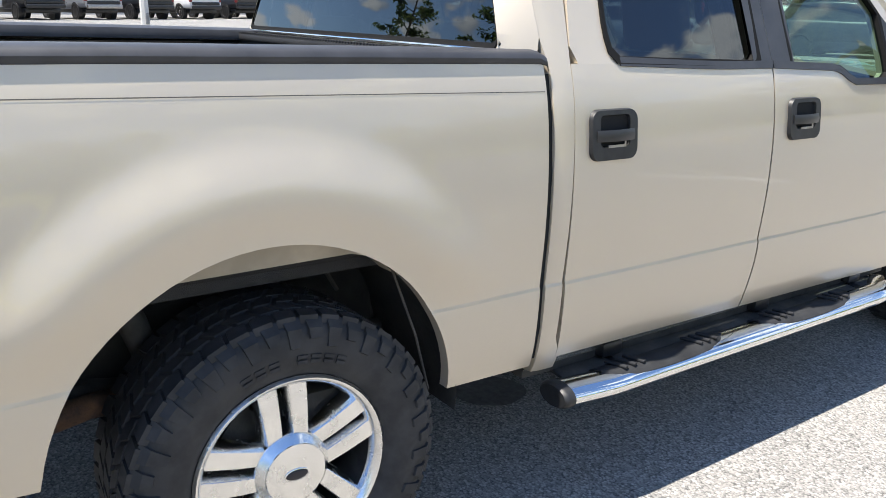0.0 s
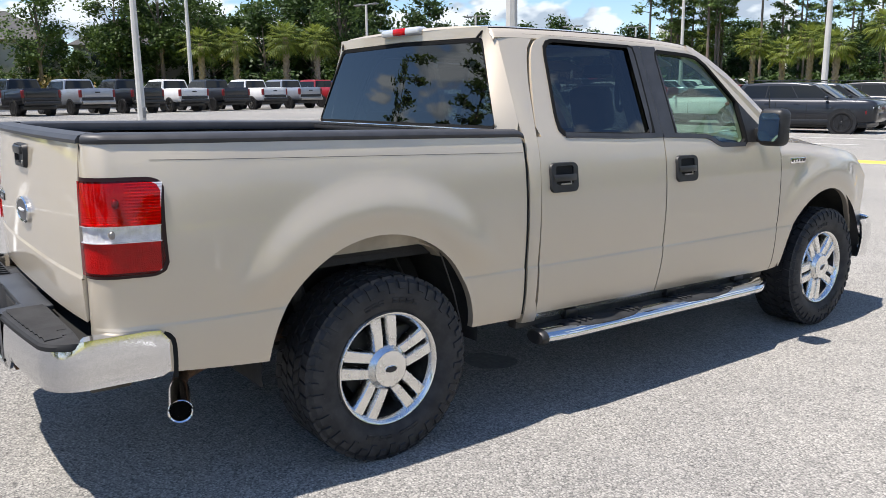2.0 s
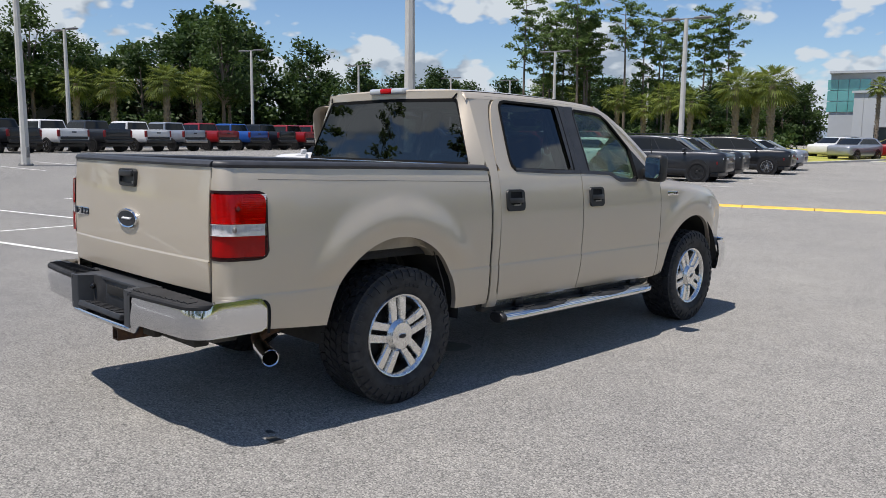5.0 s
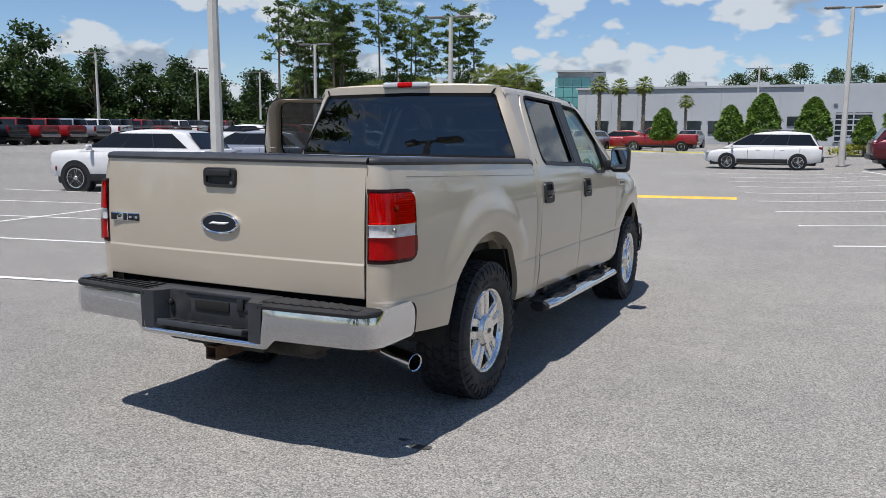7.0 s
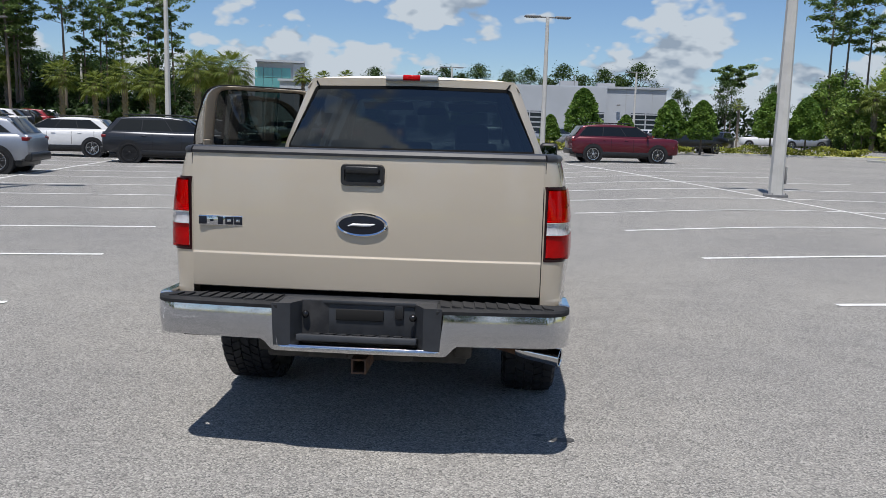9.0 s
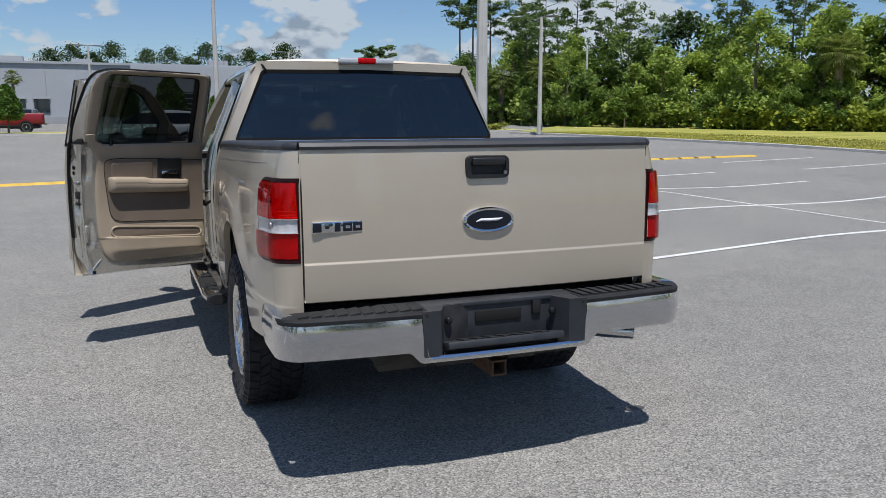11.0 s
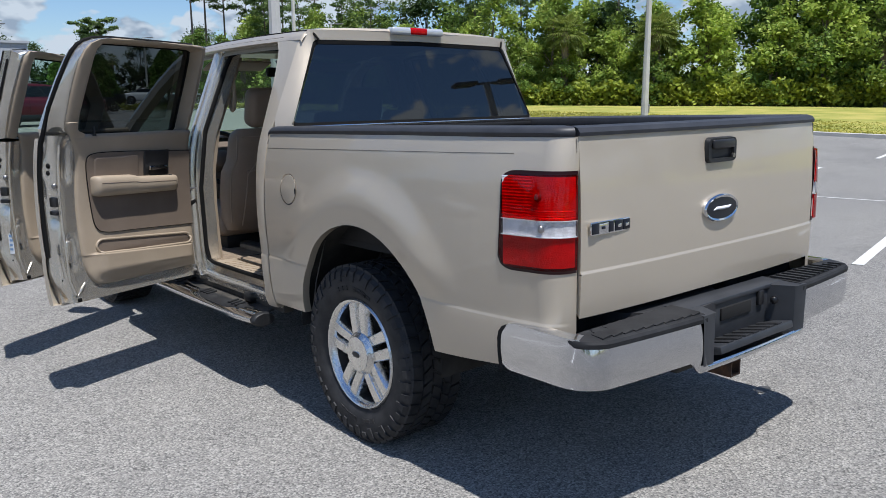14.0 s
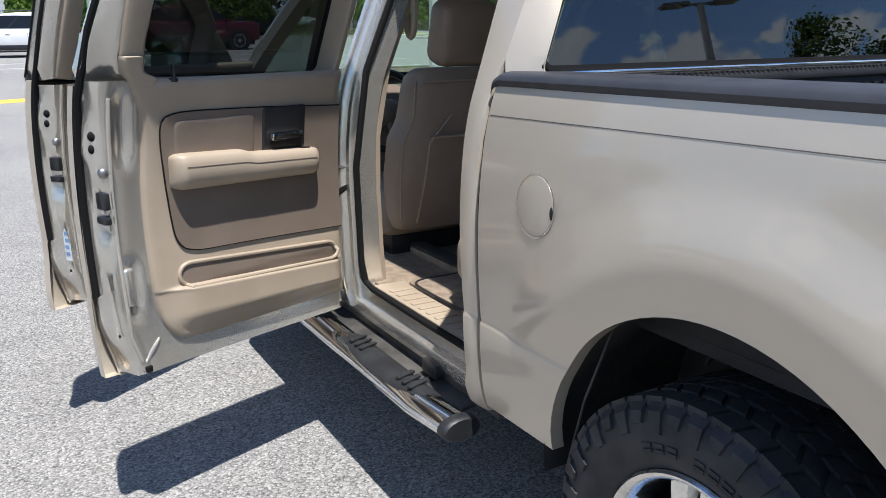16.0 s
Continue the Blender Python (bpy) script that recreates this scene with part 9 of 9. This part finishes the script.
def put(proto, x, y, scale=1.0, turn=None, z=None, label=None):
    k = scale / proto.scale[0]
    m = Matrix.Translation((x, y, (ground_z(x, y) if z is None else z))) @ Matrix.Rotation(rng.uniform(0, 6.28) if turn is None else turn, 4, 'Z') @ Matrix.Diagonal((k, k, k, 1))
    return copy_thing(proto, m)


def place_first(proto, x, y):
    proto.matrix_world = Matrix.Translation((x, y, ground_z(x, y)))


BROAD = [broadleaf(9.5, 3.0, 3700, "leaf_mid", "bark", 0.25, clumps=34), broadleaf(11.0, 3.3, 3900, "leaf_dark", "bark", 0.26, low=0.12, clumps=36), broadleaf(8.5, 2.9, 3600, "leaf_dark", "bark", 0.26, low=0.1, clumps=34),
         broadleaf(10.5, 3.2, 3700, "leaf_dark", "bark", 0.26, clumps=36), broadleaf(7.0, 2.6, 3100, "leaf_mid", "bark", 0.26, low=0.06)]
# dense trees, leafy to the ground, with shade put into their dark leaf colours
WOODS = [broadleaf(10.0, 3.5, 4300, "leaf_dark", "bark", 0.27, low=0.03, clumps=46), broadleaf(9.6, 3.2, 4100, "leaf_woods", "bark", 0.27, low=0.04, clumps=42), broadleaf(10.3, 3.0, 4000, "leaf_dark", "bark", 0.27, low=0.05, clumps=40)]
LIGHT = [broadleaf(9.5, 2.8, 5000, "leaf_light", "bark", 0.245, 0.10, 34), broadleaf(10.8, 3.1, 5300, "leaf_olive", "bark", 0.245, 0.10, 36), broadleaf(8.2, 2.7, 4700, "leaf_olive", "bark", 0.235, 0.06, 32),
         broadleaf(7.4, 2.5, 4300, "leaf_light", "bark", 0.225, 0.05, 30)]
PINES = [pine(13.0, 2300), pine(14.5, 2400, bare=0.52), pine(12.0, 2200, bare=0.36, spread=2.0, limbs=24), pine(15.0, 2600, bare=0.64, spread=2.7, limbs=16)]
PALMS = [palm(5.2, 46, 1.8, 0.24), palm(4.8, 42, 1.7, 0.23), palm(5.6, 48, 1.85, 0.24)]
SLIM_PALM = palm(6.6, 34, 1.2, 0.17)
OAK = broadleaf(11.5, 3.3, 4000, "leaf_woods", "bark", size=0.20, low=0.36, clumps=30)
OAK["group"] = "open trees"
OAK["label"] = "open-crowned tree against the sky"

# the woods along the lawn
line = [(34, 92), (37, 66), (44, 52), (50, 40), (56, 29), (60, 18), (63, 8), (66, -4)]


def along(poly, step):
    out = []
    for a, b in zip(poly, poly[1:]):
        L = math.dist(a, b)
        k = int(L / step)
        out += [(a[0] + (b[0] - a[0]) * i / k, a[1] + (b[1] - a[1]) * i / k, (b[1] - a[1]) / L, -(b[0] - a[0]) / L) for i in range(k)]
    return out


used = set()


def plant(proto, x, y, s):
    if proto not in used:
        used.add(proto)
        proto.matrix_world = Matrix.Translation((x, y, ground_z(x, y))) @ Matrix.Diagonal((s, s, s, 1))
        return
    put(proto, x, y, s)


for x, y, nx, ny in along(line, 3.3):
    nx, ny = -nx, -ny
    for row in range(3):
        d = row * 4.0 + rng.uniform(0, 2.5) + 1.5
        kinds = [BROAD[0], LIGHT[1], BROAD[4]] if y > 62 else (LIGHT if row < 2 else BROAD[:2])
        plant(kinds[rng.choice(len(kinds))], x + nx * d + rng.normal(0, 0.8), y + ny * d + rng.normal(0, 0.8), (rng.uniform(0.74, 1.10) + 0.07 * row) * (0.82 if y > 62 else 0.90 if y > 34 else 1.02))
    if rng.uniform() < 0.7:
        d = rng.uniform(0, 1.2)
        plant(BROAD[4], x + nx * d, y + ny * d, rng.uniform(0.45, 0.8))
    if rng.uniform() < 0.35:
        d = rng.uniform(6, 12)
        plant(PINES[rng.choice(4)], x + nx * d, y + ny * d, rng.uniform(0.85, 1.1))
    if rng.uniform() < 0.16:
        plant(PALMS[rng.choice(3)], x + nx * 1.2, y + ny * 1.2, rng.uniform(0.9, 1.25))

# pines and clumps beyond the island
for x, y, s in ((38, 92, 1.2), (41, 95, 1.25), (44, 96, 1.15), (47, 92, 1.05), (50, 84, 1.1), (53, 80, 1.0), (57, 76, 1.05), (61, 70, 1.0), (66, 64, 1.1)):
    plant(PINES[3 if s > 1.08 else rng.choice(4)], x, y, s)
for x, y, s in ((14, 130, 0.92), (20, 134, 0.95), (-6, 128, 0.9), (-12, 130, 0.94), (2, 132, 0.98), (27, 120, 0.7), (31, 108, 0.75), (36, 104, 0.7), (42, 100, 0.75), (-20, 128, 0.95), (8, 133, 0.9), (-3, 131, 1.05), (5, 129, 1.0), (11, 132, 1.08), (17, 131, 1.02), (23, 130, 1.1), (-9, 130, 1.0), (46, 108, 0.9), (52, 100, 0.9)):
    plant(OAK, x, y, s)

UMBRELLA = pine(10.4, 2200, bare=0.76, spread=3.0, limbs=14, size=0.26)
place_first(UMBRELLA, 32.5, 111)
# the tall stand on the far side of the lot
for i in range(19):
    f = (i + rng.uniform(0, 0.8)) / 19
    d = rng.uniform(-5, 7)
    x, y = -31.0 - 14.5 * f + d * 0.3, 64 - 9.5 * f + d
    plant(PINES[(0, 1, 3, 1)[rng.choice(4)]], x, y, rng.uniform(0.80, 0.98))
for i in range(16):
    f = rng.uniform(0, 1)
    plant(WOODS[rng.choice(3)], -27 - 18 * f + rng.normal(0, 1), 70 - 9 * f + rng.normal(0, 2), rng.uniform(0.40, 0.58))
for x, y, s in ((-18.5, 52.0, 1.02), (-20.8, 51.6, 0.92), (-23.6, 50.5, 0.85), (-26.5, 52.5, 0.8), (-33.5, 56.6, 0.8), (-30.0, 55.0, 0.8), (-21.5, 56.5, 1.0), (-63, 31, 1.12), (-61.6, 33.3, 1.0), (-64.6, 27, 1.05), (-65.7, 24.3, 1.1), (-40, 60, 1.0), (-45, 62, 1.0)):
    plant(PALMS[rng.choice(3)], x, y, s)
for x, y, s in ((-21.2, 84, 0.98), (-19.2, 85, 0.95), (-16.8, 86, 0.98), (-11.0, 78.5, 0.68), (27, 88, 0.7)):
    plant(SLIM_PALM, x, y, s)
# woods behind the pickups
left = [(-60, -45), (-68, -12), (-72, 8), (-73, 24), (-74, 40), (-72, 56), (-66, 72), (-58, 86), (-46, 98), (-32, 108)]
# how high the woods stand, from one end of the row to the other
HEIGHT = [(-45, 9.0), (-5, 7.4), (5, 6.2), (16, 6.6), (20, 8.6), (25, 10.2), (31, 9.6), (36, 12.0), (41, 15.0), (46, 15.0), (52, 12.0), (58, 9.4), (72, 8.6), (110, 8.4)]
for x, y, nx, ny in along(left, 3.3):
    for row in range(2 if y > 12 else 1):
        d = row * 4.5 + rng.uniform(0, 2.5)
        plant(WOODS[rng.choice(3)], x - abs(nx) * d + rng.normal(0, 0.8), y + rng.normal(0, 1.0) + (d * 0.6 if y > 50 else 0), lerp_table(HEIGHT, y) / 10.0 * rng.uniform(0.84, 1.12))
for x, y, s in ((-72.3, 12.8, 1.02), (-70.9, 18.9, 1.02), (-71.5, 21.0, 0.86), (-69.9, 22.4, 1.10), (-68.5, 24.5, 0.88), (-63.4, 36.8, 1.08), (-64.6, 38.2, 0.95), (-66, -3, 1.0)):
    plant(OAK, x, y, s)
# trees behind the camera, which the windows mirror
for x, y, nx, ny in along([(56, -34), (30, -29), (0, -31), (-27, -25), (-42, -19)], 4.2):
    plant((WOODS + PINES + [OAK])[rng.choice(8)], x + rng.normal(0, 1), y - rng.uniform(0, 4), rng.uniform(0.72, 1.05))

for x, y, s in ((42.0, -27.0, 1.15), (48.0, -26.0, 1.0)):
    plant(OAK, x, y, s)
plant(WOODS[1], 9.0, -24.0, 0.55)

# clipped shrubs
CONES = [cone_shrub(4.3, 1.35, 5000), cone_shrub(3.6, 1.12, 4000)]
for i, (x, y, k, s) in enumerate(((6.4, 53.5, 0, 1.0), (-1.9, 53.5, 0, 0.94), (-3.9, 53.3, 1, 0.92), (1.2, 53.6, 1, 1.05), (12.3, 52.6, 1, 1.0), (14.4, 52.2, 1, 1.0), (19.9, 54.8, 0, 1.0), (22.2, 54.4, 0, 0.95), (-9.0, 57.0, 1, 0.9), (4.2, 54.5, 1, 0.7), (9.6, 54.6, 1, 0.72))):
    plant(CONES[k], x, y, s)
for p in BROAD + WOODS + LIGHT + PINES + PALMS + CONES + [OAK]:
    if p not in used:
        plant(p, -100, -90, 1.0)


def hedge(pts, w, h, mat, label, dens=260, size=0.13):
    c = []
    for a, b in zip(pts, pts[1:]):
        L = math.dist(a, b)
        n = int(L * dens)
        f = rng.uniform(0, 1, n)
        x = a[0] + (b[0] - a[0]) * f + rng.normal(0, w * 0.4, n)
        y = a[1] + (b[1] - a[1]) * f + rng.normal(0, w * 0.4, n)
        lump = 0.75 + 0.25 * np.sin(x * 2.1) * np.cos(y * 1.7)
        z = rng.uniform(0, 1, n) ** 0.6 * h * lump
        gz = np.array([ground_z(u, v) for u, v in zip(x, y)])
        c.append(np.stack([x, y, z + gz + 0.08], 1))
    o = new("hedge", leaf_mesh("hedge", np.concatenate(c), size, M[mat], 0.2))
    tagged(o, label, "hedge", "low hedges", "stuff")


hedge([(16.8, 55.4), (22, 53.9), (25.8, 52.9)], 0.55, 0.75, "leaf_hedge", "low yellow-green hedge on the island")
hedge([(9.5, 55.6), (14.5, 55.3)], 0.6, 0.7, "leaf_hedge", "low yellow-green hedge on the island")
hedge([(2.5, 55.8), (6.0, 55.7)], 0.6, 0.8, "leaf_hedge", "low yellow-green hedge on the island")
hedge([(x + 0.6, y) for x, y in line[2:8]], 1.1, 2.3, "leaf_bright", "bright green undergrowth at the woods edge", 420, 0.26)
hedge([(x + 2.6, y + 1) for x, y in line[0:8]], 1.6, 3.2, "leaf_olive", "dense green undergrowth below the trees", 260, 0.34)
hedge([(-62, -12), (-66.5, 10), (-69, 30), (-69, 50), (-63, 72), (-50, 90)], 1.2, 2.0, "leaf_dark", "undergrowth behind the pickups, shade put into its leaf colour", 160, 0.3)
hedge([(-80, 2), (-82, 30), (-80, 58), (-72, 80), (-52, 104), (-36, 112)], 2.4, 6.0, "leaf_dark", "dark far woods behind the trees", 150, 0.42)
hedge([(6, 116), (24, 116), (40, 110), (54, 98)], 2.0, 5.6, "leaf_dark", "dark far woods beyond the lot", 80, 0.5)
hedge([(-61.5, 3), (-63, 14)], 1.0, 2.4, "leaf_rust", "rust-tinged bushes behind the pickups", 160, 0.26)
hedge([(-22, 64), (-34, 60), (-46, 56)], 1.5, 2.2, "leaf_dark", "dark undergrowth below the tall pines", 240, 0.3)



def lawn_blades():
    """Short grass near the edge of the lot."""
    n = 26000
    y = rng.uniform(-2, 46, n)
    ex = np.interp(y, [p[1] for p in LAWN_EDGE], [p[0] for p in LAWN_EDGE])
    x = ex + 0.15 + rng.uniform(0, 1, n) ** 1.6 * 9.0
    z = np.array([ground_z(a, b) for a, b in zip(x, y)]) + 0.12
    o = new("grass", leaf_mesh("grass", np.stack([x, y, z], 1), 0.09, M["grass_blade"], -0.6, 1.3))
    tagged(o, "short mown grass blades along the kerb", "grass", kind="stuff")


lawn_blades()
# taller trees deeper in the woods beside the lawn
for x, y, nx, ny in along([(58, 34), (63, 20), (67, 6)], 4.4):
    d = 7 + rng.uniform(0, 4)
    plant(LIGHT[rng.choice(3)] if rng.uniform() < 0.35 else BROAD[rng.choice(2)], x + abs(nx) * d, y + rng.normal(0, 1.0), rng.uniform(1.25, 1.6))
